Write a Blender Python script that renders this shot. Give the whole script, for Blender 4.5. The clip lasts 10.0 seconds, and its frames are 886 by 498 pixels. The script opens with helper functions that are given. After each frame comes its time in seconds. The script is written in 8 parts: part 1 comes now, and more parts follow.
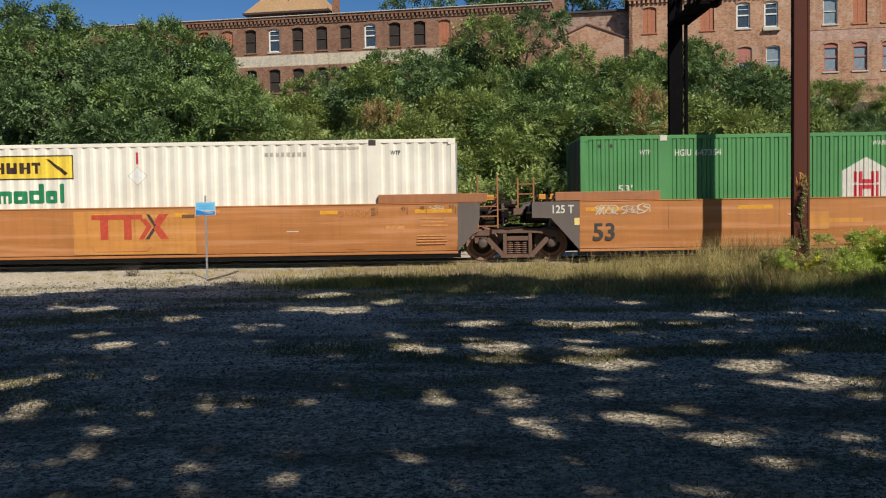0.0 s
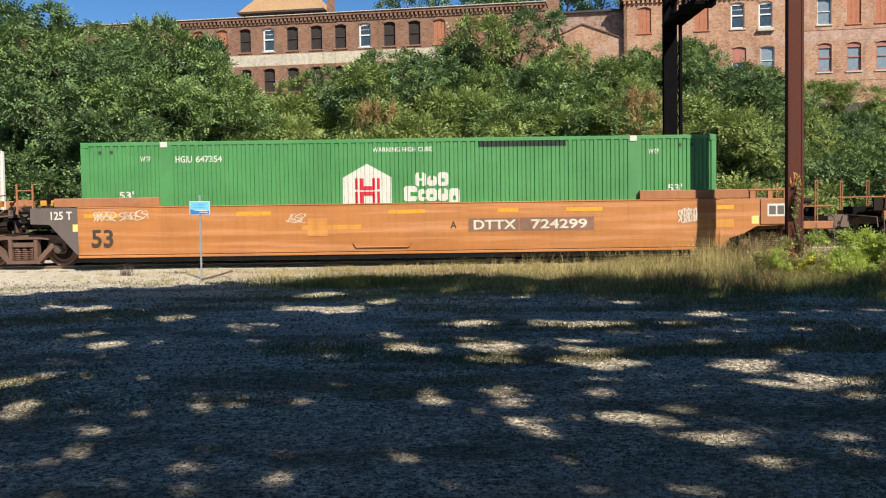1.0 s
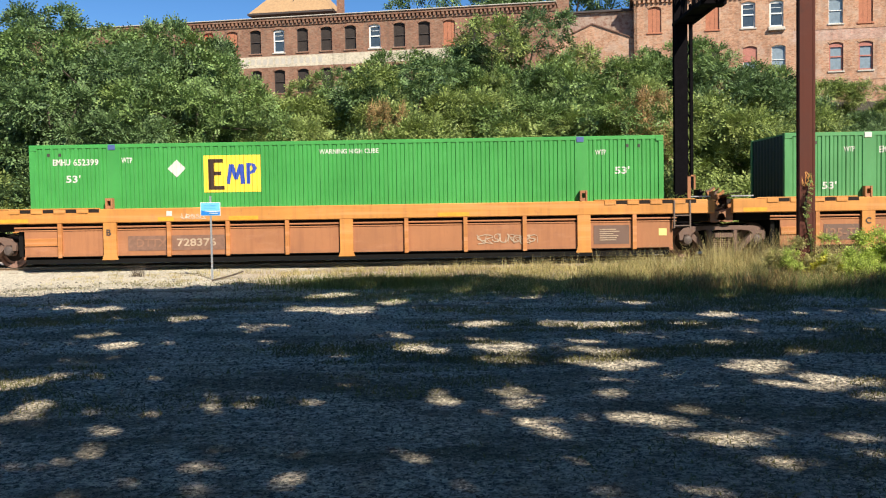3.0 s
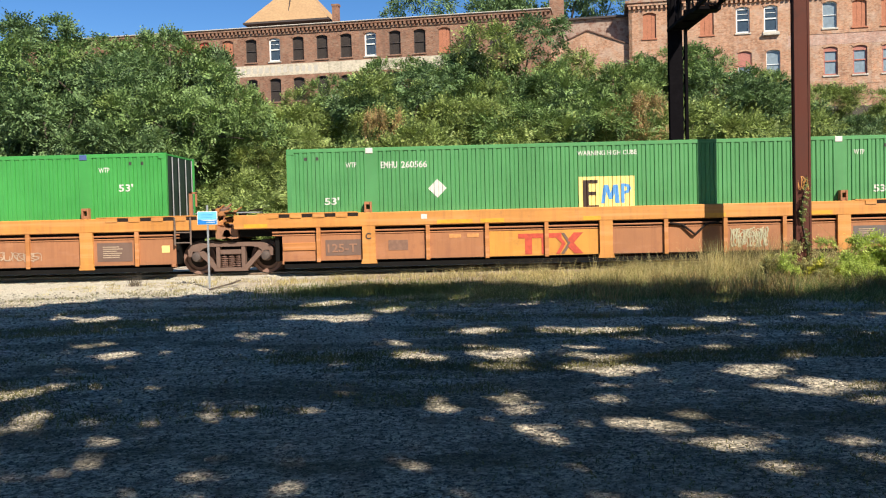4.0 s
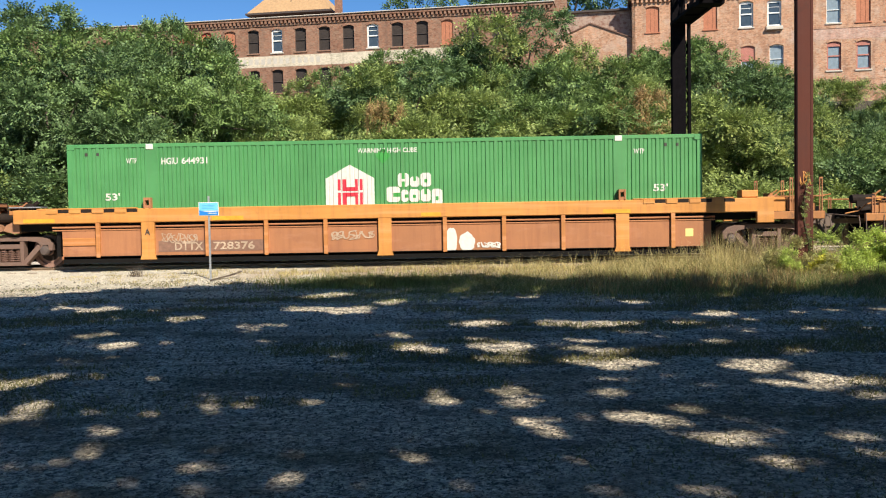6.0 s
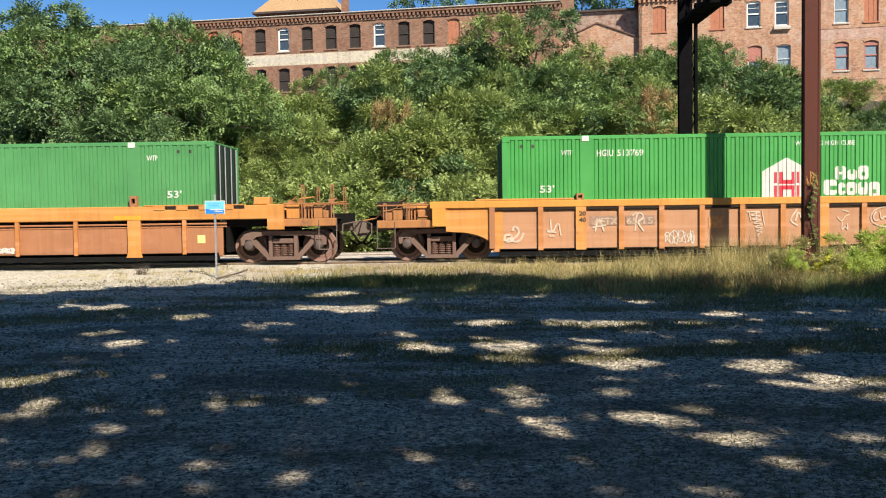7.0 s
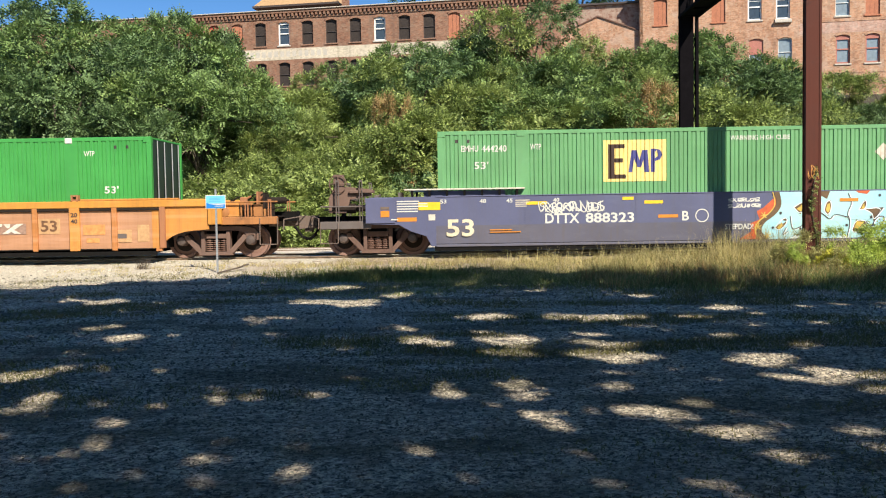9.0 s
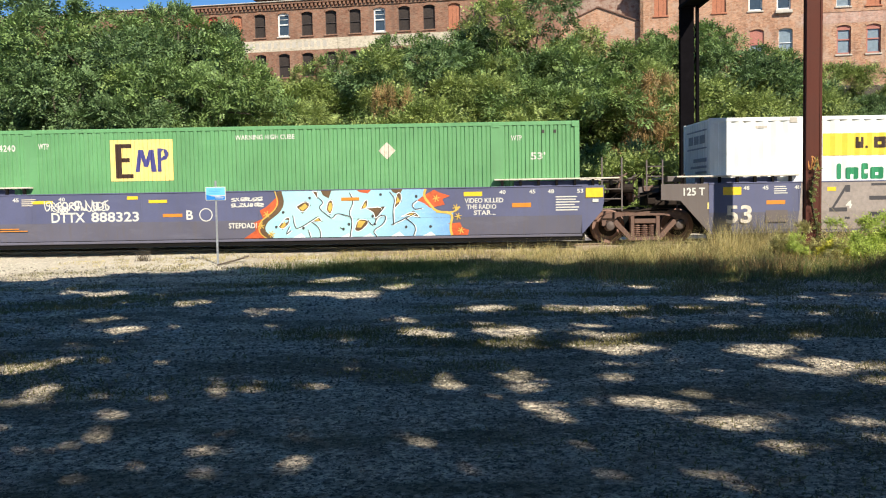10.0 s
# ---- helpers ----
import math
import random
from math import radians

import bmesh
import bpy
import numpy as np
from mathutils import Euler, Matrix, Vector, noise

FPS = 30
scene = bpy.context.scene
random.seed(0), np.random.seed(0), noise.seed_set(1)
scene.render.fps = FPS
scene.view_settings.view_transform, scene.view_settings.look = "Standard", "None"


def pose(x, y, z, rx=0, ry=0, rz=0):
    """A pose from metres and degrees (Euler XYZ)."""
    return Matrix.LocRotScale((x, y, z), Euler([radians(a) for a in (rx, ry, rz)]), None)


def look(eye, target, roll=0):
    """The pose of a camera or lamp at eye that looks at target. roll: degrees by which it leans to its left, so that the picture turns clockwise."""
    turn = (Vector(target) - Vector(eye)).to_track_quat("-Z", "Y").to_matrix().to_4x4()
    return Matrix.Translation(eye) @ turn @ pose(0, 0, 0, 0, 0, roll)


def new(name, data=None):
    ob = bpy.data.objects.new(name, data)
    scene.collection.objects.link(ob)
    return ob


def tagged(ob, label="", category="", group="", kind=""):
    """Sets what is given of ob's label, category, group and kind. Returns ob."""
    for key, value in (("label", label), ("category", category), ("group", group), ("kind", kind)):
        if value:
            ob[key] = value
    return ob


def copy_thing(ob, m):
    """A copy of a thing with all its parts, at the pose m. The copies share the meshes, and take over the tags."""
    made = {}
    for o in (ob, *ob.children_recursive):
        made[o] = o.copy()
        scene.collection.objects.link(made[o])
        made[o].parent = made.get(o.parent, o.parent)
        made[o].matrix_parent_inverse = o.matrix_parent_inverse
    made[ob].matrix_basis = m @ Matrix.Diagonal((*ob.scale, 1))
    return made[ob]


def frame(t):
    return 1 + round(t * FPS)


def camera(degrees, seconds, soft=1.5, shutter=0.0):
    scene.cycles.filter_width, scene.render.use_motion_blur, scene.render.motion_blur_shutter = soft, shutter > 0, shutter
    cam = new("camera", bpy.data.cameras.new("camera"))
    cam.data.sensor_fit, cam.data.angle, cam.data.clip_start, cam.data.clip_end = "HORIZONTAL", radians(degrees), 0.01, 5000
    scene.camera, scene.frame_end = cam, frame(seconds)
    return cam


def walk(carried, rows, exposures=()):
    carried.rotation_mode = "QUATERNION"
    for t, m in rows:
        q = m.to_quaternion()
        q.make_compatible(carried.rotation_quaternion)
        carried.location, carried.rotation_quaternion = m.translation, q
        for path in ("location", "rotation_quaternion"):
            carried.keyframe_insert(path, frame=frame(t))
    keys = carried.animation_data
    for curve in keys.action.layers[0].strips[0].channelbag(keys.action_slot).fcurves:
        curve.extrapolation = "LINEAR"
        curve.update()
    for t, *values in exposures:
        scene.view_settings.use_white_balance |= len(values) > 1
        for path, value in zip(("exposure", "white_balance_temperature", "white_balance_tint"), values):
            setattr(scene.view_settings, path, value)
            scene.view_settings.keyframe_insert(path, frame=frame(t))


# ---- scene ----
EYE = Vector((0.0, 0.0, 1.6))
SPEED = 12.56          # metres per second, towards -x
TRACK_Y = 24.325       # centre line of the near track
TRACK2_Y = 28.9        # centre line of the far track
RAIL = 0.33            # top of the rails


def aim(yaw, down, lean):
    a, b = radians(yaw), radians(down)
    way = Vector((math.sin(a) * math.cos(b), math.cos(a) * math.cos(b), -math.sin(b)))
    return look(EYE, EYE + way * 10, -lean)


cam = camera(52.28, 10.0, soft=1.1)
walk(cam, [(t, aim(a, b, c)) for t, a, b, c in (
    (0.0, -0.145, 2.327, 0.867),
    (0.5, 0.305, 2.255, 0.786),
    (1.0, 0.190, 2.358, 0.809),
    (1.5, -0.171, 2.433, 0.897),
    (2.0, -0.422, 2.463, 0.912),
    (2.5, -0.497, 2.445, 0.783),
    (4.0, -0.265, 1.870, 1.400),
    (4.5, -0.216, 1.757, 1.389),
    (5.0, -0.180, 1.931, 1.249),
    (5.5, -0.187, 2.227, 1.145),
    (7.0, -0.708, 2.381, 0.797),
    (7.5, -0.757, 2.351, 0.952),
    (8.0, -0.727, 2.418, 1.088),
    (8.5, -0.756, 2.527, 0.960),
    (9.0, -0.768, 2.755, 0.891),
    (9.5, -0.747, 3.036, 0.913),
    (10.0, -0.789, 3.294, 0.969),
)], exposures=[(0.0, -0.08), (0.5, 0.25), (1.0, 0.5), (1.5, 0.65), (2.0, 0.7), (10.0, 0.7)])

# ---- light ----
SUN_AZ = 32.0          # degrees right of straight behind the camera
SUN_EL = 40.0
world = bpy.data.worlds.new("daylight")
scene.world = world
world.use_nodes = True
wn = world.node_tree
wn.nodes.clear()
sky = wn.nodes.new("ShaderNodeTexSky")
sky.sky_type = "NISHITA"
sky.sun_disc = False
sky.sun_elevation = radians(SUN_EL)
sky.sun_rotation = radians(180 - SUN_AZ)
sky.air_density, sky.dust_density, sky.ozone_density = 1.0, 0.02, 2.2
sky.altitude = 1800.0
bg = wn.nodes.new("ShaderNodeBackground")
bg.inputs["Strength"].default_value = 0.080
wo = wn.nodes.new("ShaderNodeOutputWorld")
deep = wn.nodes.new("ShaderNodeHueSaturation")
deep.inputs["Saturation"].default_value = 1.30
deep.inputs["Hue"].default_value = 0.506
wn.links.new(sky.outputs[0], deep.inputs["Color"])
wn.links.new(deep.outputs[0], bg.inputs[0])
wn.links.new(bg.outputs[0], wo.inputs[0])

SUN_DIR = Vector((math.sin(radians(SUN_AZ)) * math.cos(radians(SUN_EL)),
                  -math.cos(radians(SUN_AZ)) * math.cos(radians(SUN_EL)), math.sin(radians(SUN_EL))))
lamp = bpy.data.lights.new("sun", "SUN")
lamp.energy = 5.0
lamp.angle = radians(0.55)
lamp.color = (1.0, 0.93, 0.80)
sun = new("sun", lamp)
sun.matrix_world = look(SUN_DIR * 60, (0, 0, 0))

# ---- materials ----
def shader(name):
    m = bpy.data.materials.new(name)
    m.use_nodes = True
    nt = m.node_tree
    nt.nodes.clear()
    out = nt.nodes.new("ShaderNodeOutputMaterial")
    b = nt.nodes.new("ShaderNodeBsdfPrincipled")
    nt.links.new(b.outputs[0], out.inputs[0])
    return m, nt, b


def node(nt, kind, **inputs):
    n = nt.nodes.new(kind)
    for k, v in inputs.items():
        n.inputs[k.replace("_", " ")].default_value = v
    return n


def coords(nt, scale=(1, 1, 1), space="Object"):
    c = nt.nodes.new("ShaderNodeTexCoord")
    mp = nt.nodes.new("ShaderNodeMapping")
    mp.inputs["Scale"].default_value = scale
    nt.links.new(c.outputs[space], mp.inputs[0])
    return mp.outputs[0]


def noise_of(nt, vec, scale, detail=4.0, rough=0.55):
    n = node(nt, "ShaderNodeTexNoise", Scale=scale, Detail=detail, Roughness=rough)
    nt.links.new(vec, n.inputs["Vector"])
    return n.outputs["Fac"]


def ramp(nt, fac, lo, hi):
    r = nt.nodes.new("ShaderNodeMapRange")
    r.inputs[1].default_value, r.inputs[2].default_value = lo, hi
    nt.links.new(fac, r.inputs[0])
    return r.outputs[0]


def mixed(nt, fac, a, b, mode="MIX"):
    m = nt.nodes.new("ShaderNodeMix")
    m.data_type, m.blend_type = "RGBA", mode
    for sock, v in ((m.inputs[0], fac), (m.inputs[6], a), (m.inputs[7], b)):
        if isinstance(v, (int, float)):
            sock.default_value = v
        elif isinstance(v, tuple):
            sock.default_value = (*v[:3], 1)
        else:
            nt.links.new(v, sock)
    return m.outputs[2]


def times(nt, a, b):
    m = nt.nodes.new("ShaderNodeMath")
    m.operation = "MULTIPLY"
    for sock, v in ((m.inputs[0], a), (m.inputs[1], b)):
        if isinstance(v, (int, float)):
            sock.default_value = v
        else:
            nt.links.new(v, sock)
    return m.outputs[0]


def bump(nt, b, fac, strength, distance):
    n = node(nt, "ShaderNodeBump", Strength=strength, Distance=distance)
    nt.links.new(fac, n.inputs["Height"])
    nt.links.new(n.outputs[0], b.inputs["Normal"])


def tone(c, k):
    return tuple(min(1.0, v * k) for v in c)


def painted(name, color, rust=0.15, rough=0.5, rust_color=(0.16, 0.07, 0.035), dirt=0.25, streak=6.0, smear=0.0):
    """Weathered paint: blotches, vertical dirt streaks, rust patches."""
    m, nt, b = shader(name)
    v = coords(nt)
    vs = coords(nt, (streak, streak, 0.35))
    big = noise_of(nt, v, 0.9, 5)
    fine = noise_of(nt, v, 38, 3)
    st = noise_of(nt, vs, 1.4, 4, 0.65)
    c = mixed(nt, ramp(nt, big, 0.3, 0.7), tone(color, 0.86), tone(color, 1.10))
    c = mixed(nt, times(nt, ramp(nt, st, 0.48, 0.75), dirt), c, tone(rust_color, 0.8))
    rm = noise_of(nt, v, 2.6, 8, 0.7)
    c = mixed(nt, times(nt, ramp(nt, rm, 0.66 - rust * 0.35, 0.76 - rust * 0.25), min(1.0, rust * 3)), c, rust_color)
    c = mixed(nt, times(nt, ramp(nt, fine, 0.35, 0.7), 0.22), c, tone(color, 0.7))
    scuff = noise_of(nt, coords(nt, (0.7, 1, 2.6)), 1.1, 7, 0.7)
    grey = sum(color) / 3
    c = mixed(nt, times(nt, ramp(nt, scuff, 0.55, 0.72), dirt * 1.1), c, tuple(min(1, 1.05 * q + 0.28 * grey) for q in color))
    if smear:
        # long sideways scuffs, bleached and grimy
        rub = noise_of(nt, coords(nt, (0.16, 1, 3.4)), 1.5, 6, 0.6)
        c = mixed(nt, times(nt, ramp(nt, rub, 0.50, 0.66), smear), c, tuple(min(1, 1.12 * q + 0.10) for q in color))
        c = mixed(nt, times(nt, ramp(nt, rub, 0.46, 0.34), smear), c, tone(color, 0.72))
    nt.links.new(c, b.inputs["Base Color"])
    r = nt.nodes.new("ShaderNodeMapRange")
    r.inputs[3].default_value, r.inputs[4].default_value = rough - 0.1, min(1, rough + 0.25)
    nt.links.new(big, r.inputs[0])
    nt.links.new(r.outputs[0], b.inputs["Roughness"])
    bump(nt, b, fine, 0.15, 0.004)
    return m


def plain(name, color, rough=0.6, metal=0.0, vary=0.15, scale=12.0, spec=0.5):
    m, nt, b = shader(name)
    v = coords(nt)
    n1, n2 = noise_of(nt, v, scale, 5), noise_of(nt, v, scale * 0.12, 3)
    c = mixed(nt, ramp(nt, n1, 0.3, 0.7), tone(color, 1 - vary), tone(color, 1 + vary))
    c = mixed(nt, times(nt, ramp(nt, n2, 0.4, 0.7), vary * 2), c, tone(color, 0.7))
    nt.links.new(c, b.inputs["Base Color"])
    b.inputs["Roughness"].default_value, b.inputs["Metallic"].default_value = rough, metal
    b.inputs["Specular IOR Level"].default_value = spec
    bump(nt, b, n1, 0.12, 0.01)
    return m


def leafy(name, color, dark, alt, share=0.2, through_light=0.34):
    """Leaves: each island its own shade, some turned to the second colour."""
    m, nt, b = shader(name)
    g = nt.nodes.new("ShaderNodeNewGeometry")
    rnd = g.outputs["Random Per Island"]
    c = mixed(nt, ramp(nt, rnd, 0.30, 1.0), tone(dark, 0.55), tone(color, 1.35))
    big = noise_of(nt, coords(nt), 0.55, 3)
    clump = noise_of(nt, coords(nt), 1.7, 2)
    c = mixed(nt, times(nt, ramp(nt, clump, 0.46, 0.64), 0.5), c, tone(color, 1.35))
    c = mixed(nt, times(nt, ramp(nt, clump, 0.46, 0.30), 0.5), c, tone(dark, 0.7))
    info = nt.nodes.new("ShaderNodeObjectInfo")
    c = mixed(nt, times(nt, ramp(nt, info.outputs["Random"], 0.25, 1.0), 0.30), c, tuple(q * k for q, k in zip(color, (0.93, 0.96, 1.02))))
    c = mixed(nt, times(nt, ramp(nt, big, 0.5, 0.72), share), c, alt)
    nt.links.new(c, b.inputs["Base Color"])
    b.inputs["Roughness"].default_value = 0.5
    b.inputs["Specular IOR Level"].default_value = 0.22
    tr = nt.nodes.new("ShaderNodeBsdfTranslucent")
    nt.links.new(mixed(nt, 0.5, c, tuple(min(1, v * 1.5) for v in color)), tr.inputs[0])
    mx = nt.nodes.new("ShaderNodeMixShader")
    mx.inputs[0].default_value = through_light
    nt.links.new(b.outputs[0], mx.inputs[1])
    nt.links.new(tr.outputs[0], mx.inputs[2])
    nt.links.new(mx.outputs[0], nt.nodes["Material Output"].inputs[0])
    return m


def bricky(name, a, b2, mortar, pale=0.0):
    m, nt, b = shader(name)
    v = coords(nt)
    sw = nt.nodes.new("ShaderNodeSeparateXYZ")
    cb = nt.nodes.new("ShaderNodeCombineXYZ")
    nt.links.new(v, sw.inputs[0])
    nt.links.new(sw.outputs[0], cb.inputs[0])
    nt.links.new(sw.outputs[2], cb.inputs[1])
    br = nt.nodes.new("ShaderNodeTexBrick")
    for k, val in (("Scale", 1.0), ("Brick Width", 0.23), ("Row Height", 0.076), ("Mortar Size", 0.012), ("Bias", 0.0)):
        br.inputs[k].default_value = val
    br.inputs["Color1"].default_value, br.inputs["Color2"].default_value = (*a, 1), (*b2, 1)
    br.inputs["Mortar"].default_value = (*mortar, 1)
    nt.links.new(cb.outputs[0], br.inputs["Vector"])
    big = noise_of(nt, v, 0.35, 6, 0.65)
    mid = noise_of(nt, v, 2.5, 5, 0.7)
    st = noise_of(nt, coords(nt, (2.2, 2.2, 0.18)), 1.0, 4)
    vo = node(nt, "ShaderNodeTexVoronoi", Scale=1.0, Randomness=0.35)
    nt.links.new(coords(nt, (5.0, 5.0, 13.0)), vo.inputs["Vector"])
    one = nt.nodes.new("ShaderNodeSeparateColor")
    nt.links.new(vo.outputs["Color"], one.inputs[0])
    c = mixed(nt, times(nt, ramp(nt, big, 0.42, 0.62), 0.45), br.outputs[0], tone(a, 0.5))
    c = mixed(nt, times(nt, ramp(nt, one.outputs[0], 0.62, 0.95), 0.42), c, tone(a, 0.35))
    c = mixed(nt, times(nt, ramp(nt, one.outputs[1], 0.62, 0.95), 0.28), c, tone(mortar, 1.45))
    c = mixed(nt, times(nt, ramp(nt, mid, 0.48, 0.66), 0.35), c, tone(b2, 1.4))
    c = mixed(nt, times(nt, ramp(nt, noise_of(nt, v, 5.5, 6, 0.75), 0.50, 0.66), 0.35), c, tone(a, 0.4))
    c = mixed(nt, times(nt, ramp(nt, st, 0.52, 0.7), 0.35), c, (0.10, 0.07, 0.055))
    c = mixed(nt, times(nt, ramp(nt, noise_of(nt, coords(nt, (0.8, 0.8, 1.6)), 0.9, 7, 0.7), 0.54, 0.66), 0.35), c, tone(mortar, 1.15))
    if pale:
        c = mixed(nt, times(nt, ramp(nt, noise_of(nt, v, 0.8, 6, 0.7), 0.5, 0.62), pale), c, (0.55, 0.46, 0.38))
    nt.links.new(c, b.inputs["Base Color"])
    b.inputs["Roughness"].default_value = 0.9
    bump(nt, b, br.outputs["Fac"], -0.4, 0.01)
    return m


def glassy(name, color=(0.03, 0.04, 0.05), rough=0.06):
    m, nt, b = shader(name)
    n = noise_of(nt, coords(nt), 3.0)
    nt.links.new(mixed(nt, n, tone(color, 0.6), tone(color, 1.4)), b.inputs["Base Color"])
    b.inputs["Roughness"].default_value = rough
    b.inputs["IOR"].default_value = 1.5
    return m


def ground_material():
    m, nt, b = shader("ground_gravel")
    v = coords(nt)
    sp = nt.nodes.new("ShaderNodeSeparateXYZ")
    nt.links.new(v, sp.inputs[0])

    def cells(scale):
        vo = node(nt, "ShaderNodeTexVoronoi", Scale=scale, Randomness=1.0)
        nt.links.new(v, vo.inputs["Vector"])
        sep = nt.nodes.new("ShaderNodeSeparateColor")
        nt.links.new(vo.outputs["Color"], sep.inputs[0])
        return vo, sep
    vo, sep = cells(24.0)
    vo2, sep2 = cells(52.0)
    dark, pale = (0.125, 0.103, 0.080), (0.98, 0.83, 0.62)
    stone = mixed(nt, ramp(nt, sep.outputs[0], 0.27, 0.76), tone(dark, 0.6), pale)
    stone = mixed(nt, 0.5, stone, mixed(nt, ramp(nt, sep2.outputs[0], 0.25, 0.76), tone(dark, 0.6), pale))
    big = noise_of(nt, coords(nt, (0.5, 1.0, 1)), 0.55, 6, 0.6)
    fine = noise_of(nt, v, 60, 3)
    dirt = mixed(nt, fine, (0.26, 0.21, 0.15), (0.52, 0.43, 0.32))
    c = mixed(nt, times(nt, ramp(nt, big, 0.50, 0.64), 0.5), stone, dirt)
    mid = noise_of(nt, v, 2.2, 9, 0.72)
    c = mixed(nt, times(nt, ramp(nt, mid, 0.50, 0.66), 0.68), c, (0.115, 0.088, 0.062))
    moss = noise_of(nt, coords(nt, (0.42, 1.0, 1)), 0.8, 7, 0.65)
    green = mixed(nt, fine, (0.040, 0.038, 0.016), (0.105, 0.094, 0.040))
    c = mixed(nt, times(nt, ramp(nt, moss, 0.49, 0.58), 0.70), c, green)
    # pale crushed stone along the track bed
    bed = times(nt, ramp(nt, sp.outputs[1], 19.2, 21.0), ramp(nt, sp.outputs[1], 33.0, 31.0))
    left = ramp(nt, sp.outputs[0], -1.5, -8.0)
    light = mixed(nt, sep.outputs[0], (0.44, 0.385, 0.295), (0.62, 0.55, 0.43))
    tan = mixed(nt, sep.outputs[1], (0.26, 0.19, 0.12), (0.44, 0.34, 0.22))
    wob = nt.nodes.new("ShaderNodeMath")
    wob.operation = "ADD"
    nt.links.new(left, wob.inputs[0])
    nt.links.new(ramp(nt, big, 0.75, 0.25), wob.inputs[1])
    strip = mixed(nt, ramp(nt, wob.outputs[0], 0.6, 1.1), tan, light)
    c = mixed(nt, bed, c, strip)
    bal = times(nt, ramp(nt, sp.outputs[1], 23.2, 23.7), ramp(nt, sp.outputs[1], 31.0, 29.5))
    c = mixed(nt, bal, c, mixed(nt, sep.outputs[1], (0.46, 0.39, 0.31), (0.80, 0.70, 0.58)))
    litter = mixed(nt, fine, (0.035, 0.03, 0.018), (0.085, 0.07, 0.035))
    c = mixed(nt, ramp(nt, sp.outputs[1], 32.0, 34.0), c, litter)
    nt.links.new(c, b.inputs["Base Color"])
    b.inputs["Roughness"].default_value = 0.95
    h = nt.nodes.new("ShaderNodeMath")
    h.operation = "ADD"
    nt.links.new(vo.outputs["Distance"], h.inputs[0])
    nt.links.new(fine, h.inputs[1])
    bump(nt, b, h.outputs[0], 0.8, 0.03)
    return m


ORANGE = painted("orange_paint", (0.465, 0.180, 0.048), 0.14, 0.55, (0.22, 0.095, 0.04), dirt=0.22, smear=0.6)
ORANGE2 = painted("faded_orange_paint", (0.58, 0.245, 0.052), 0.20, 0.5, (0.26, 0.10, 0.045), dirt=0.36, smear=0.4)
RUSTY = painted("rusted_orange_paint", (0.375, 0.155, 0.066), 0.24, 0.7, (0.27, 0.105, 0.055), dirt=0.45)
PANELBROWN = painted("tan_brown_panel_paint", (0.45, 0.222, 0.112), 0.15, 0.65, (0.32, 0.14, 0.07), dirt=0.35, smear=0.35)
YELLOWISH = painted("yellow_orange_paint", (0.60, 0.265, 0.042), 0.16, 0.5, (0.24, 0.10, 0.04), dirt=0.35)
BLUE = painted("dusty_blue_paint", (0.096, 0.102, 0.185), 0.05, 0.5, (0.13, 0.12, 0.13), dirt=0.3)
BLUE_LOW = painted("dusty_blue_grey_paint", (0.115, 0.11, 0.15), 0.12, 0.6, (0.16, 0.13, 0.11), dirt=0.5)
GREY = painted("dull_grey_paint", (0.13, 0.105, 0.095), 0.12, 0.6, (0.12, 0.07, 0.05), dirt=0.4)
BROWN = painted("bogie_brown", (0.165, 0.100, 0.075), 0.28, 0.75, (0.13, 0.065, 0.042), dirt=0.3)
ENDORANGE = painted("grimy_orange_paint", (0.40, 0.165, 0.05), 0.28, 0.65, (0.12, 0.06, 0.035), dirt=0.6)
# grimy steel, darkened to near-black to hold the deep shade under the cars
DARK = plain("grimy_shaded_black_steel", (0.009, 0.008, 0.0075), 0.85, 0.0, 0.3, 12.0, 0.12)
RAILM = plain("rail_steel", (0.26, 0.18, 0.12), 0.55, 0.3, 0.25)
RAILTOP = plain("polished_rail_head", (0.5, 0.48, 0.46), 0.25, 0.9, 0.1)
TIE = plain("weathered_sleeper", (0.27, 0.215, 0.16), 0.9, 0.0, 0.35, 20)
GREENS = [painted("green_container_a", (0.075, 0.265, 0.085), 0.02, 0.45, (0.12, 0.12, 0.08), 0.18),
          painted("green_container_b", (0.053, 0.305, 0.060), 0.02, 0.42, (0.12, 0.12, 0.08), 0.12),
          painted("green_container_c", (0.13, 0.33, 0.135), 0.03, 0.5, (0.14, 0.14, 0.10), 0.22)]
CREAM = painted("cream_container", (0.87, 0.82, 0.71), 0.01, 0.5, (0.50, 0.40, 0.31), 0.10)
WHITEC = painted("white_container", (0.80, 0.80, 0.77), 0.01, 0.45, (0.40, 0.36, 0.30), 0.08)
DARKGREEN = painted("dark_green_end", (0.010, 0.026, 0.016), 0.05, 0.5, (0.06, 0.05, 0.04), 0.2)
WHITE = plain("white_marking", (0.62, 0.60, 0.54), 0.6, 0, 0.08)
FADED = plain("faded_white_marking", (0.62, 0.55, 0.45), 0.7, 0, 0.2)
OLDYEL = plain("old_yellow_reflector", (0.70, 0.33, 0.03), 0.45, 0, 0.15)
FAINT = plain("faint_stencil", (0.62, 0.27, 0.085), 0.7, 0, 0.25)
STENCIL = plain("worn_stencil", (0.47, 0.34, 0.235), 0.7, 0, 0.3, 20)
FAINTBROWN = plain("faint_brown_stencil", (0.30, 0.15, 0.09), 0.7, 0, 0.25)
YELLOW = plain("yellow_reflector", (0.80, 0.52, 0.03), 0.4, 0, 0.08)
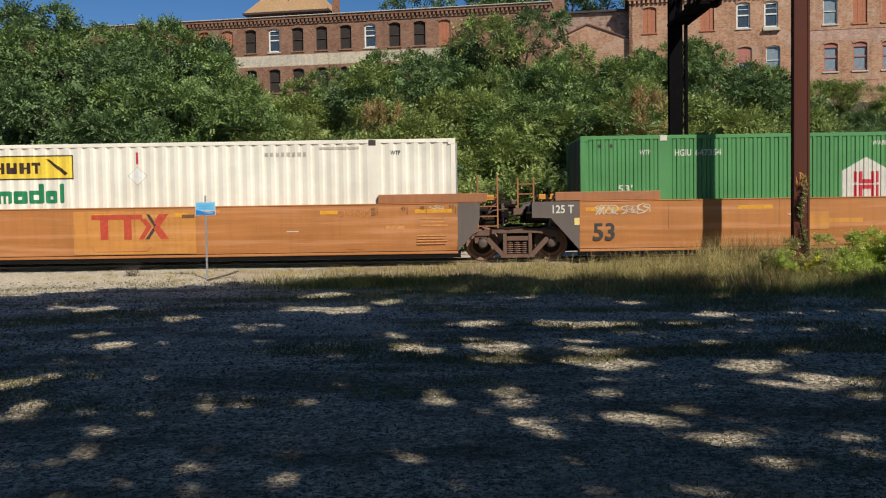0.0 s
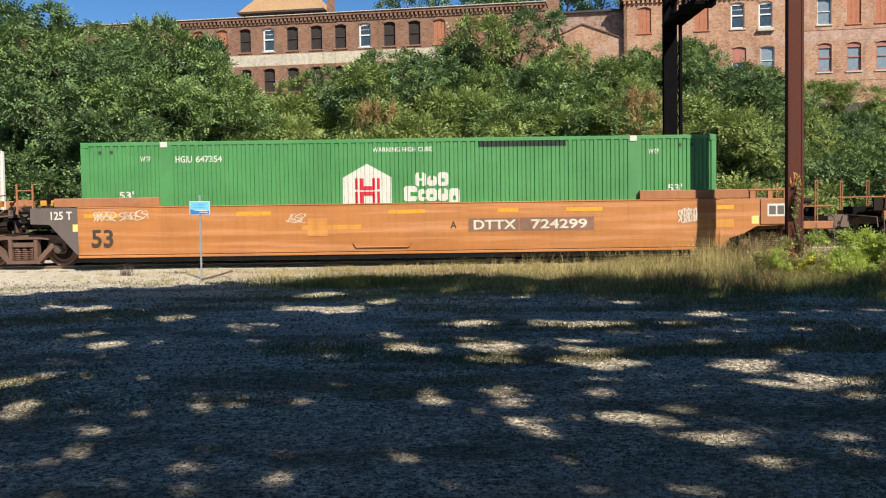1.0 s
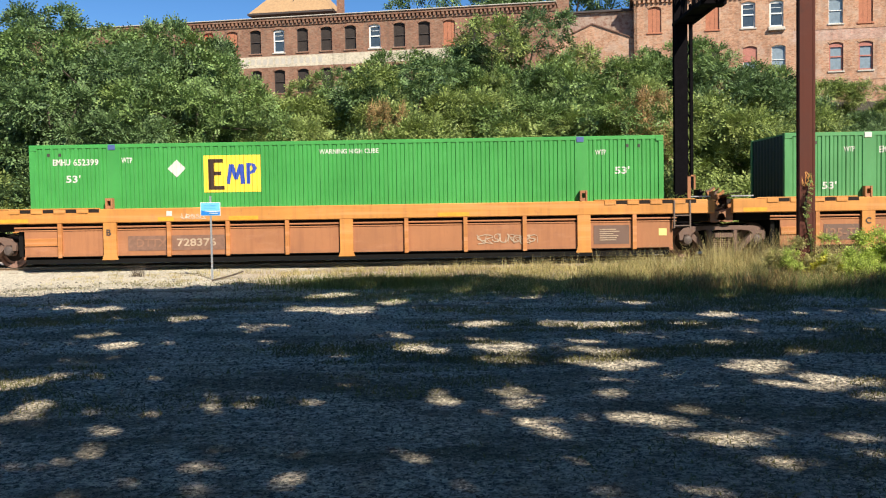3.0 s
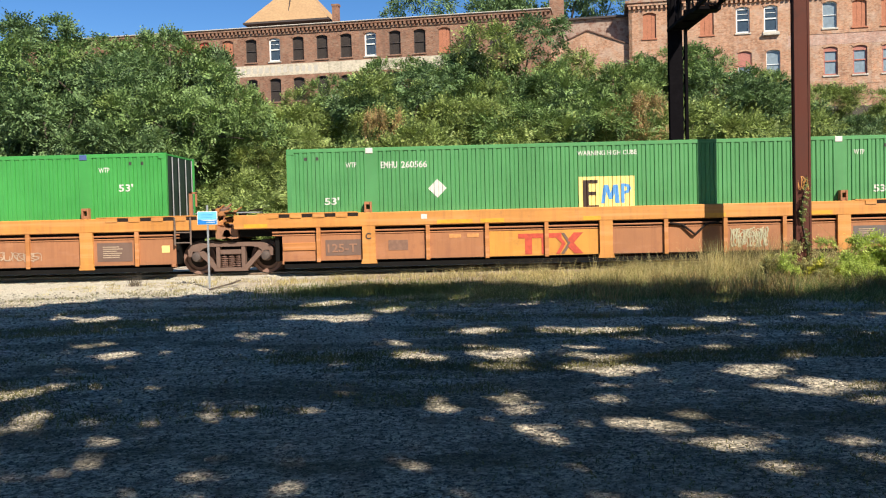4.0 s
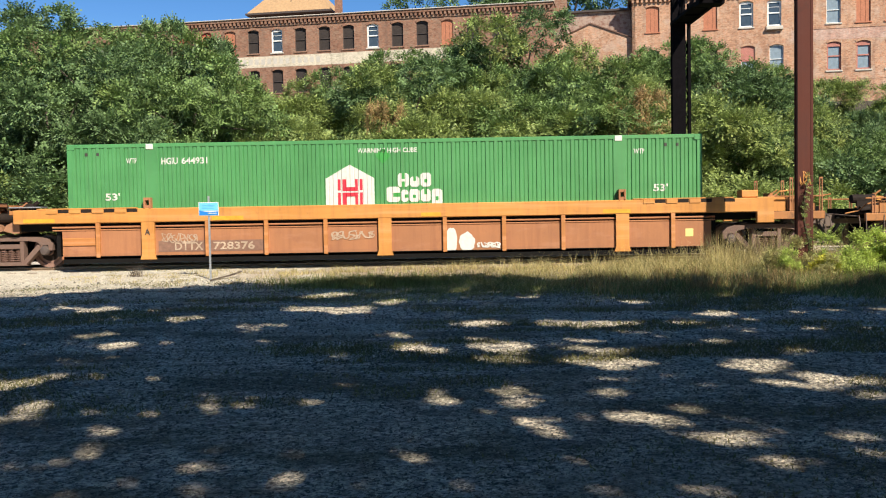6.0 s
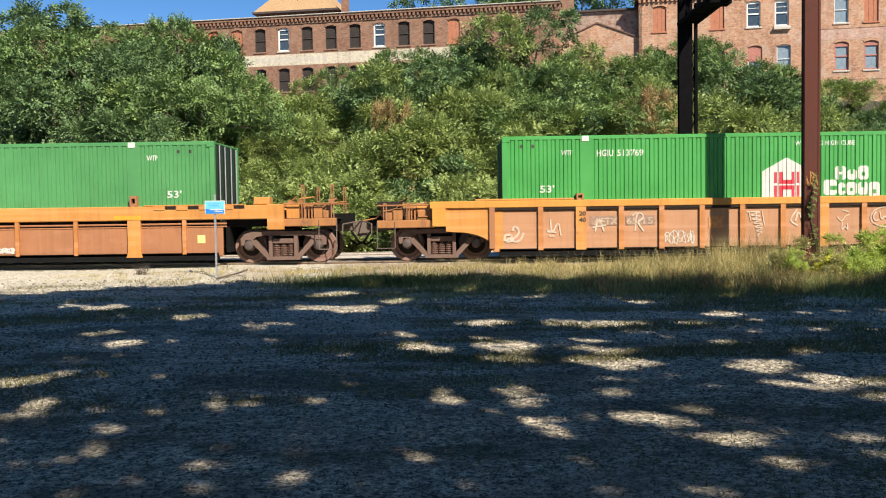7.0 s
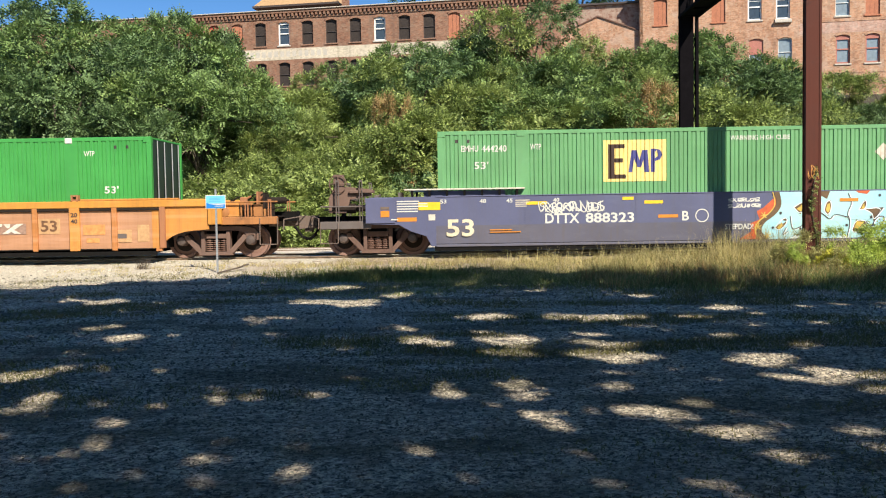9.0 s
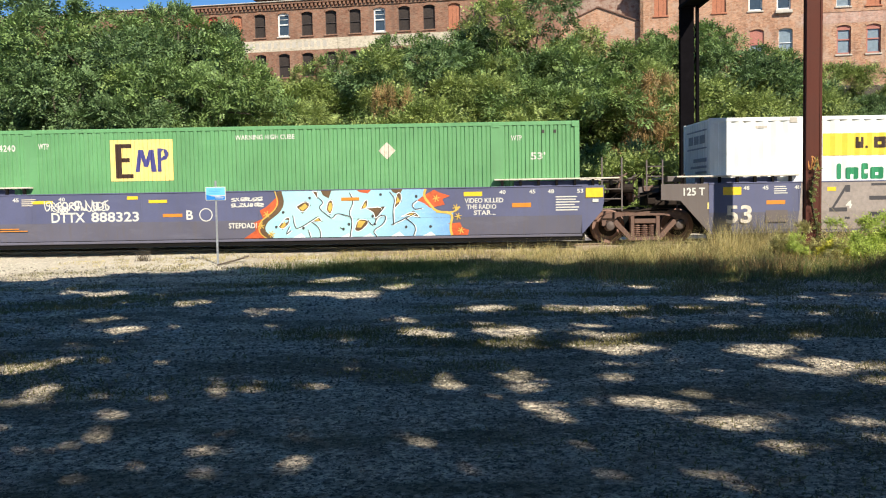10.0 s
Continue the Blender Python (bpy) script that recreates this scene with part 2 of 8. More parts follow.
SIGNYEL = plain("yellow_panel", (0.84, 0.60, 0.06), 0.5, 0, 0.06)
PALEYEL = plain("pale_yellow_panel", (0.80, 0.62, 0.22), 0.5, 0, 0.1)
AMBER = plain("amber_reflector", (0.62, 0.23, 0.03), 0.4, 0, 0.08)
RED = plain("faded_red_marking", (0.50, 0.065, 0.032), 0.6, 0, 0.2)
LOGORED = plain("red_panel", (0.55, 0.03, 0.05), 0.5, 0, 0.08)
INKBROWN = plain("dark_brown_panel", (0.045, 0.022, 0.015), 0.5, 0, 0.1)
INKBLUE = plain("blue_panel", (0.035, 0.075, 0.38), 0.5, 0, 0.1)
INKPURPLE = plain("purple_blue_panel", (0.06, 0.06, 0.22), 0.5, 0, 0.1)
INKGREEN = plain("green_panel", (0.02, 0.22, 0.09), 0.5, 0, 0.1)
CHARCOAL = plain("charcoal_marking", (0.05, 0.04, 0.035), 0.6, 0, 0.15)
COLUMN = painted("red_brown_steel", (0.088, 0.020, 0.010), 0.22, 0.85, (0.05, 0.018, 0.012), 0.30, 9.0)
BLACKST = plain("black_steel", (0.006, 0.005, 0.006), 0.9, 0.0, 0.3, 12, 0.05)
BRICK = bricky("old_red_brick", (0.23, 0.088, 0.048), (0.32, 0.145, 0.085), (0.27, 0.20, 0.14))
BRICK2 = bricky("salmon_brick", (0.39, 0.165, 0.085), (0.51, 0.25, 0.14), (0.44, 0.33, 0.23), 0.28)
BRICKP = bricky("painted_brick", (0.60, 0.52, 0.38), (0.66, 0.57, 0.43), (0.52, 0.44, 0.33), 0.3)
BRICK2P = bricky("washed_brick", (0.46, 0.24, 0.17), (0.52, 0.29, 0.21), (0.45, 0.36, 0.30), 0.2)
STONE = plain("pale_stone", (0.50, 0.45, 0.38), 0.85, 0, 0.2)
BOARD = plain("plywood_board", (0.42, 0.16, 0.085), 0.85, 0, 0.2)
FADEDRED = plain("faded_red_board", (0.42, 0.165, 0.125), 0.85, 0, 0.25)
REDBOARD = plain("red_painted_board", (0.45, 0.07, 0.045), 0.8, 0, 0.15)
ROOFBROWN = plain("tan_shingles", (0.42, 0.26, 0.13), 0.9, 0, 0.18, 5)
SHEETRUST = painted("rust_patched_sheet_metal", (0.36, 0.26, 0.20), 0.55, 0.7, (0.20, 0.085, 0.05), 0.9, 1.6)
METALROOF = painted("rusty_corrugated_metal", (0.38, 0.26, 0.19), 0.48, 0.7, (0.26, 0.085, 0.04), 0.8, 3.0)
WHITEPAINT = plain("white_window_paint", (0.78, 0.77, 0.73), 0.6, 0, 0.06)
DARKWIN = plain("dark_screened_window", (0.045, 0.035, 0.03), 0.7, 0, 0.3, 6, 0.2)
GLASS = glassy("window_glass", (0.05, 0.07, 0.09), 0.05)
GLASSPALE = glassy("pale_window_glass", (0.22, 0.27, 0.30), 0.12)
SIGNBLUE = plain("sign_light_blue", (0.16, 0.52, 0.82), 0.4, 0, 0.05)
SIGNMID = plain("sign_mid_blue", (0.10, 0.40, 0.72), 0.4, 0, 0.05)
SIGNDEEP = plain("sign_deep_blue", (0.02, 0.20, 0.58), 0.4, 0, 0.05)
GALV = plain("galvanised_steel", (0.42, 0.42, 0.42), 0.45, 0.6, 0.15, 30)
BARK = plain("bark", (0.10, 0.075, 0.055), 0.95, 0, 0.35, 9)
LEAF = [leafy("leaves_mid", (0.205, 0.298, 0.094), (0.072, 0.114, 0.034), (0.25, 0.295, 0.074), 0.5, 0.14),
        leafy("leaves_deep", (0.162, 0.244, 0.094), (0.056, 0.094, 0.036), (0.16, 0.23, 0.070), 0.4, 0.12),
        leafy("leaves_light", (0.310, 0.375, 0.112), (0.104, 0.156, 0.042), (0.345, 0.335, 0.090), 0.5, 0.15),
        leafy("leaves_turning", (0.40, 0.26, 0.115), (0.20, 0.16, 0.06), (0.44, 0.20, 0.085), 0.7, 0.14)]
MAPLE = leafy("maple_leaves", (0.075, 0.105, 0.045), (0.035, 0.055, 0.022), (0.09, 0.10, 0.04), 0.4, 0.12)
LEAFYEL = leafy("leaves_yellow_green", (0.62, 0.56, 0.08), (0.26, 0.30, 0.05), (0.90, 0.66, 0.02), 1.0)
LEAFWEED = leafy("leaves_brown_green", (0.50, 0.46, 0.19), (0.24, 0.22, 0.09), (0.58, 0.42, 0.18), 0.5)
LEAFBRIGHT = leafy("leaves_bright_green", (0.52, 0.60, 0.14), (0.24, 0.33, 0.075), (0.50, 0.48, 0.11), 0.5)
STRAW = leafy("dry_grass", (0.56, 0.47, 0.22), (0.24, 0.20, 0.09), (0.34, 0.31, 0.12), 0.5)
YARDWEED = leafy("yard_weed_leaves", (0.20, 0.185, 0.07), (0.085, 0.08, 0.032), (0.27, 0.20, 0.09), 0.5)
GRASS = leafy("green_grass", (0.20, 0.23, 0.07), (0.08, 0.10, 0.03), (0.32, 0.27, 0.11), 0.5)
PEBBLE, pn, pb = shader("pebble")
pg = pn.nodes.new("ShaderNodeNewGeometry")
pn.links.new(mixed(pn, ramp(pn, pg.outputs["Random Per Island"], 0.35, 1.0), (0.09, 0.08, 0.065), (0.52, 0.47, 0.36)), pb.inputs["Base Color"])
pb.inputs["Roughness"].default_value = 0.9
PALESTONE, pn, pb = shader("pale_crushed_stone")
pg = pn.nodes.new("ShaderNodeNewGeometry")
pn.links.new(mixed(pn, pg.outputs["Random Per Island"], (0.30, 0.26, 0.20), (0.58, 0.52, 0.42)), pb.inputs["Base Color"])
pb.inputs["Roughness"].default_value = 0.9
GROUND = ground_material()

# ---- mesh helpers ----
class Geo:
    def __init__(self):
        self.v, self.f = [], []

    def add(self, verts, faces):
        o = len(self.v)
        self.v += [tuple(p) for p in verts]
        self.f += [tuple(i + o for i in f) for f in faces]
        return self

    def box(self, x0, x1, y0, y1, z0, z1):
        return self.add([(x, y, z) for x in (x0, x1) for y in (y0, y1) for z in (z0, z1)],
                        [(0, 1, 3, 2), (4, 6, 7, 5), (0, 4, 5, 1), (2, 3, 7, 6), (0, 2, 6, 4), (1, 5, 7, 3)])

    def block(self, x0, x1, y0, y1, z0, z1, b=0.012):
        """A box with its long edges broken."""
        ring = [(y0 + b, z0), (y1 - b, z0), (y1, z0 + b), (y1, z1 - b), (y1 - b, z1), (y0 + b, z1), (y0, z1 - b), (y0, z0 + b)]
        vs = [(x, y, z) for x in (x0, x1) for y, z in ring]
        fs = [(i, (i + 1) % 8, 8 + (i + 1) % 8, 8 + i) for i in range(8)] + [tuple(range(8))[::-1], tuple(range(8, 16))]
        return self.add(vs, fs)

    def prism(self, pts, y0, y1):
        """A polygon in x and z, given depth along y."""
        n = len(pts)
        vs = [(x, y0, z) for x, z in pts] + [(x, y1, z) for x, z in pts]
        fs = [tuple(range(n)), tuple(range(2 * n - 1, n - 1, -1))]
        fs += [(i, n + i, n + (i + 1) % n, (i + 1) % n) for i in range(n)]
        return self.add(vs, fs)

    def rod(self, a, b, r, n=8, r2=None):
        a, b = Vector(a), Vector(b)
        d = (b - a).normalized()
        s = d.orthogonal().normalized()
        t = d.cross(s)
        r2 = r if r2 is None else r2
        vs = []
        for p, q in ((a, r), (b, r2)):
            vs += [p + (s * math.cos(k * 2 * math.pi / n) + t * math.sin(k * 2 * math.pi / n)) * q for k in range(n)]
        fs = [(i, (i + 1) % n, n + (i + 1) % n, n + i) for i in range(n)] + [tuple(range(n))[::-1], tuple(range(n, 2 * n))]
        return self.add(vs, fs)

    def path(self, pts, r, n=6):
        for a, b in zip(pts, pts[1:]):
            self.rod(a, b, r, n)
        return self

    def lathe(self, profile, n=24, axis="y", at=(0, 0, 0)):
        """Revolve (radius, offset) pairs round an axis."""
        vs = []
        for r, o in profile:
            for k in range(n):
                c, s = math.cos(2 * math.pi * k / n) * r, math.sin(2 * math.pi * k / n) * r
                p = (c, o, s) if axis == "y" else (c, s, o)
                vs.append((p[0] + at[0], p[1] + at[1], p[2] + at[2]))
        m = len(profile)
        fs = [(j * n + i, j * n + (i + 1) % n, (j + 1) * n + (i + 1) % n, (j + 1) * n + i) for j in range(m - 1) for i in range(n)]
        fs += [tuple(range(n))[::-1], tuple(range((m - 1) * n, m * n))]
        return self.add(vs, fs)

    def ring(self, r, t, at, n=24):
        """A ring of bar of thickness t round the y axis."""
        x, y, z = at
        pts = [(x + r * math.cos(2 * math.pi * k / n), y, z + r * math.sin(2 * math.pi * k / n)) for k in range(n + 1)]
        return self.path(pts, t, 6)

    def mesh(self, name, material):
        me = bpy.data.meshes.new(name)
        me.from_pydata(self.v, [], self.f)
        me.materials.append(material)
        bm = bmesh.new()
        bm.from_mesh(me)
        if len(bm.faces) < 6000:
            bmesh.ops.recalc_face_normals(bm, faces=bm.faces)
        bm.to_mesh(me)
        bm.free()
        return me


def part(name, geo, material, parent, label=""):
    """Links one mesh under its thing; a list gives one part for each Geo in it."""
    if isinstance(geo, list):
        return [part(name, q, material, parent, label) for q in geo]
    ob = new(name, geo.mesh(name, material) if isinstance(geo, Geo) else geo)
    if parent is not None:
        ob.parent = parent
    if label:
        ob["label"] = label
    if name in ("graffiti", "scrawl", "painted_scrawl", "rivets", "weld_seam", "floor_beams"):
        ob["kind"] = "stuff"
    return ob


def thing(name, at, label, category, group="", kind=""):
    e = new(name)
    e.empty_display_size = 0.3
    e.matrix_basis = at if isinstance(at, Matrix) else Matrix.Translation(at)
    return tagged(e, label, category, group, kind)


def whole(name, geo, material, at, label, category, group="", kind=""):
    ob = new(name, geo.mesh(name, material))
    ob.matrix_basis = at if isinstance(at, Matrix) else Matrix.Translation(at)
    return tagged(ob, label, category, group, kind)


def smooth(t):
    t = max(0.0, min(1.0, t))
    return t * t * (3 - 2 * t)


def letters(text, x, z, height, y=0.0, width=None):
    """A Geo of built-in lettering that faces -y, its lower left corner at x, z."""
    cu = bpy.data.curves.new("lettering", "FONT")
    cu.body = text
    cu.resolution_u = 3
    cu.offset = 0.022
    ob = bpy.data.objects.new("lettering", cu)
    me = bpy.data.meshes.new_from_object(ob)
    vs = [p.co.copy() for p in me.vertices]
    fs = [tuple(p.vertices) for p in me.polygons]
    x0, x1 = min(p.x for p in vs), max(p.x for p in vs)
    z0, z1 = min(p.y for p in vs), max(p.y for p in vs)
    kz = height / (z1 - z0)
    kx = width / (x1 - x0) if width else kz
    g = Geo().add([(x + (p.x - x0) * kx, y, z + (p.y - z0) * kz) for p in vs], fs)
    bpy.data.objects.remove(ob)
    bpy.data.meshes.remove(me)
    return g


def flat(pts, y=0.0):
    return Geo().add([(x, y, z) for x, z in pts], [tuple(range(len(pts)))])


def rect(x0, x1, z0, z1, y=0.0):
    return flat([(x0, z0), (x1, z0), (x1, z1), (x0, z1)], y)


def ribbon(g, pts, w, y):
    """A band of even width along pts, each piece a hair in front of the last."""
    n = len(pts)
    vs = []
    for k, (x, z) in enumerate(pts):
        (ax, az), (bx, bz) = pts[max(0, k - 1)], pts[min(n - 1, k + 1)]
        d = math.hypot(bx - ax, bz - az) or 1
        vs += [(x - (bz - az) / d * w, y - 0.00012 * k, z + (bx - ax) / d * w), (x + (bz - az) / d * w, y - 0.00012 * k, z - (bx - ax) / d * w)]
    return g.add(vs, [(2 * k, 2 * k + 2, 2 * k + 3, 2 * k + 1) for k in range(n - 1)])


def sprayed(lines, w, y):
    """Sprayed lines with rounded corners, as flat ribbons one above the other."""
    g = Geo()
    for k, pts in enumerate(lines):
        for _ in range(2):
            pts = [pts[0]] + [p for (a, b), (c, d) in zip(pts, pts[1:]) for p in ((a * 0.75 + c * 0.25, b * 0.75 + d * 0.25), (a * 0.25 + c * 0.75, b * 0.25 + d * 0.75))] + [pts[-1]]
        ribbon(g, pts, w, y - 0.0006 * k)
    return g


def scribble(rng, x0, x1, z0, z1, y, strokes=9, w=0.022):
    """A row of quick spray-can strokes: downstrokes, hooks, bows and slashes, as flat ribbons."""
    g = Geo()
    dx, h = (x1 - x0) / strokes, z1 - z0
    lift = 0
    for k in range(strokes):
        cx, lo, hi = x0 + dx * (k + 0.5), z0 + h * rng.uniform(0.0, 0.2), z1 - h * rng.uniform(0.0, 0.2)
        for _ in range(2):
            kind, sg = rng.randrange(4), rng.choice((-1, 1))
            a, b = cx - sg * dx * rng.uniform(0.2, 0.7), cx + sg * dx * rng.uniform(0.2, 0.7)
            m = (lo + hi) / 2 + h * rng.uniform(-0.15, 0.15)
            if kind == 0:
                pts = [(a, hi), (a * 0.6 + b * 0.4, m), (b, lo)]
            elif kind == 1:
                pts = [(a, hi), (a, m), (a * 0.7 + b * 0.3, lo), (b, lo + h * 0.12), (b, m)]
            elif kind == 2:
                pts = [(a, lo), (a, hi), (b, hi - h * 0.12), (b, m), (a, m - h * 0.05), (b, lo)]
            else:
                pts = [(b, hi), (a, hi - h * 0.15), (a, m), (b, m - h * 0.1), (b, lo + h * 0.1), (a, lo)]
            for _ in range(2):
                pts = [pts[0]] + [q for (p0, q0), (p1, q1) in zip(pts, pts[1:]) for q in ((p0 * 0.75 + p1 * 0.25, q0 * 0.75 + q1 * 0.25), (p0 * 0.25 + p1 * 0.75, q0 * 0.25 + q1 * 0.75))] + [pts[-1]]
            ribbon(g, pts, w * rng.uniform(0.7, 1.2), y - 0.0006 * (lift % 4))
            lift += 1
    return g


def blob(cx, cz, rx, rz, y, rng, n=22, rough=0.12):
    return flat([(cx + rx * math.cos(a) * (1 + rng.uniform(-rough, rough)), cz + rz * math.sin(a) * (1 + rng.uniform(-rough, rough)))
                 for a in (2 * math.pi * k / n for k in range(n))], y)


# ---- the ground: one sheet to the horizon ----
def hgt(x, y):
    z = 0.03 * noise.noise(Vector((x * 0.25, y * 0.25, 0))) if y < 60 and abs(x) < 60 else 0.0
    z += 0.16 * smooth((y - 19.5) / 2.5)
    z += 0.11 * smooth((y - 22.75) / 0.5) * smooth((31.0 - y) / 0.8)
    z -= 0.10 * smooth((y - 31.0) / 2.0)
    z += 9.5 * smooth((y - 31.5) / 40.0) ** 0.9
    return z


def spread(a, b, step, far, grow=1.35):
    mid = list(np.arange(a, b + 1e-6, step))
    lo, hi, s = [a], [b], step
    while lo[-1] > -far:
        s *= grow
        lo.append(lo[-1] - s)
        hi.append(hi[-1] + s)
    return lo[:0:-1] + mid + hi[1:]


gx, gy = spread(-30, 30, 0.75, 1500), spread(-4, 72, 0.25, 1500)
g = Geo()
g.v = [(x, y, hgt(x, y)) for y in gy for x in gx]
nx = len(gx)
g.f = [(j * nx + i, j * nx + i + 1, (j + 1) * nx + i + 1, (j + 1) * nx + i) for j in range(len(gy) - 1) for i in range(nx - 1)]
ground = whole("ground", g, GROUND, (0, 0, 0), "grey gravel yard with weeds, rising to a wooded bank", "ground", kind="structure")
for p in ground.data.polygons:
    p.use_smooth = True


# ---- tracks ----
def rail_profile():
    return [(-0.07, -0.17), (0.07, -0.17), (0.07, -0.155), (0.012, -0.135), (0.012, -0.045), (0.036, -0.03), (0.036, -0.006), (0.028, 0.0),
            (-0.028, 0.0), (-0.036, -0.006), (-0.036, -0.03), (-0.012, -0.045), (-0.012, -0.135), (-0.07, -0.155)]


sleeper_mesh = Geo().block(-0.115, 0.115, -1.3, 1.3, -0.19, -0.02, 0.012).mesh("sleeper", TIE)
for cy, who in ((TRACK_Y, "near"), (TRACK2_Y, "far")):
    track = thing("railway_track", (0, cy, RAIL - (0.0 if who == "near" else 0.04)),
                  "two rusty steel rails on weathered wooden sleepers in gravel", "railway track", "tracks below the bank", "structure")
    for y in (-0.755, 0.755):
        pr = rail_profile()
        n = len(pr)
        g = Geo().add([(x, y + a, b) for x in (-150, 150) for a, b in pr], [(i, (i + 1) % n, n + (i + 1) % n, n + i) for i in range(n)])
        rail = part("rail", g, RAILM, track)
        part("rail_head", Geo().box(-150, 150, y - 0.027, y + 0.027, -0.004, 0.003), RAILTOP, rail, "polished running surface")
    for k in range(60):
        s = part("sleeper", sleeper_mesh, TIE, track)
        s.location = (-16.2 + 0.55 * k, random.uniform(-0.03, 0.03), -0.085)
        s.rotation_euler = (0, 0, random.uniform(-0.02, 0.02))

# ---- the brick mill on the bank ----
MILL = Matrix.Translation((0, 85, 0)) @ Matrix.Rotation(-math.atan(0.178), 4, "Z")
mill = thing("mill_building", MILL, "long old red brick mill with arched windows, some boarded up", "mill building")


def pierced(u0, u1, z0, z1, holes, depth=0.28):
    """A wall face with openings (u0, u1, z0, z1) and their reveals, at y = 0."""
    us = sorted({u0, u1, *[h[0] for h in holes], *[h[1] for h in holes]})
    zs = sorted({z0, z1, *[h[2] for h in holes], *[h[3] for h in holes]})
    g = Geo()
    for a, b in zip(us, us[1:]):
        for c, d in zip(zs, zs[1:]):
            mu, mz = (a + b) / 2, (c + d) / 2
            if not any(h[0] < mu < h[1] and h[2] < mz < h[3] for h in holes):
                g.add([(a, 0, c), (b, 0, c), (b, 0, d), (a, 0, d)], [(0, 1, 2, 3)])
    for a, b, c, d in holes:
        g.add([(a, 0, c), (b, 0, c), (b, 0, d), (a, 0, d), (a, depth, c), (b, depth, c), (b, depth, d), (a, depth, d)],
              [(0, 1, 5, 4), (1, 2, 6, 5), (2, 3, 7, 6), (3, 0, 4, 7)])
    at, v2 = {}, []
    for p in g.v:
        if p not in at:
            at[p] = len(v2)
            v2.append(p)
    g.f = [tuple(at[g.v[i]] for i in f) for f in g.f]
    g.v = v2
    return g


def arch_band(w, z, rise, thick, y0, y1, n=8):
    """A segmental brick arch over an opening of width w, springing at z."""
    r = (w * w / 4 + rise * rise) / (2 * rise)
    a = math.asin(w / 2 / r)
    inner = [(r * math.sin(-a + 2 * a * k / n), z + r * math.cos(-a + 2 * a * k / n) - r * math.cos(a)) for k in range(n + 1)]
    outer = [((r + thick) * math.sin(-a + 2 * a * k / n), z + (r + thick) * math.cos(-a + 2 * a * k / n) - r * math.cos(a)) for k in range(n + 1)]
    return Geo().prism(inner + outer[::-1], y0, y1), inner


def mill_window(parent, u, z0, z1, kind, w=1.12, brick=None):
    """One window in its opening: arch, sill, and sashes, boards or dark screens."""
    h = z1 - z0
    win = part("window", arch_band(w, h - 0.16, 0.16, 0.22, -0.035, 0.05)[0], brick or BRICK, parent)
    win.location = (u, 0, z0)
    # brick corners that round the head of the opening
    _, inner = arch_band(w, h - 0.16, 0.16, 0.22, 0, 0.1)
    head = Geo().prism(inner + [(w / 2, h + 0.07), (-w / 2, h + 0.07)], 0.004, 0.27)
    part("head", head, brick or BRICK, win)
    part("sill", Geo().block(-w / 2 - 0.1, w / 2 + 0.1, -0.09, 0.2, -0.14, 0.0, 0.02), STONE if kind in ("white", "sash", "redtop") else BOARD if kind == "board" else brick or BRICK, win)
    if kind in ("board", "redboard"):
        g = [Geo().box(-w / 2 + k * w / 3 + 0.01, -w / 2 + (k + 1) * w / 3 - 0.01, 0.12, 0.16, 0, h) for k in range(3)]
        part("board", g, BOARD if kind == "board" else REDBOARD, win, "painted plywood board")
        return win
    if kind == "halfboard":
        part("board", Geo().box(-w / 2, w / 2, 0.10, 0.14, h * 0.45, h), FADEDRED, win, "faded red board")
    t = 0.12 if kind in ("white", "redtop") else 0.055
    fm = WHITEPAINT if kind in ("white", "halfboard", "sash") else FADEDRED if kind == "redtop" else DARKST
    fr = Geo().box(-w / 2, -w / 2 + t, 0.13, 0.22, 0, h).box(w / 2 - t, w / 2, 0.13, 0.22, 0, h)
    fr.box(-w / 2 + t, w / 2 - t, 0.13, 0.22, 0, t * 1.2).box(-w / 2 + t, w / 2 - t, 0.13, 0.22, h - t * 2.2, h)
    part("frame", fr, fm, win, "white painted frame" if fm is WHITEPAINT else "")
    part("meeting_rail", Geo().box(-w / 2 + t, w / 2 - t, 0.11, 0.19, h * 0.48, h * 0.48 + t * 0.9), fm, win)
    glass = {"white": GLASS, "sash": GLASSPALE, "redtop": GLASSPALE, "halfboard": GLASSPALE, "dark": DARKWIN, "curtain": GLASSPALE}[kind]
    for a, b in ((t, h * 0.48), (h * 0.48 + t, h - t)):
        part("pane", Geo().box(-w / 2 + t, w / 2 - t, 0.20, 0.215, a, b), glass, win)
    if kind == "white":
        part("glazing_bar", Geo().box(-w / 2 + t, w / 2 - t, 0.165, 0.198, h * 0.72, h * 0.72 + 0.035), fm, win)
        part("blind", Geo().box(-w / 2 + t, w / 2 - t, 0.23, 0.24, h * 0.62, h - t), GLASSPALE, win)
    if kind == "redtop":
        part("transom", Geo().prism([(-w / 2, h - 0.42), (w / 2, h - 0.42), (w / 2, h - 0.1), (-w / 2, h - 0.1)], 0.09, 0.15), FADEDRED, win, "faded red transom panel")
    return win


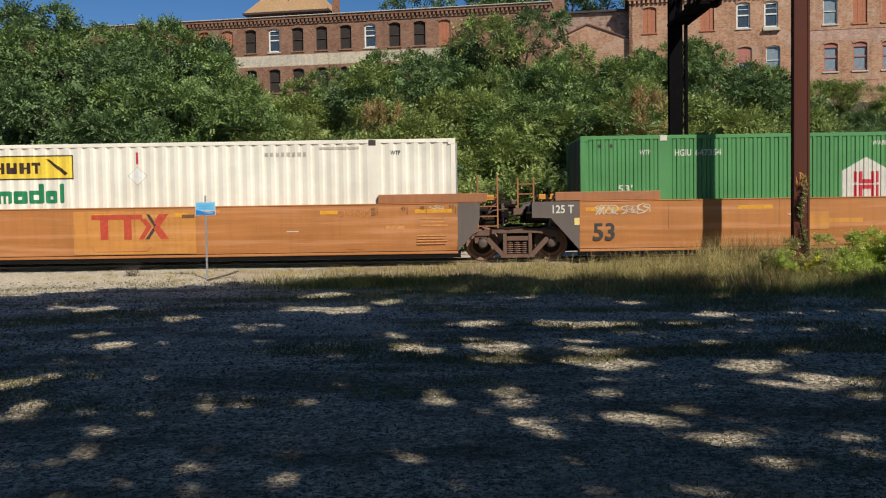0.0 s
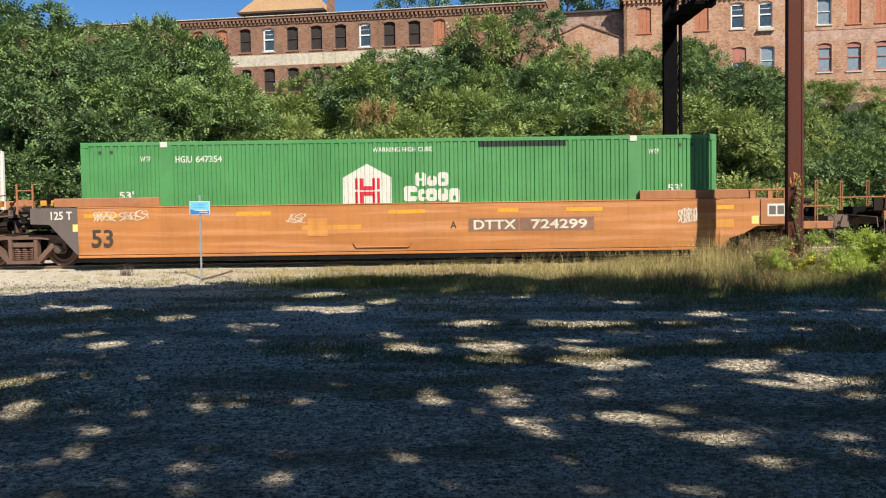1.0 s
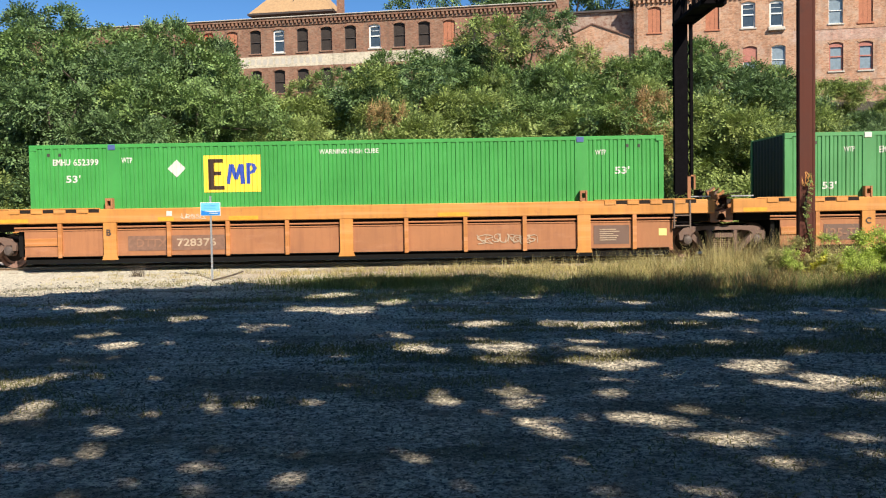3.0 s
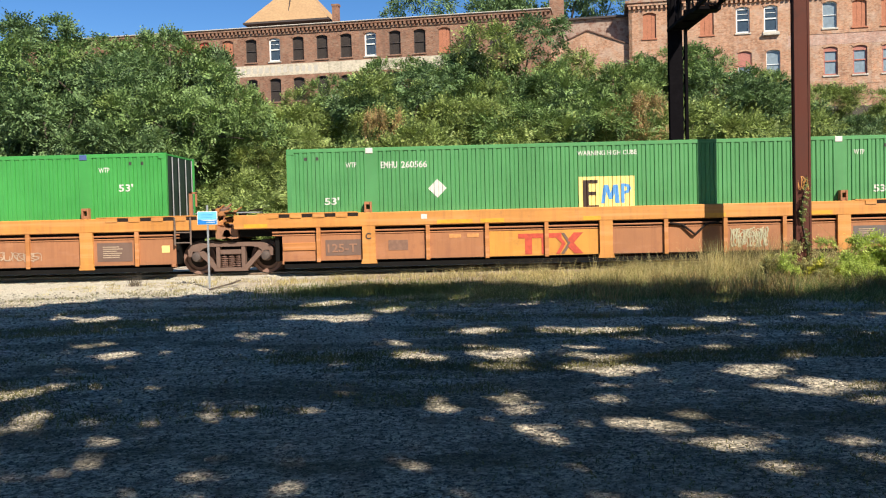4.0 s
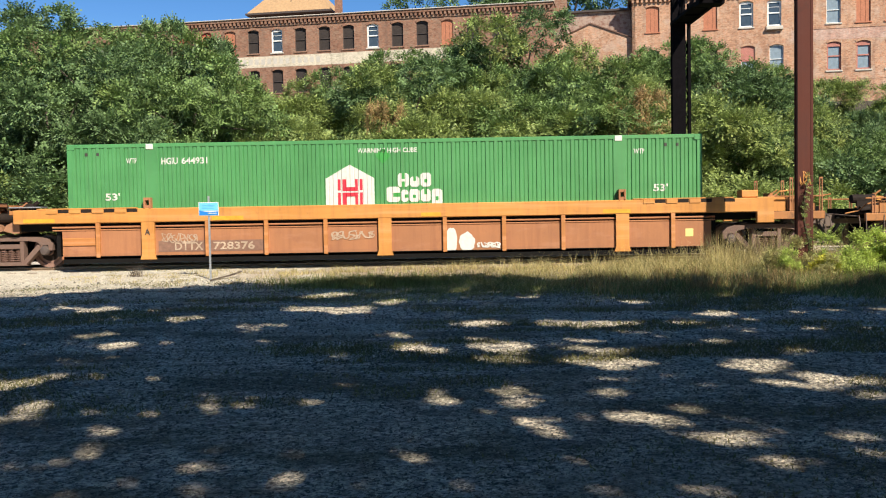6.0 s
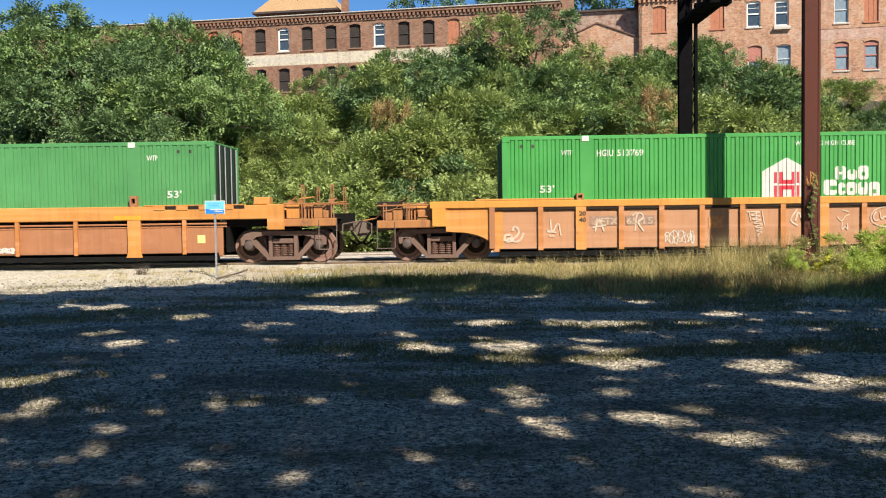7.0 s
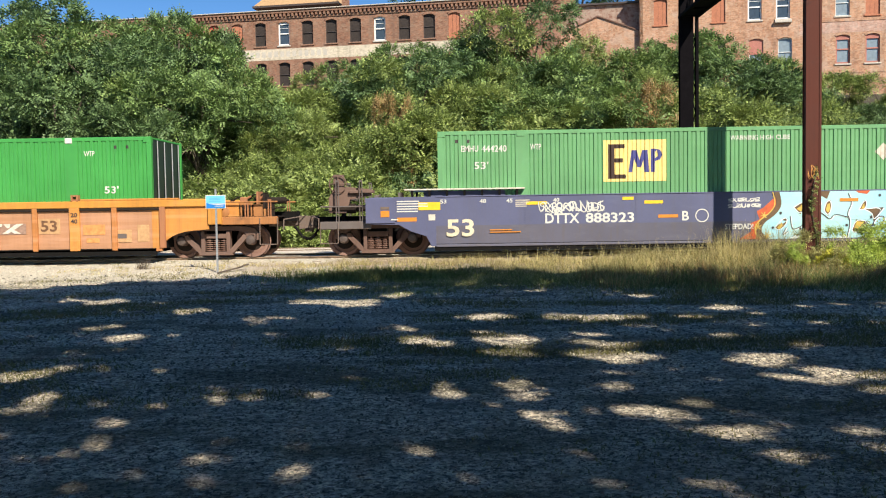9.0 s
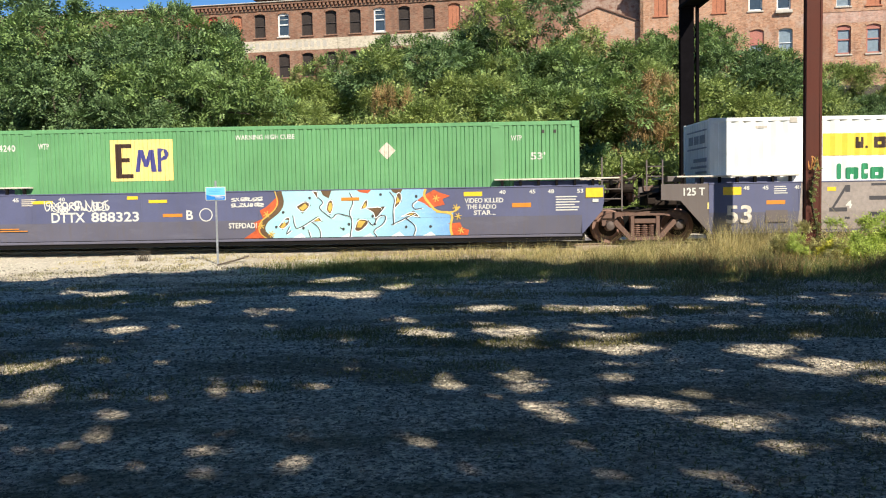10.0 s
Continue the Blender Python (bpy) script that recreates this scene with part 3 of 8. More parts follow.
COPING = plain("rusty_coping", (0.15, 0.075, 0.05), 0.8, 0, 0.3)
# frames and trim; also the darkness of the rooms behind the openings
DARKST = plain("dark_trim_and_interior", (0.06, 0.045, 0.04), 0.7, 0, 0.2)
BASE, TOP = 8.0, 20.55
kinds = {-11: "dark", -10: "board", -9: "dark", -8: "redboard", -7: "redboard", -6: "board", -5: "dark", -4: "white", -3: "dark", -2: "dark", -1: "dark",
         0: "white", 1: "dark", 2: "dark", 3: "board", 4: "dark", 5: "dark"}
upper = [(-6.93 + 2.39 * k, 17.29, 19.55, kinds[k]) for k in range(-11, 6)]
lower = [(-6.93 + 2.39 * k, 13.4, 15.66, "dark") for k in range(-11, 6)]
holes = [(u - 0.56, u + 0.56, a, b) for u, a, b, k in upper + lower]
part("wall", pierced(-66, 9.8, BASE, TOP, holes), BRICK, mill)
# solid dark box in place of unlit rooms behind the windows
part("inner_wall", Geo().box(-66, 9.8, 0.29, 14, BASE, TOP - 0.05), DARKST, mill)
part("end_wall", [Geo().box(-66.3, -66, 0, 14, BASE, TOP), Geo().box(9.8, 10.1, 0.0, 14, BASE, TOP - 0.02)], BRICK, mill)
for u, a, b, k in upper + lower:
    mill_window(mill, u, a, b, k)
part("cornice", Geo().block(-66.3, 10.2, -0.42, 0.6, TOP, TOP + 0.10, 0.03), STONE, mill, "weathered white roof edge")
part("roof", Geo().prism([(-66.3, TOP + 0.1), (10.2, TOP + 0.1), (10.2, TOP + 0.16), (-66.3, TOP + 0.16)], 0.6, 14), METALROOF, mill)
corb = Geo()
for k in range(190):
    u = -66 + 0.4 * k
    corb.box(u, u + 0.2, -0.26, 0, TOP - 0.52, TOP - 0.22)
tagged(part("corbel_table", corb, BRICK, mill), kind="stuff")
part("frieze", Geo().box(-66.2, 10.1, -0.30, 0, TOP - 0.22, TOP).box(-66.2, 10.1, -0.10, 0, TOP - 0.72, TOP - 0.52), BRICK, mill)
part("painted_band", Geo().box(-24.0, 4.0, -0.006, 0.0, 15.92, 16.98), BRICKP, mill, "band of faded cream paint with ghosts of old lettering")
ghost = Geo()
for k in range(14):
    ghost.box(-20.6 + k * 0.62, -20.6 + k * 0.62 + 0.36, -0.010, -0.006, 16.2, 16.75)
part("ghost_lettering", ghost, STONE, mill)

# link between the wings: gabled brick front, rusty sheet-metal shed above
part("link_wall", Geo().prism([(10.1, BASE), (17.1, BASE), (17.1, 17.1), (13.4, 18.55), (10.1, 17.2)], 0.5, 6), BRICK2, mill)
part("gable_coping", Geo().prism([(9.9, 17.0), (13.4, 18.5), (17.2, 17.0), (17.2, 17.10), (13.4, 18.62), (9.9, 17.10)], 0.38, 0.7), COPING, mill)
shed = Geo()
for k in range(36):
    u = 10.1 + k * 7.0 / 36
    shed.box(u, u + 0.11, 1.485, 1.5, 16.6, 19.75).box(u, u + 7.0 / 36, 1.5, 7, 16.6, 19.75)
part("shed_wall", shed, SHEETRUST, mill, "rust-streaked corrugated sheet metal")
part("shed_roof", Geo().box(9.9, 17.2, 1.2, 7.2, 19.75, 19.92), DARKST, mill)

# taller wing
RB, RT = 8.0, 20.5
uk = [(18.92, "board"), (23.9, "board"), (26.95, "white"), (29.30, "white"), (34.18, "sash"), (36.6, "board"), (38.95, "board"), (41.4, "white"), (43.8, "white")]
lk = [(18.92, "dark"), (23.9, "dark"), (27.08, "halfboard"), (29.48, "sash"), (34.22, "redtop"), (36.62, "redtop"), (38.98, "redtop"), (41.4, "redtop"), (43.8, "redtop")]
ru = [(u, 17.38, 19.68, k) for u, k in uk] + [(u, 13.3, 15.78, k) for u, k in lk]
part("wing_wall", pierced(17.1, 66, RB, RT, [(u - 0.58, u + 0.58, a, b) for u, a, b, k in ru]), BRICK2, mill)
# dark filling again stands for the unlit inside of the wing
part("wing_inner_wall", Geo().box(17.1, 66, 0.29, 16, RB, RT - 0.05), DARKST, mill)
part("wing_end_wall", Geo().box(17.1, 17.4, 0.0, 16, RB, RT - 0.01), BRICK2, mill)
wcorb = Geo()
for k in range(122):
    u = 17.1 + 0.4 * k
    wcorb.box(u, u + 0.2, -0.24, 0, RT - 0.5, RT - 0.22)
tagged(part("corbel_table", wcorb, BRICK2, mill), kind="stuff")
part("frieze", Geo().box(17.0, 66.2, -0.28, 0, RT - 0.22, RT), BRICK2, mill)
part("wing_roof", Geo().block(16.8, 66.3, -0.4, 16, RT, RT + 0.3, 0.05), METALROOF, mill)
for u, a, b, k in ru:
    mill_window(mill, u, a, b, k, 1.16, BRICK2)
part("window_box", Geo().block(28.6, 30.0, -0.32, 0.0, 17.02, 17.24, 0.03), STONE, mill, "pale box below a window")
part("string_course", Geo().box(30.8, 66, -0.05, 0.0, 16.9, 17.12).box(17.1, 66, -0.03, 0.0, 12.5, 12.62), BRICK2, mill)
part("pale_patch", Geo().box(30.7, 66, -0.012, 0.0, 15.95, 16.9), BRICK2P, mill, "band of washed salmon brickwork")

# roof lantern and chimneys
lantern = Geo().box(-22.3, -14.2, 9.0, 16, TOP, 23.15)
part("lantern_wall", lantern, DARKST, mill)
part("lantern_roof", Geo().add([(-22.9, 8.2, 23.1), (-13.6, 8.2, 23.1), (-13.6, 16.6, 23.1), (-22.9, 16.6, 23.1), (-19.6, 11.6, 27.0), (-16.9, 11.6, 27.0), (-16.9, 13, 27.0), (-19.6, 13, 27.0)],
                               [(0, 1, 5, 4), (1, 2, 6, 5), (2, 3, 7, 6), (3, 0, 4, 7), (4, 5, 6, 7), (3, 2, 1, 0)]), ROOFBROWN, mill, "tan hipped shingle roof")
part("lantern_eave", Geo().box(-23.0, -13.5, 8.1, 16.7, 22.9, 23.1), DARKST, mill)
part("chimney", Geo().box(-13.05, -12.4, 8, 8.7, TOP, 24.2).box(-13.12, -12.33, 7.95, 8.75, 24.2, 24.4), BRICK, mill)
part("chimney", Geo().box(9.9, 11.2, 2.5, 3.8, 19, 23.5), BRICK, mill)
part("lightning_rod", Geo().rod((-18.3, 8.4, 22.7), (-18.3, 10.6, 26.6), 0.05, 6), DARKST, mill)

# ---- foliage ----
def sprays(rng, pts, outs, size, pairs=4, droop=0.35, long=0.38, wide=0.115):
    """Compound leaves at pts that point along outs: an end leaflet and pairs along a rachis, three corners each."""
    n = len(pts)
    d = outs + rng.normal(0, 0.45, (n, 3))
    d[:, 2] -= droop * rng.random(n)
    d /= np.linalg.norm(d, axis=1)[:, None]
    up = np.tile([0.0, 0.0, 1.0], (n, 1)) + rng.normal(0, 0.5, (n, 3))
    side = np.cross(d, up)
    side /= np.linalg.norm(side, axis=1)[:, None] + 1e-9
    nor = np.cross(side, d)
    L = size * rng.uniform(0.7, 1.3, n)[:, None]
    tri = []
    for k in range(2 * pairs + 1):
        if k == 2 * pairs:
            base, way, s2 = pts + d * L * 0.85, d, side
        else:
            way = d * 0.45 + side * (1 if k % 2 else -1) * 0.9
            way = way / np.linalg.norm(way, axis=1)[:, None]
            base, s2 = pts + d * L * (0.15 + 0.7 * (k // 2) / pairs), np.cross(way, nor)
        tip = base + way * L * long - nor * L * 0.10 * rng.random((n, 1))
        mid = base + way * L * long * 0.35
        tri.append(np.stack([mid - s2 * L * wide, mid + s2 * L * wide, tip], 1) if k % 3 else np.stack([base, mid * 0.4 + tip * 0.6 + s2 * L * wide, mid * 0.4 + tip * 0.6 - s2 * L * wide], 1))
    return np.concatenate(tri, 0).reshape(-1, 3)


def leaf_mesh(name, verts, material, corners=3):
    """Loose polygons of the same number of corners, one after another."""
    me = bpy.data.meshes.new(name)
    n = len(verts) // corners
    me.vertices.add(len(verts))
    me.vertices.foreach_set("co", verts.astype(np.float32).ravel())
    me.loops.add(len(verts))
    me.loops.foreach_set("vertex_index", np.arange(len(verts), dtype=np.int32))
    me.polygons.add(n)
    me.polygons.foreach_set("loop_start", np.arange(0, len(verts), corners, dtype=np.int32))
    me.materials.append(material)
    me.update(calc_edges=True)
    return me


def quad_mesh(name, verts, material):
    return leaf_mesh(name, verts, material, 4)


def crown_points(rng, n, clumps, rx, rz, z0, flat_bottom=0.25):
    """Points and outward ways in many leafy tufts, set on the upper sides of the boughs that fill an uneven crown."""
    boughs = max(8, clumps // 9)
    c = rng.normal(0, 1, (boughs, 3))
    c /= np.linalg.norm(c, axis=1)[:, None]
    c *= rng.uniform(0.40, 0.92, (boughs, 1))
    c[:, 2] = np.abs(c[:, 2]) * rng.choice([1, 1, 1, -flat_bottom], boughs)
    c = c * [rx, rx, rz] + [0, 0, z0]
    rb = rng.uniform(0.26, 0.48, boughs) * rx
    way = rng.normal(0, 1, (clumps, 3))
    way[:, 2] += 0.6
    way /= np.linalg.norm(way, axis=1)[:, None]
    at = rng.choice(boughs, clumps, p=rb ** 2 / np.sum(rb ** 2))
    tuft = c[at] + way * rb[at][:, None] * rng.uniform(0.75, 1.1, (clumps, 1)) * [1.1, 1.1, 0.62]
    r = rng.uniform(0.08, 0.18, clumps) * rx
    pick = rng.choice(clumps, n, p=r ** 2 / np.sum(r ** 2))
    o = rng.normal(0, 1, (n, 3)) + way[pick] * 0.8
    o[:, 2] += 0.4
    o /= np.linalg.norm(o, axis=1)[:, None]
    p = tuft[pick] + o * r[pick][:, None] * rng.uniform(0.3, 1.05, (n, 1)) * [1.1, 1.1, 0.8]
    return p, o, c


def tree(name, seed, height, rx, n, clumps, leaf, mat, label, category, trunk_h=0.35, group="trees on the bank", pairs=4, long=0.38, wide=0.115):
    rng = np.random.default_rng(seed)
    z0 = height * trunk_h
    rz = height - z0 - rx * 0.25
    p, o, c = crown_points(rng, n, clumps, rx, rz, z0)
    t = thing(name, (0, 0, 0), label, category, group)
    wood = Geo()
    lean = Vector((rng.uniform(-0.3, 0.3), rng.uniform(-0.3, 0.3), 0))
    a = Vector((0, 0, -0.8))
    r = 0.02 * height
    for k in range(4):
        b = Vector((lean.x * (k + 1) / 4, lean.y * (k + 1) / 4, (z0 + rz * 0.5) * (k + 1) / 4))
        wood.rod(a, b, r, 7, r * 0.78)
        a, r = b, r * 0.78
    for q in c:
        s = Vector((lean.x * 0.6, lean.y * 0.6, z0 * rng.uniform(0.5, 1.0)))
        e = Vector(q)
        m = s.lerp(e, 0.5) + Vector((0, 0, 0.12 * height))
        wood.rod(s, m, 0.008 * height, 5, 0.005 * height).rod(m, e, 0.005 * height, 5, 0.002 * height)
    part("trunk", wood, BARK, t)
    part("crown", leaf_mesh("crown", sprays(rng, p, o, leaf, pairs, 0.45, long, wide), mat), mat, t)
    return t


def treeline(az):
    """How high the foliage stands against the mill, as a slope seen from the yard."""
    key = [(-0.487, 0.200), (-0.455, 0.218), (-0.424, 0.213), (-0.367, 0.218), (-0.343, 0.211), (-0.305, 0.217), (-0.274, 0.204), (-0.247, 0.188),
           (-0.239, 0.156), (-0.208, 0.146), (-0.152, 0.148), (-0.132, 0.160), (-0.114, 0.169), (-0.088, 0.179), (-0.058, 0.167), (-0.038, 0.182),
           (-0.013, 0.188), (0.012, 0.194), (0.037, 0.205), (0.062, 0.211), (0.081, 0.217), (0.099, 0.204), (0.114, 0.184), (0.142, 0.187),
           (0.173, 0.177), (0.204, 0.180), (0.235, 0.185), (0.260, 0.169), (0.285, 0.190), (0.307, 0.191), (0.319, 0.166), (0.346, 0.148),
           (0.362, 0.160), (0.384, 0.160), (0.409, 0.152), (0.433, 0.134), (0.458, 0.145), (0.488, 0.135)]
    xs, ys = zip(*key)
    return float(np.interp(az, xs, ys))


FINE, FROND = dict(pairs=3, long=0.40, wide=0.130), dict(pairs=4, long=0.42, wide=0.072)
BUSHES = "bushes at the foot of the bank"
KINDS = [tree("locust_tree", 11, 6.0, 2.6, 7000, 170, 0.255, LEAF[0], "locust tree in full green leaf on the bank", "tree", **FINE),
         tree("locust_tree", 12, 6.0, 2.4, 7000, 160, 0.245, LEAF[1], "dark green locust tree on the bank", "tree", **FINE),
         tree("sumac_tree", 13, 5.0, 2.5, 5800, 150, 0.33, LEAF[2], "light green sumac tree on the bank", "tree", **FROND),
         tree("sumac_tree", 14, 5.0, 2.3, 5000, 130, 0.33, LEAF[3], "sumac tree with leaves turning rusty brown", "tree", **FROND),
         tree("sumac_bush", 15, 2.6, 1.6, 1900, 70, 0.29, LEAF[2], "light green sumac bush beside the tracks", "bush", 0.12, BUSHES, **FROND),
         tree("sumac_bush", 16, 2.6, 1.6, 2300, 70, 0.21, LEAF[1], "green bush beside the tracks", "bush", 0.12, BUSHES, **FINE)]
SIZES = []
for q in KINDS:
    crown = next(c for c in q.children if c.name.startswith("crown"))
    zs = np.array([v.co.z for v in crown.data.vertices])
    SIZES.append(float(np.percentile(zs, 99)))
used = set()


def plant(k, x, y, height, spin, wide=1.0):
    s = height / SIZES[k]
    m = Matrix.LocRotScale((x, y, hgt(x, y) - 0.1), Euler((0, 0, spin)), (s * wide, s * wide, s))
    if k in used:
        one = KINDS[k].scale
        copy_thing(KINDS[k], m @ Matrix.Diagonal((1 / one.x, 1 / one.y, 1 / one.z, 1)))
    else:
        used.add(k)
        KINDS[k].matrix_basis = m


rng = random.Random(5)
for y0, step, lim, low in ((33.6, 1.9, 19, True), (37.0, 2.6, 21, False), (42.0, 2.8, 24, False), (48.0, 2.3, 28, False)):
    x = -lim
    while x < lim:
        xx, yy = x + rng.uniform(-0.4, 0.4), y0 + rng.uniform(-1.0, 1.2)
        az = xx / yy
        top = 1.6 - yy * 0.010 + yy * min(treeline(az), treeline(az - 0.015) + 0.012, treeline(az + 0.015) + 0.012)
        top += 0.65 if -0.44 < az < -0.27 else -0.3 if az < -0.44 else 0.15
        base = hgt(xx, yy)
        if low:
            h, k = rng.uniform(2.2, 3.4), rng.choice((4, 5, 4))
        else:
            h = (top - base) * (1.0 if y0 > 45 else rng.uniform(0.60, 0.80) if y0 < 40 else rng.uniform(0.76, 0.93))
            if -0.26 > az:
                k = rng.choice((0, 1, 1))
            elif -0.25 < az < -0.10:
                k = rng.choice((2, 2, 0))
            else:
                k = rng.choice((0, 2, 2, 0, 1))
        spin = rng.uniform(0, 6.28)
        wide = 0.62 if -0.285 < az < -0.20 and y0 > 40 else rng.uniform(0.9, 1.15)
        if -0.315 < az < -0.285 and y0 > 45:
            wide = 0.72
        plant(k, xx, yy, h, spin, wide * (1.2 if low else 1.0))
        x += step
x = -17.0
while x < 17.5:
    plant(rng.choice((4, 4, 5)), x + rng.uniform(-0.4, 0.4), 32.2 + rng.uniform(-0.3, 0.6), rng.uniform(1.2, 2.1), rng.uniform(0, 6.28), 1.15)
    x += 1.5
for k, x, y, h in ((4, 4.3, 33.3, 2.6), (4, 5.3, 33.0, 3.0), (5, 6.3, 33.5, 3.3), (4, 7.2, 33.0, 2.8), (4, 8.3, 33.4, 3.0)):
    plant(k, x, y, h, x, 1.0)
for x, y, h, wide in ((-2.20, 36.6, 5.3, 0.50), (8.0, 36.2, 5.6, 0.55)):
    plant(3, x, y, h, x * 2, wide)
for x, y, h in ((-7, 118, 18), (2, 122, 22), (16, 118, 24), (22, 125, 24), (9, 130, 22)):
    plant(1, x, y, h, x, 0.8)


# ---- grass, weeds and bush on the near side of the track ----
def blades(rng, pts, heights, width, lean=0.35):
    n = len(pts)
    a = rng.uniform(0, 6.283, n)
    side = np.stack([np.cos(a), np.sin(a), np.zeros(n)], 1) * width
    tip = rng.normal(0, lean, (n, 3)) * heights[:, None]
    tip[:, 2] = heights
    mid = tip * [0.35, 0.35, 0.55]
    return np.stack([pts - side, pts + side, pts + mid + side * 0.7, pts + mid - side * 0.7,
                     pts + mid - side * 0.7, pts + mid + side * 0.7, pts + tip + side * 0.1, pts + tip - side * 0.1], 1).reshape(-1, 3)


def lay(x, y):
    return np.array([hgt(a, b) for a, b in zip(x, y)])


nr = np.random.default_rng(3)
n = 150000
x = nr.uniform(-4.5, 16, n)
y = nr.uniform(14.8, 22.7, n)
keep = (y > 16.7 - 0.14 * np.clip(x, 0, 12) + 0.5 * np.sin(x * 1.3) + 0.8 * np.sin(x * 0.45) + nr.normal(0, 0.5, n)) & (y < 22.75) & (nr.random(n) < np.clip((x + np.where(y > 20.3, 1.5, 4.5)) / 6, 0.04, 1))
x, y = x[keep], y[keep]
h = nr.uniform(0.10, 0.46, len(x)) * np.clip(0.34 + x * 0.085, 0.26, 1.2) * np.where(nr.random(len(x)) < 0.05, nr.uniform(1.3, 1.9, len(x)), 1.0) * np.where(y > 22.2, 0.8, 1) * np.clip(0.46 + (y - 17.4) * 0.18, 0.42, 1) * np.where((x > 7.2) & (y < 20.2), 0.7, 1.0) * np.where((x > 3) & (y < 18.5), 1.4, 1.0)
h *= np.clip(0.42 + 0.10 * x, 0.25, 1.0) ** np.clip((y - 19.5) / 2.0, 0, 1)
h *= np.array([min(1.5, max(0.35, 0.95 + 1.3 * noise.noise(Vector((a * 1.1, b * 1.6, 3.3))) + 0.5 * noise.noise(Vector((a * 3.1, b * 3.5, 8.8))))) for a, b in zip(x, y)])
p = np.stack([x, y, lay(x, y)], 1)
dry = nr.random(len(x)) < np.where(y > 20.2, 0.85, np.where(y > 18.5, 0.45, 0.2))
for sel, mat, name, label in ((dry, STRAW, "dry_grass", "tall dry straw-coloured grass beside the track"), (~dry, GRASS, "green_grass", "green grass and weeds beside the track")):
    ob = new(name, quad_mesh(name, blades(nr, p[sel], h[sel], 0.0045, 0.65), mat))
    tagged(ob, label, "grass", kind="stuff")
# thin seed stalks that stand above the grass
x, y = nr.uniform(-1.5, 9.5, 1100), nr.uniform(20.6, 22.7, 1100)
p = np.stack([x, y, lay(x, y)], 1)
ob = new("seed_stalks", quad_mesh("seed_stalks", blades(nr, p, nr.uniform(0.25, 0.58, 1100) * np.clip(0.35 + (x + 1.5) * 0.11, 0.3, 1.1), 0.005, 0.25), STRAW))
tagged(ob, "thin pale seed stalks above the dry grass", "grass", kind="stuff")
x, y = nr.uniform(6.1, 8.5, 900), nr.uniform(20.8, 22.5, 900)
p = np.stack([x, y, lay(x, y)], 1)
ob = new("seed_stalks", quad_mesh("seed_stalks", blades(nr, p, nr.uniform(0.45, 0.95, 900), 0.0045, 0.22), STRAW))
tagged(ob, "tall pale seed stalks beside the steel column", "grass", kind="stuff")
# taller brown weeds in loose tufts at the shaded edge
cx, cy = nr.uniform(2.5, 9.5, 70), nr.uniform(16.8, 19.6, 70)
pick = nr.integers(0, 70, 2600)
x, y = cx[pick] + nr.normal(0, 0.14, 2600), cy[pick] + nr.normal(0, 0.10, 2600)
p = np.stack([x, y, lay(x, y)], 1)
ob = new("brown_weeds", quad_mesh("brown_weeds", blades(nr, p, nr.uniform(0.12, 0.42, 2600), 0.006, 0.3), LEAF[3]))
tagged(ob, "dry brown weeds in loose tufts", "weeds", kind="stuff")
# a darker clump of green grass where the shade begins
x, y = nr.normal(-1.6, 1.1, 5200), nr.normal(19.9, 0.38, 5200)
p = np.stack([x, y, lay(x, y)], 1)
ob = new("green_grass", quad_mesh("green_grass", blades(nr, p, nr.uniform(0.07, 0.26, 5200), 0.007, 0.4), GRASS))
tagged(ob, "clump of dark green grass at the edge of the shade", "grass", kind="stuff")
# low weeds in patches over the yard
n = 230000
y = nr.uniform(4, 21, n)
x = nr.uniform(-0.6, 0.6, n) * y
w = np.array([noise.noise(Vector((a * 0.30, b * 0.85, 4.2))) + 0.5 * noise.noise(Vector((a * 1.1, b * 2.4, 9.1))) for a, b in zip(x, y)])
w += 0.16 * np.clip(x / 5, -0.3, 1) * np.clip((y - 9) / 5, 0, 1)
keep = (w + nr.normal(0, 0.09, n) > 0.22) & (nr.random(n) < 0.9 * np.clip((y - 6) / 4, 0.12, 1))
x, y = x[keep], y[keep]
p = np.stack([x, y, lay(x, y)], 1)
ob = new("yard_weeds", quad_mesh("yard_weeds", blades(nr, p, nr.uniform(0.012, 0.055, len(x)) * np.clip(y / 9, 0.6, 1.3), 0.006, 0.8), YARDWEED))
tagged(ob, "low patchy weeds growing through the gravel", "weeds", kind="stuff")
# loose stones
n = 80000
y = 4.2 + 17 * nr.random(n) ** 1.7
x = nr.uniform(-0.62, 0.62, n) * y
r = (0.004 + 0.012 * nr.random(n) ** 2.0 * (0.7 + y / 12)) * np.clip(y / 9, 0.5, 1.0)
c = np.stack([x, y, lay(x, y) + r * 0.25], 1)
tet = np.array([(1, 0, -0.3), (-0.4, 0.9, -0.3), (-0.5, -0.8, -0.3), (0.45, 0.25, 0.45), (-0.4, -0.2, 0.40)])
v = (c[:, None, :] + tet[None] * (r[:, None, None] * nr.uniform(0.45, 1.5, (n, 5, 3)))).reshape(-1, 3)
f = [(o + a, o + b, o + d) for o in range(0, n * 5, 5) for a, b, d in ((0, 1, 3), (1, 4, 3), (1, 2, 4), (2, 0, 3), (2, 3, 4), (0, 2, 1))]
g = Geo()
g.v, g.f = [tuple(q) for q in v], f
whole("loose_stones", g, PEBBLE, (0, 0, 0), "loose grey stones on the gravel yard", "stones", kind="stuff")

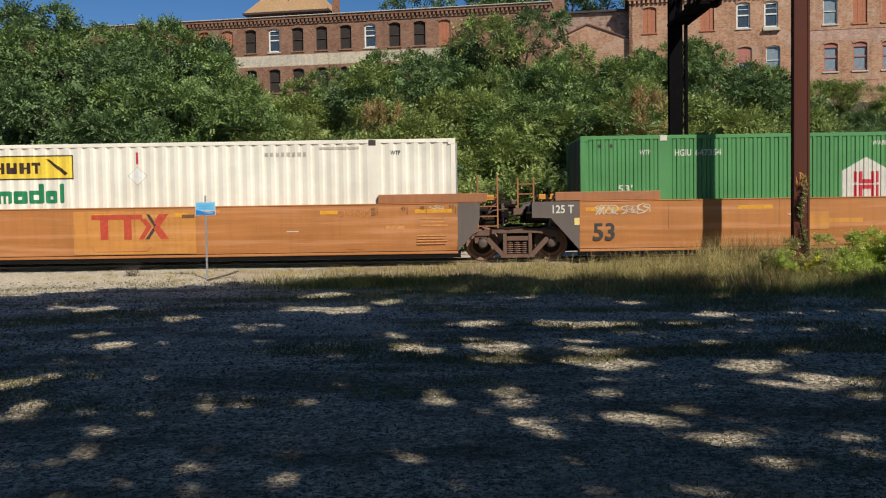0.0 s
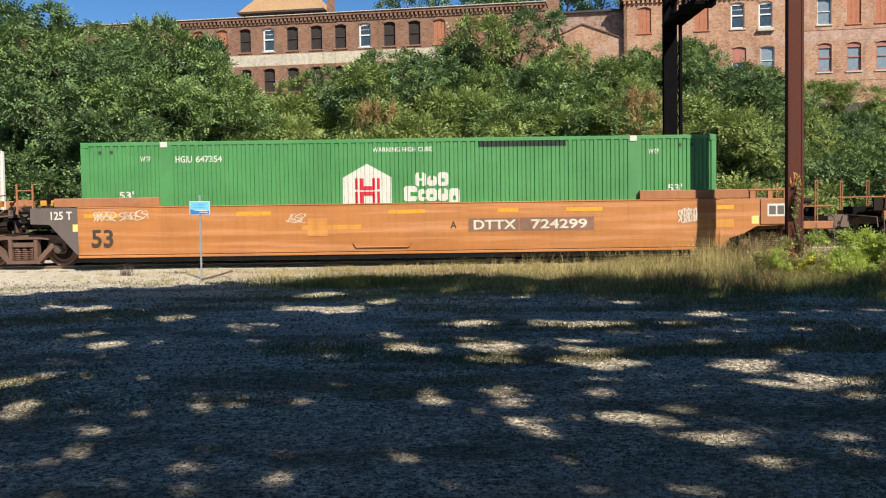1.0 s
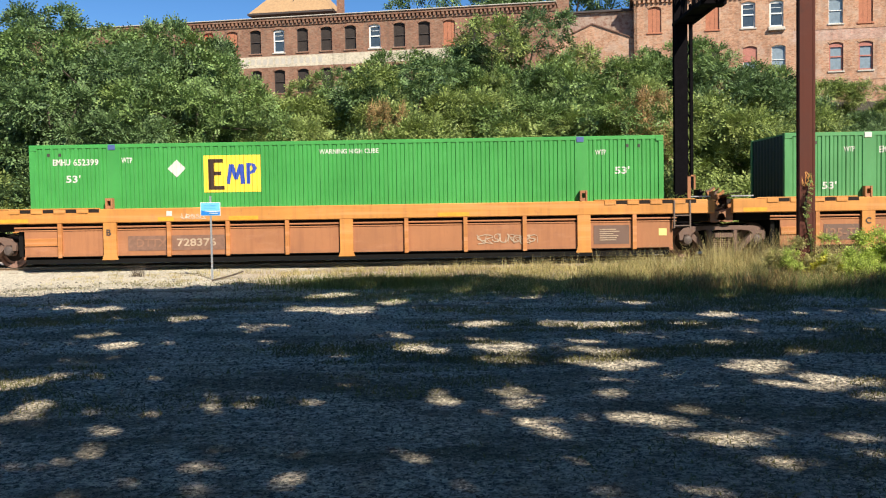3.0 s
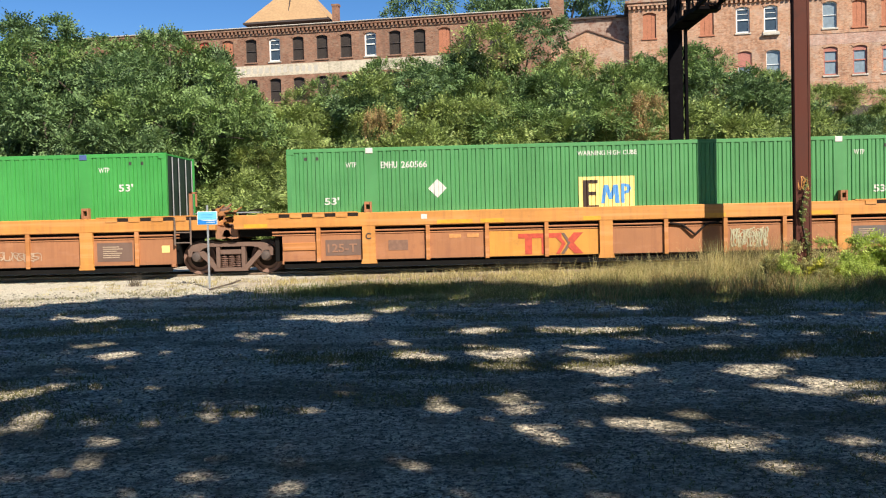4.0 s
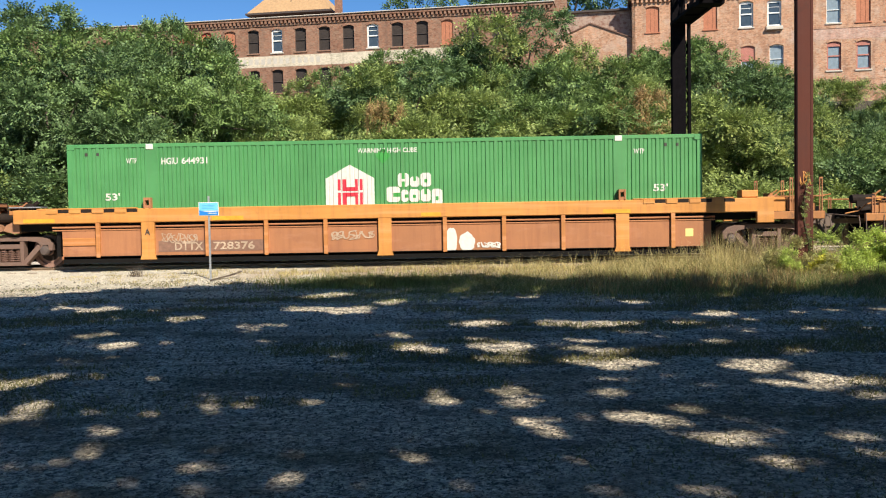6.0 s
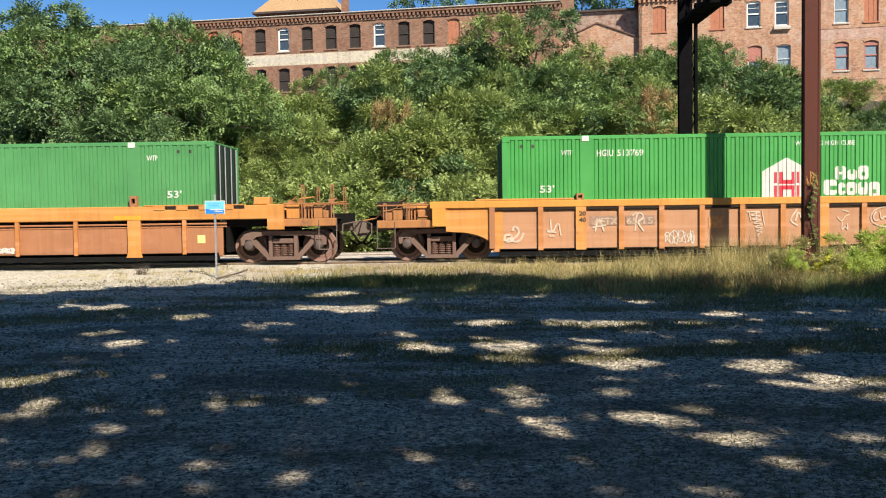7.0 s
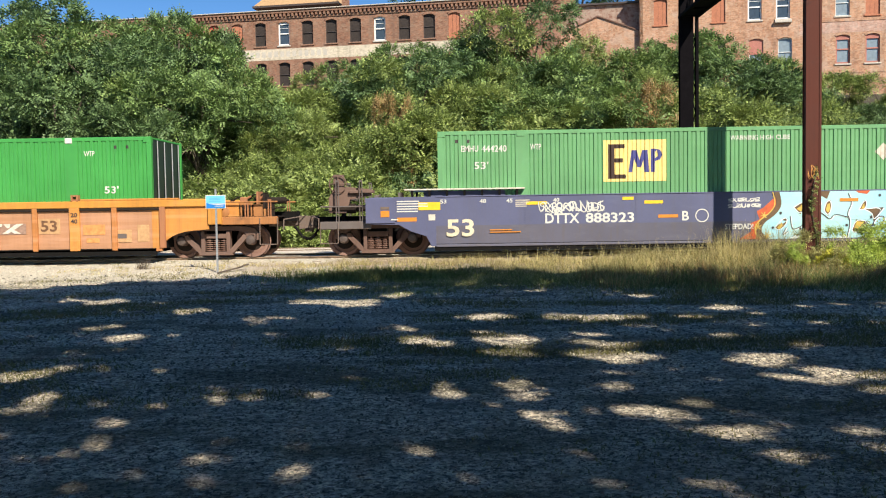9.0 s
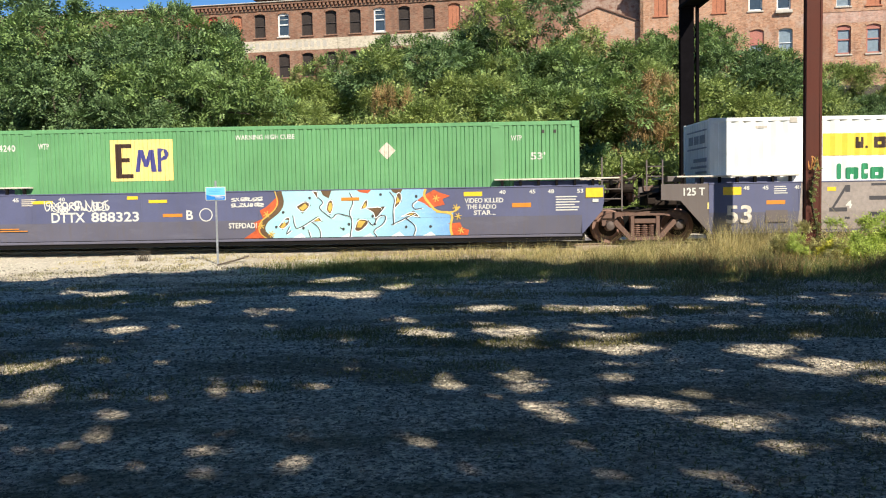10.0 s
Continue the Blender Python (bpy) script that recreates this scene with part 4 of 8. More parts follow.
# crushed stone on the shoulder of the track bed
n = 15000
x, y = nr.uniform(-13.5, 13, n), nr.uniform(20.3, 23.6, n)
keep = nr.random(n) < np.clip(0.9 - (x + 7) * 0.10, 0.12, 1.0)
x, y = x[keep], y[keep]
n = len(x)
r = 0.006 + 0.014 * nr.random(n) ** 2
v = (np.stack([x, y, lay(x, y) + r * 0.25], 1)[:, None, :] + tet[None] * (r[:, None, None] * nr.uniform(0.45, 1.5, (n, 5, 3)))).reshape(-1, 3)
g = Geo()
g.v, g.f = [tuple(q) for q in v], f[:n * 6]
whole("crushed_stone", g, PALESTONE, (0, 0, 0), "pale crushed stone on the shoulder of the track", "stones", kind="stuff")
# thin dry tufts on the shoulder
cx, cy = nr.uniform(-9.5, 3, 240), nr.uniform(20.6, 23.1, 240)
pick = nr.integers(0, 240, 5200)
x, y = cx[pick] + nr.normal(0, 0.10, 5200), cy[pick] + nr.normal(0, 0.07, 5200)
p = np.stack([x, y, lay(x, y)], 1)
ob = new("dry_tufts", quad_mesh("dry_tufts", blades(nr, p, nr.uniform(0.02, 0.12, 5200) * np.clip(1 + (x + 4) * 0.12, 0.5, 1.6), 0.006, 0.6), STRAW))
tagged(ob, "thin dry tufts of grass in the crushed stone", "grass", kind="stuff")

# the bush round the foot of the steel column
for k, (bx, by, br, bh, mat, lab) in enumerate(((8.05, 19.35, 0.22, 0.72, LEAFYEL, "bright yellow-green bush in flower beside the steel column"),
                                               (8.68, 19.5, 0.66, 1.28, LEAFBRIGHT, "light green bush beside the steel column"),
                                               (9.60, 19.5, 0.78, 1.40, LEAFBRIGHT, "green bush beside the steel column"))):
    b = tree("roadside_bush", 40 + k, bh, br, 2200, 60, 0.17, mat, lab, "bush", 0.08, "bushes at the column", pairs=3)
    b.matrix_basis = Matrix.Translation((bx, by, hgt(bx, by)))

for k, (bx, by, bh, mat) in enumerate(((7.15, 20.0, 0.85, LEAFWEED), (7.40, 19.7, 1.05, LEAFBRIGHT), (7.62, 20.1, 1.0, LEAFWEED), (7.85, 19.8, 0.8, LEAFWEED), (8.30, 19.9, 1.1, LEAFBRIGHT), (7.95, 18.8, 0.55, LEAFWEED), (8.40, 18.7, 0.62, LEAFBRIGHT), (8.85, 18.6, 0.70, LEAFBRIGHT), (9.30, 18.7, 0.66, LEAFWEED), (9.75, 18.6, 0.75, LEAFBRIGHT))):
    b = tree("tall_weed", 60 + k, bh, 0.24, 420, 26, 0.11, mat, "tall leafy weed at the foot of the steel column", "weed", 0.15, "weeds at the column", pairs=3)
    b.matrix_basis = Matrix.Translation((bx, by, hgt(bx, by)))


# ---- trees behind the camera, whose crowns shade the yard ----
# gaps between the boughs, by the sun flecks they throw: centre, half length, half width, turn
FLECKS_NEAR = ((-2.22, 5.1, 0.06, 0.05, 0.7), (-2.43, 5.13, 0.06, 0.06, 0.2), (-0.98, 5.42, 0.05, 0.05, 0.6), (2.03, 5.58, 0.08, 0.08, -0.4), (-0.16, 5.66, 0.07, 0.09, 0.4),
    (-1.64, 5.68, 0.08, 0.07, 0.9), (2.74, 5.77, 0.04, 0.06, -0.9), (-2.8, 5.81, 0.08, 0.06, 1.1), (-2.53, 5.94, 0.13, 0.07, 1.1), (2.81, 6.18, 0.12, 0.06, -0.6),
    (1.76, 6.23, 0.13, 0.08, 0.5), (1.98, 6.26, 0.13, 0.13, -0.5), (0.71, 6.37, 0.07, 0.11, -0.0), (-2.58, 6.65, 0.09, 0.05, 0.8), (1.52, 6.72, 0.16, 0.15, -0.8),
    (0.56, 6.76, 0.12, 0.09, 0.6), (0.71, 6.84, 0.1, 0.1, -0.8), (1.13, 6.84, 0.11, 0.1, 0.3), (1.36, 6.96, 0.12, 0.14, -0.3), (0.35, 7.06, 0.05, 0.09, -0.5))
FLECKS_MIDDLE = ((1.92, 7.16, 0.1, 0.08, -0.1), (-3.57, 7.2, 0.12, 0.11, 1.3), (0.54, 7.42, 0.11, 0.19, -0.3), (-1.84, 7.49, 0.14, 0.06, 0.6), (3.55, 7.58, 0.09, 0.08, -0.4),
    (-1.23, 7.59, 0.08, 0.1, 0.6), (-3.55, 7.65, 0.26, 0.07, 1.5), (-0.09, 7.67, 0.14, 0.25, 0.2), (1.39, 7.87, 0.06, 0.1, -0.1), (3.38, 7.95, 0.13, 0.11, -1.0),
    (0.53, 7.96, 0.16, 0.05, 0.7), (3.0, 8.18, 0.18, 0.09, -0.7), (3.73, 8.22, 0.22, 0.11, -0.7), (3.37, 8.37, 0.2, 0.12, -1.2), (-4.19, 8.67, 0.16, 0.2, -0.1),
    (-4.07, 9.02, 0.16, 0.05, 1.2), (3.21, 9.05, 0.13, 0.24, -0.4), (3.04, 9.2, 0.12, 0.21, -0.9), (1.79, 9.29, 0.22, 0.23, -0.5), (1.45, 9.55, 0.21, 0.17, -0.8))
FLECKS_FAR = ((0.61, 9.7, 0.11, 0.13, 0.5), (3.83, 9.94, 0.09, 0.12, -0.5), (1.77, 10.08, 0.18, 0.11, -1.0), (-0.2, 10.34, 0.11, 0.17, -0.5), (0.66, 10.49, 0.23, 0.3, 0.1),
    (-0.5, 10.62, 0.14, 0.2, 0.2), (0.3, 10.74, 0.1, 0.11, -0.1), (-4.2, 11.31, 0.16, 0.15, -0.1), (-0.7, 11.72, 0.12, 0.21, 0.4), (-4.86, 12.19, 0.16, 0.13, 1.0),
    (2.21, 12.55, 0.4, 0.18, 0.1), (1.48, 12.72, 0.2, 0.19, 0.1), (0.44, 12.89, 0.29, 0.22, 0.2), (4.05, 13.6, 0.21, 0.22, -0.5), (-4.18, 14.05, 0.16, 0.23, -0.1),
    (-1.64, 14.93, 0.28, 0.4, 0.0), (-2.45, 15.17, 0.28, 0.22, 1.1), (-6.17, 15.75, 0.42, 0.21, 1.4), (-1.05, 16.13, 0.15, 0.35, -0.1), (-2.36, 17.82, 0.29, 0.5, -0.3))
FLECKS = FLECKS_NEAR + FLECKS_MIDDLE + FLECKS_FAR + ((6.5, 17.5, 0.45, 0.25, -0.3), (7.3, 18.0, 0.4, 0.2, 0.1), (5.6, 17.9, 0.25, 0.12, 0.0))
# pinholes between leaves, strewn over the yard
fr = random.Random(23)
for _ in range(22):
    y = 6.5 + 12.0 * fr.random() ** 0.8
    x = fr.uniform(-0.02, 0.53) * y
    a = fr.uniform(0.01, 0.10) * (0.6 + y / 16)
    FLECKS += ((x, y, a, a * fr.uniform(0.25, 0.6), fr.uniform(0.1, 0.7) if x < 0 else fr.uniform(-0.7, 0.2)),)


TRUNKS = ((4.5, -6.5), (14.5, -5.5), (-5.5, -8.5), (10.0, -13.0), (24.0, -7.0))
lr = np.random.default_rng(77)
n = 62000
ax, ay = lr.uniform(-18, 22, n), lr.uniform(-9.0, 21.5, n)
edge = 18.6 + 2.0 * np.clip((ax + 10) / 7, 0, 1) - 0.3 * np.clip(ax / 2, 0, 1) - 0.6 * np.clip((ax - 2) / 2, 0, 1) - 1.7 * np.clip((ax - 4.5) / 2.5, 0, 1) + 0.30 * np.sin(ax * 0.9 + 1) + 0.22 * np.sin(ax * 2.3) + 0.12 * np.sin(ax * 5.1)
thin = np.array([noise.noise(Vector((a * 0.9, b * 0.9, 7.7))) + 0.6 * noise.noise(Vector((a * 2.6, b * 2.6, 2.2))) for a, b in zip(ax, ay)])
keep = (ay < edge) & (thin < 0.62)
ax, ay = ax[keep], ay[keep]
hz = np.array([9.0 + 2.2 * noise.noise(Vector((a * 0.2, b * 0.2, 1.1))) for a, b in zip(ax, ay)]) + lr.uniform(-0.8, 2.6, len(ax))
leafy_at = np.stack([ax + hz / SUN_DIR.z * SUN_DIR.x, ay + hz / SUN_DIR.z * SUN_DIR.y, hz], 1)
owner = np.argmin([np.hypot(leafy_at[:, 0] - a, leafy_at[:, 1] - b) for a, b in TRUNKS], 0)


def broad_leaves(rng, p, x, y):
    """Clusters of broad leaves round the points p of a crown at x, y, left out where the boughs part."""
    n = len(p)
    tri = []
    for _ in range(5):
        c = p + rng.normal(0, 0.10, (n, 3))
        a = rng.normal(0, 1, (n, 3)) + [0, 0, 0.0]
        a /= np.linalg.norm(a, axis=1)[:, None]
        b = np.cross(a, rng.normal(0, 1, (n, 3)))
        b /= np.linalg.norm(b, axis=1)[:, None]
        r = rng.uniform(0.12, 0.2, (n, 1))
        tri.append(np.stack([c + a * r, c - a * r * 0.6 + b * r * 0.8, c - a * r * 0.6 - b * r * 0.8], 1))
    tri = np.concatenate(tri, 0)
    m = tri.mean(1) + [x, y, 0]
    k = m[:, 2] / SUN_DIR.z
    sx, sy = m[:, 0] - k * SUN_DIR.x, m[:, 1] - k * SUN_DIR.y
    keep = np.ones(len(m), bool)
    ragged = 1.05 + 0.22 * np.sin(sx * 9 + sy * 7) + 0.24 * np.sin(sx * 23 - sy * 17 + 1.0)
    stray = rng.random(len(m)) < 0.005
    for a, b, ra, rb, turn in FLECKS:
        ra, rb = ra * 1.1, rb * (1.2 if a > 0 else 1.0)
        u, v = sx - a, sy - b
        p2, q2 = u * math.cos(turn) + v * math.sin(turn), v * math.cos(turn) - u * math.sin(turn)
        keep &= ((p2 / (ra - 0.02 + 0.011 * b)) ** 2 + (q2 / (rb + 0.015 * b - 0.015)) ** 2 > ragged) | stray
    return tri[keep].reshape(-1, 3)


def shade_tree(k):
    """One of the tall trees behind the yard: trunk, limbs into the crown, and leaves along the boughs."""
    x, y = TRUNKS[k]
    p = leafy_at[owner == k] - [x, y, 0]
    t = thing("shade_tree", (x, y, 0), "tall leafy maple tree whose crown shades the yard", "tree", "trees round the yard")
    wood = Geo()
    a, r = Vector((0, 0, -0.3)), 0.30
    for j in range(6):
        b = Vector((0.15 * math.sin(j + k), 0.15 * math.cos(j), 1.35 * (j + 1)))
        wood.rod(a, b, r, 10, r * 0.85)
        a, r = b, r * 0.85
    for q in p[:: max(1, len(p) // 26)]:
        e = Vector(q)
        s = Vector((0, 0, lr.uniform(4.5, 8.0)))
        m = s.lerp(e, 0.5) + Vector((0, 0, 0.8))
        wood.rod(s, m, 0.10, 6, 0.06).rod(m, e, 0.06, 6, 0.02)
    part("trunk", wood, BARK, t)
    part("crown", leaf_mesh("crown", broad_leaves(lr, p, x, y), MAPLE), MAPLE, t)
    return t


for k in range(len(TRUNKS)):
    shade_tree(k)

# ---- gantry over the tracks ----
gantry = thing("track_gantry", (8.13, 20.72, 0.0), "steel gantry over the tracks, red-brown front post and black rear post", "gantry")
part("front_flange", Geo().box(-0.172, 0.172, -0.13, -0.105, -0.3, 12.0), COLUMN, gantry)
part("web", Geo().box(-0.15, -0.125, -0.105, 0.05, -0.3, 12.0).box(0.125, 0.15, -0.105, 0.05, -0.3, 12.0), COLUMN, gantry)
part("back_flange", Geo().box(-0.172, 0.172, 0.05, 0.075, -0.3, 12.0), COLUMN, gantry)
part("flange_lip", Geo().box(-0.176, -0.128, -0.142, -0.128, -0.3, 12.0).box(0.128, 0.176, -0.142, -0.128, -0.3, 12.0), COLUMN, gantry)
part("base_plate", Geo().block(-0.4, 0.4, -0.35, 0.4, -0.05, 0.12, 0.02), COLUMN, gantry)
part("painted_scrawl", scribble(random.Random(9), -0.15, 0.15, 2.02, 2.42, -0.136, 3, 0.007), ORANGE2, gantry, "orange spray-can scrawl")
rear = Geo().box(-0.455, -0.01, 10.05, 10.09, -0.3, 8.9).box(-0.26, -0.22, 10.09, 10.25, -0.3, 8.9).box(-0.455, -0.01, 10.25, 10.29, -0.3, 8.9)
part("rear_post", rear, BLACKST, gantry, "black steel post")
lat = Geo().box(0.09, 0.18, 10.1, 10.25, -0.3, 8.5)
for k in range(9):
    z = 0.2 + 0.8 * k
    lat.rod((-0.02, 10.2, z), (0.10, 10.2, z + 0.4), 0.02, 5).rod((0.10, 10.2, z + 0.4), (-0.02, 10.2, z + 0.8), 0.02, 5)
part("lattice_strut", lat, BLACKST, gantry, "black lattice strut")
beam = Geo()
for x in (-0.42, 0.16):
    beam.box(x - 0.05, x + 0.05, -0.1, 10.3, 7.80, 7.88).box(x - 0.05, x + 0.05, -0.1, 10.3, 9.18, 9.26)
    for k in range(8):
        y = -0.1 + 1.3 * k
        beam.rod((x, y, 7.84), (x, y + 0.65, 9.2), 0.035, 5).rod((x, y + 0.65, 9.2), (x, y + 1.3, 7.84), 0.035, 5)
for k in range(9):
    beam.box(-0.42, 0.16, 0.4 + 1.2 * k, 0.46 + 1.2 * k, 7.80, 7.86)
beam.box(-0.50, 0.26, 6.6, 7.1, 7.70, 7.82).box(-0.50, 0.26, 4.9, 5.4, 7.70, 7.82).box(-0.44, 0.18, 7.4, 10.3, 7.86, 7.92)
part("cross_beam", beam, BLACKST, gantry, "black riveted cross beam")
# creeper that climbs the front post
vr = np.random.default_rng(21)
n = 150
z = vr.uniform(0.2, 2.3, n)
pts = np.stack([0.02 + 0.07 * np.sin(z * 3.1) + vr.normal(0, 0.04, n), np.full(n, -0.17) - vr.uniform(0, 0.08, n), z], 1)
outs = np.tile([0.0, -1.0, 0.0], (n, 1)) + vr.normal(0, 0.6, (n, 3))
vine = thing("creeper", (8.13, 20.72, 0.0), "green creeper climbing the steel post", "climbing plant")
vine_stem = Geo().path([(0.02 + 0.07 * math.sin(q * 3.1), -0.15, q) for q in np.arange(0.0, 2.35, 0.15)], 0.012, 5)
part("stem", vine_stem, BARK, vine)
part("leaves", leaf_mesh("leaves", sprays(vr, pts, outs, 0.10), LEAF[2]), LEAF[2], vine)

# ---- small blue sign on a post ----
sign = thing("post_sign", pose(-5.56, 21.0, 0.05, 0, 0, 4), "small blue and white sign on a thin steel post", "sign")
part("post", Geo().prism([(-0.022, -0.25), (0.022, -0.25), (0.022, 2.02), (-0.022, 2.02)], -0.012, 0.012), GALV, sign)
part("panel", Geo().block(-0.23, 0.23, -0.028, -0.014, 1.56, 1.875, 0.004), WHITE, sign, "white edge of the sign")
part("panel_face", rect(-0.215, 0.215, 1.68, 1.86, -0.031), SIGNBLUE, sign, "light blue field")
part("panel_wave", flat([(-0.215, 1.575), (0.215, 1.575), (0.215, 1.66), (0.05, 1.645), (-0.08, 1.66), (-0.215, 1.69)], -0.033), SIGNDEEP, sign, "deep blue field")
for zz, a, b in ((1.80, -0.15, 0.14), (1.765, -0.15, 0.10), (1.725, -0.15, 0.12)):
    part("text_bar", rect(a, b, zz, zz + 0.010, -0.035), SIGNMID, sign)
for zz, a, b in ((1.61, -0.02, 0.18),):
    part("text_bar", rect(a, b, zz, zz + 0.016, -0.036), WHITE, sign)
for zz in (1.62, 1.83):
    part("bolt", Geo().lathe([(0.01, -0.028), (0.008, -0.038)], 6), GALV, sign).location = (0, 0, zz)
whole("fallen_branch", Geo().path([(-5.5, 20.75, 0.12), (-5.15, 21.25, 0.2), (-4.95, 21.5, 0.27)], 0.022, 5).path([(-5.15, 21.25, 0.2), (-5.0, 21.2, 0.24)], 0.014, 5),
      BARK, (0, 0, 0), "dark dead branch lying on the gravel", "branch")
wt = np.random.default_rng(31)
weed = thing("weed", (-7.6, 21.9, 0.14), "dark wiry weed beside the rail", "weed")
m = 60
part("stalks", quad_mesh("stalks", blades(wt, np.stack([wt.normal(0, 0.12, m), wt.normal(0, 0.06, m), np.zeros(m)], 1), wt.uniform(0.12, 0.38, m), 0.006, 0.6), BARK), BARK, weed)

# ---- the train ----
MOVING = []            # things that roll: object, x at the start, y, z
WHEELS = []
LONG, HIGH, WIDE = 16.154, 2.896, 2.59
DEEP = 0.028          # creases; the sunk flats lie at half of it
PROFILE = [(0.0, 0.0), (0.37, 0.0), (0.45, DEEP), (0.53, DEEP / 2), (0.86, DEEP / 2), (0.92, DEEP)]     # one fold: share of the pitch, inset
BROAD = [(0.0, 0.0), (0.30, 0.0), (0.42, 0.034), (0.60, 0.034)]     # the wider, softer fold of the cream and white boxes


def rolling(ob, s, y=TRACK_Y, z=RAIL):
    ob.matrix_basis = Matrix.Translation((s, y, z))
    MOVING.append((ob, s, y, z))
    return ob


def fluting(x0, x1, pitch, profile):
    """Break points (x, inset) of the pressed side sheet between two posts."""
    n = max(1, round((x1 - x0) / pitch))
    w = (x1 - x0) / n
    pts = []
    for k in range(n):
        pts += [(x0 + k * w + a * w, d) for a, d in profile]
    return pts + [(x1, 0.0)]


POSTS = [(0.0, 0.12), (1.98, 2.24), (13.91, 14.17), (LONG - 0.12, LONG)]


def folds(pitch, profile):
    """The pressed side from end to end: (x, inset) at every fold."""
    side = [(0.0, 0.0)]
    for (a, b), (c, d) in zip(POSTS, POSTS[1:]):
        side += [(b, 0.0)] + fluting(b, c, pitch, profile)[1:]
    return side + [(LONG, 0.0)]


FOLDS = {0.216: folds(0.216, PROFILE), 0.31: folds(0.31, BROAD)}


def side_sheet(z0, z1, y, pitch):
    sgn = 1 if y < 0 else -1
    side = FOLDS[pitch]
    vs = [(x, y + sgn * d, z) for x, d in side for z in (z0, z1)]
    return Geo().add(vs, [(2 * i, 2 * i + 2, 2 * i + 3, 2 * i + 1) for i in range(len(side) - 1)])


CONT_MESH = {}


def cont_mesh(key, make, material):
    k = (key, material.name)
    if k not in CONT_MESH:
        CONT_MESH[k] = make().mesh(key, material)
    return CONT_MESH[k]


def castings():
    return Geo().block(-0.09, 0.09, -0.012, 0.17, -0.06, 0.08, 0.01)


def container(s, paint, label, end=None, tab=WHITE, pitch=0.216):
    c = thing("shipping_container", (0, 0, 0), label, "shipping container", "containers on the train")
    rolling(c, s, TRACK_Y, RAIL + 0.25)
    w = WIDE / 2
    end = end or paint
    c["fold_pitch"] = pitch
    part("side_panel", cont_mesh("side_panel", lambda: side_sheet(0.14, HIGH - 0.09, -w + 0.005, pitch), paint), paint, c)
    part("far_side_panel", cont_mesh("far_side_panel", lambda: side_sheet(0.14, HIGH - 0.09, w - 0.005, pitch), paint), paint, c)
    part("roof", cont_mesh("roof", lambda: Geo().box(0.02, LONG - 0.02, -w + 0.05, w - 0.05, HIGH - 0.05, HIGH - 0.01), paint), paint, c)
    part("floor", cont_mesh("floor", lambda: Geo().box(0.02, LONG - 0.02, -w + 0.05, w - 0.05, 0.02, 0.14), DARK), DARK, c)

    for sg in (-1, 1):
        p = part("top_rail", cont_mesh("top_rail", lambda: Geo().block(0.1, LONG - 0.1, -0.03, 0.03, HIGH - 0.10, HIGH, 0.01), paint), paint, c)
        p.location = (0, sg * (w - 0.03), 0)
        p = part("bottom_rail", cont_mesh("bottom_rail", lambda: Geo().block(0.1, LONG - 0.1, -0.03, 0.03, 0.0, 0.15, 0.01), paint), paint, c)
        p.location = (0, sg * (w - 0.03), 0)
    for x in (0.0, LONG - 0.12):
        for sg in (-1, 1):
            p = part("corner_post", cont_mesh("corner_post", lambda: Geo().block(0, 0.12, -0.06, 0.06, 0.0, HIGH, 0.012), paint), paint, c)
            p.location = (x, sg * (w - 0.056), 0)
    # front wall with shallow ribs, door end with locking bars
    def front():
        ys = []
        for k in range(10):
            y = -w + 0.1 + k * (2 * w - 0.2) / 10
            ys += [(y, 0.02), (y + 0.1, 0.02), (y + 0.14, 0.05), (y + 0.2, 0.05)]
        ys.append((w - 0.1, 0.02))
        return Geo().add([(d, y, z) for y, d in ys for z in (0.05, HIGH - 0.05)], [(2 * i, 2 * i + 2, 2 * i + 3, 2 * i + 1) for i in range(len(ys) - 1)])
    part("front_wall", cont_mesh("front_wall", front, end), end, c)
    for sg in (-1, 1):
        d = part("door", cont_mesh("door", lambda: Geo().box(LONG - 0.07, LONG - 0.03, -0.58, 0.58, 0.06, HIGH - 0.06), end), end, c)
        d.location = (0, sg * 0.6, 0)
        for q in (-0.28, 0.28):
            part("locking_bar", cont_mesh("locking_bar", lambda: Geo().rod((LONG + 0.03, 0, 0.08), (LONG + 0.03, 0, HIGH - 0.08), 0.017, 8), GALV), GALV, d, "pale locking bar").location = (0, q, 0)
    for x in (2.11, 14.04):
        p = part("lifting_casting", cont_mesh("lifting_casting", castings, tab), tab, c, "pale corner casting")
        p.location = (x, -w, HIGH - 0.09)
    for x, sg in ((0.1, -1), (LONG - 0.1, -1)):
        p = part("corner_casting", cont_mesh("corner_casting", castings, paint), paint, c)
        p.location = (x, -w, HIGH - 0.09)
    return c


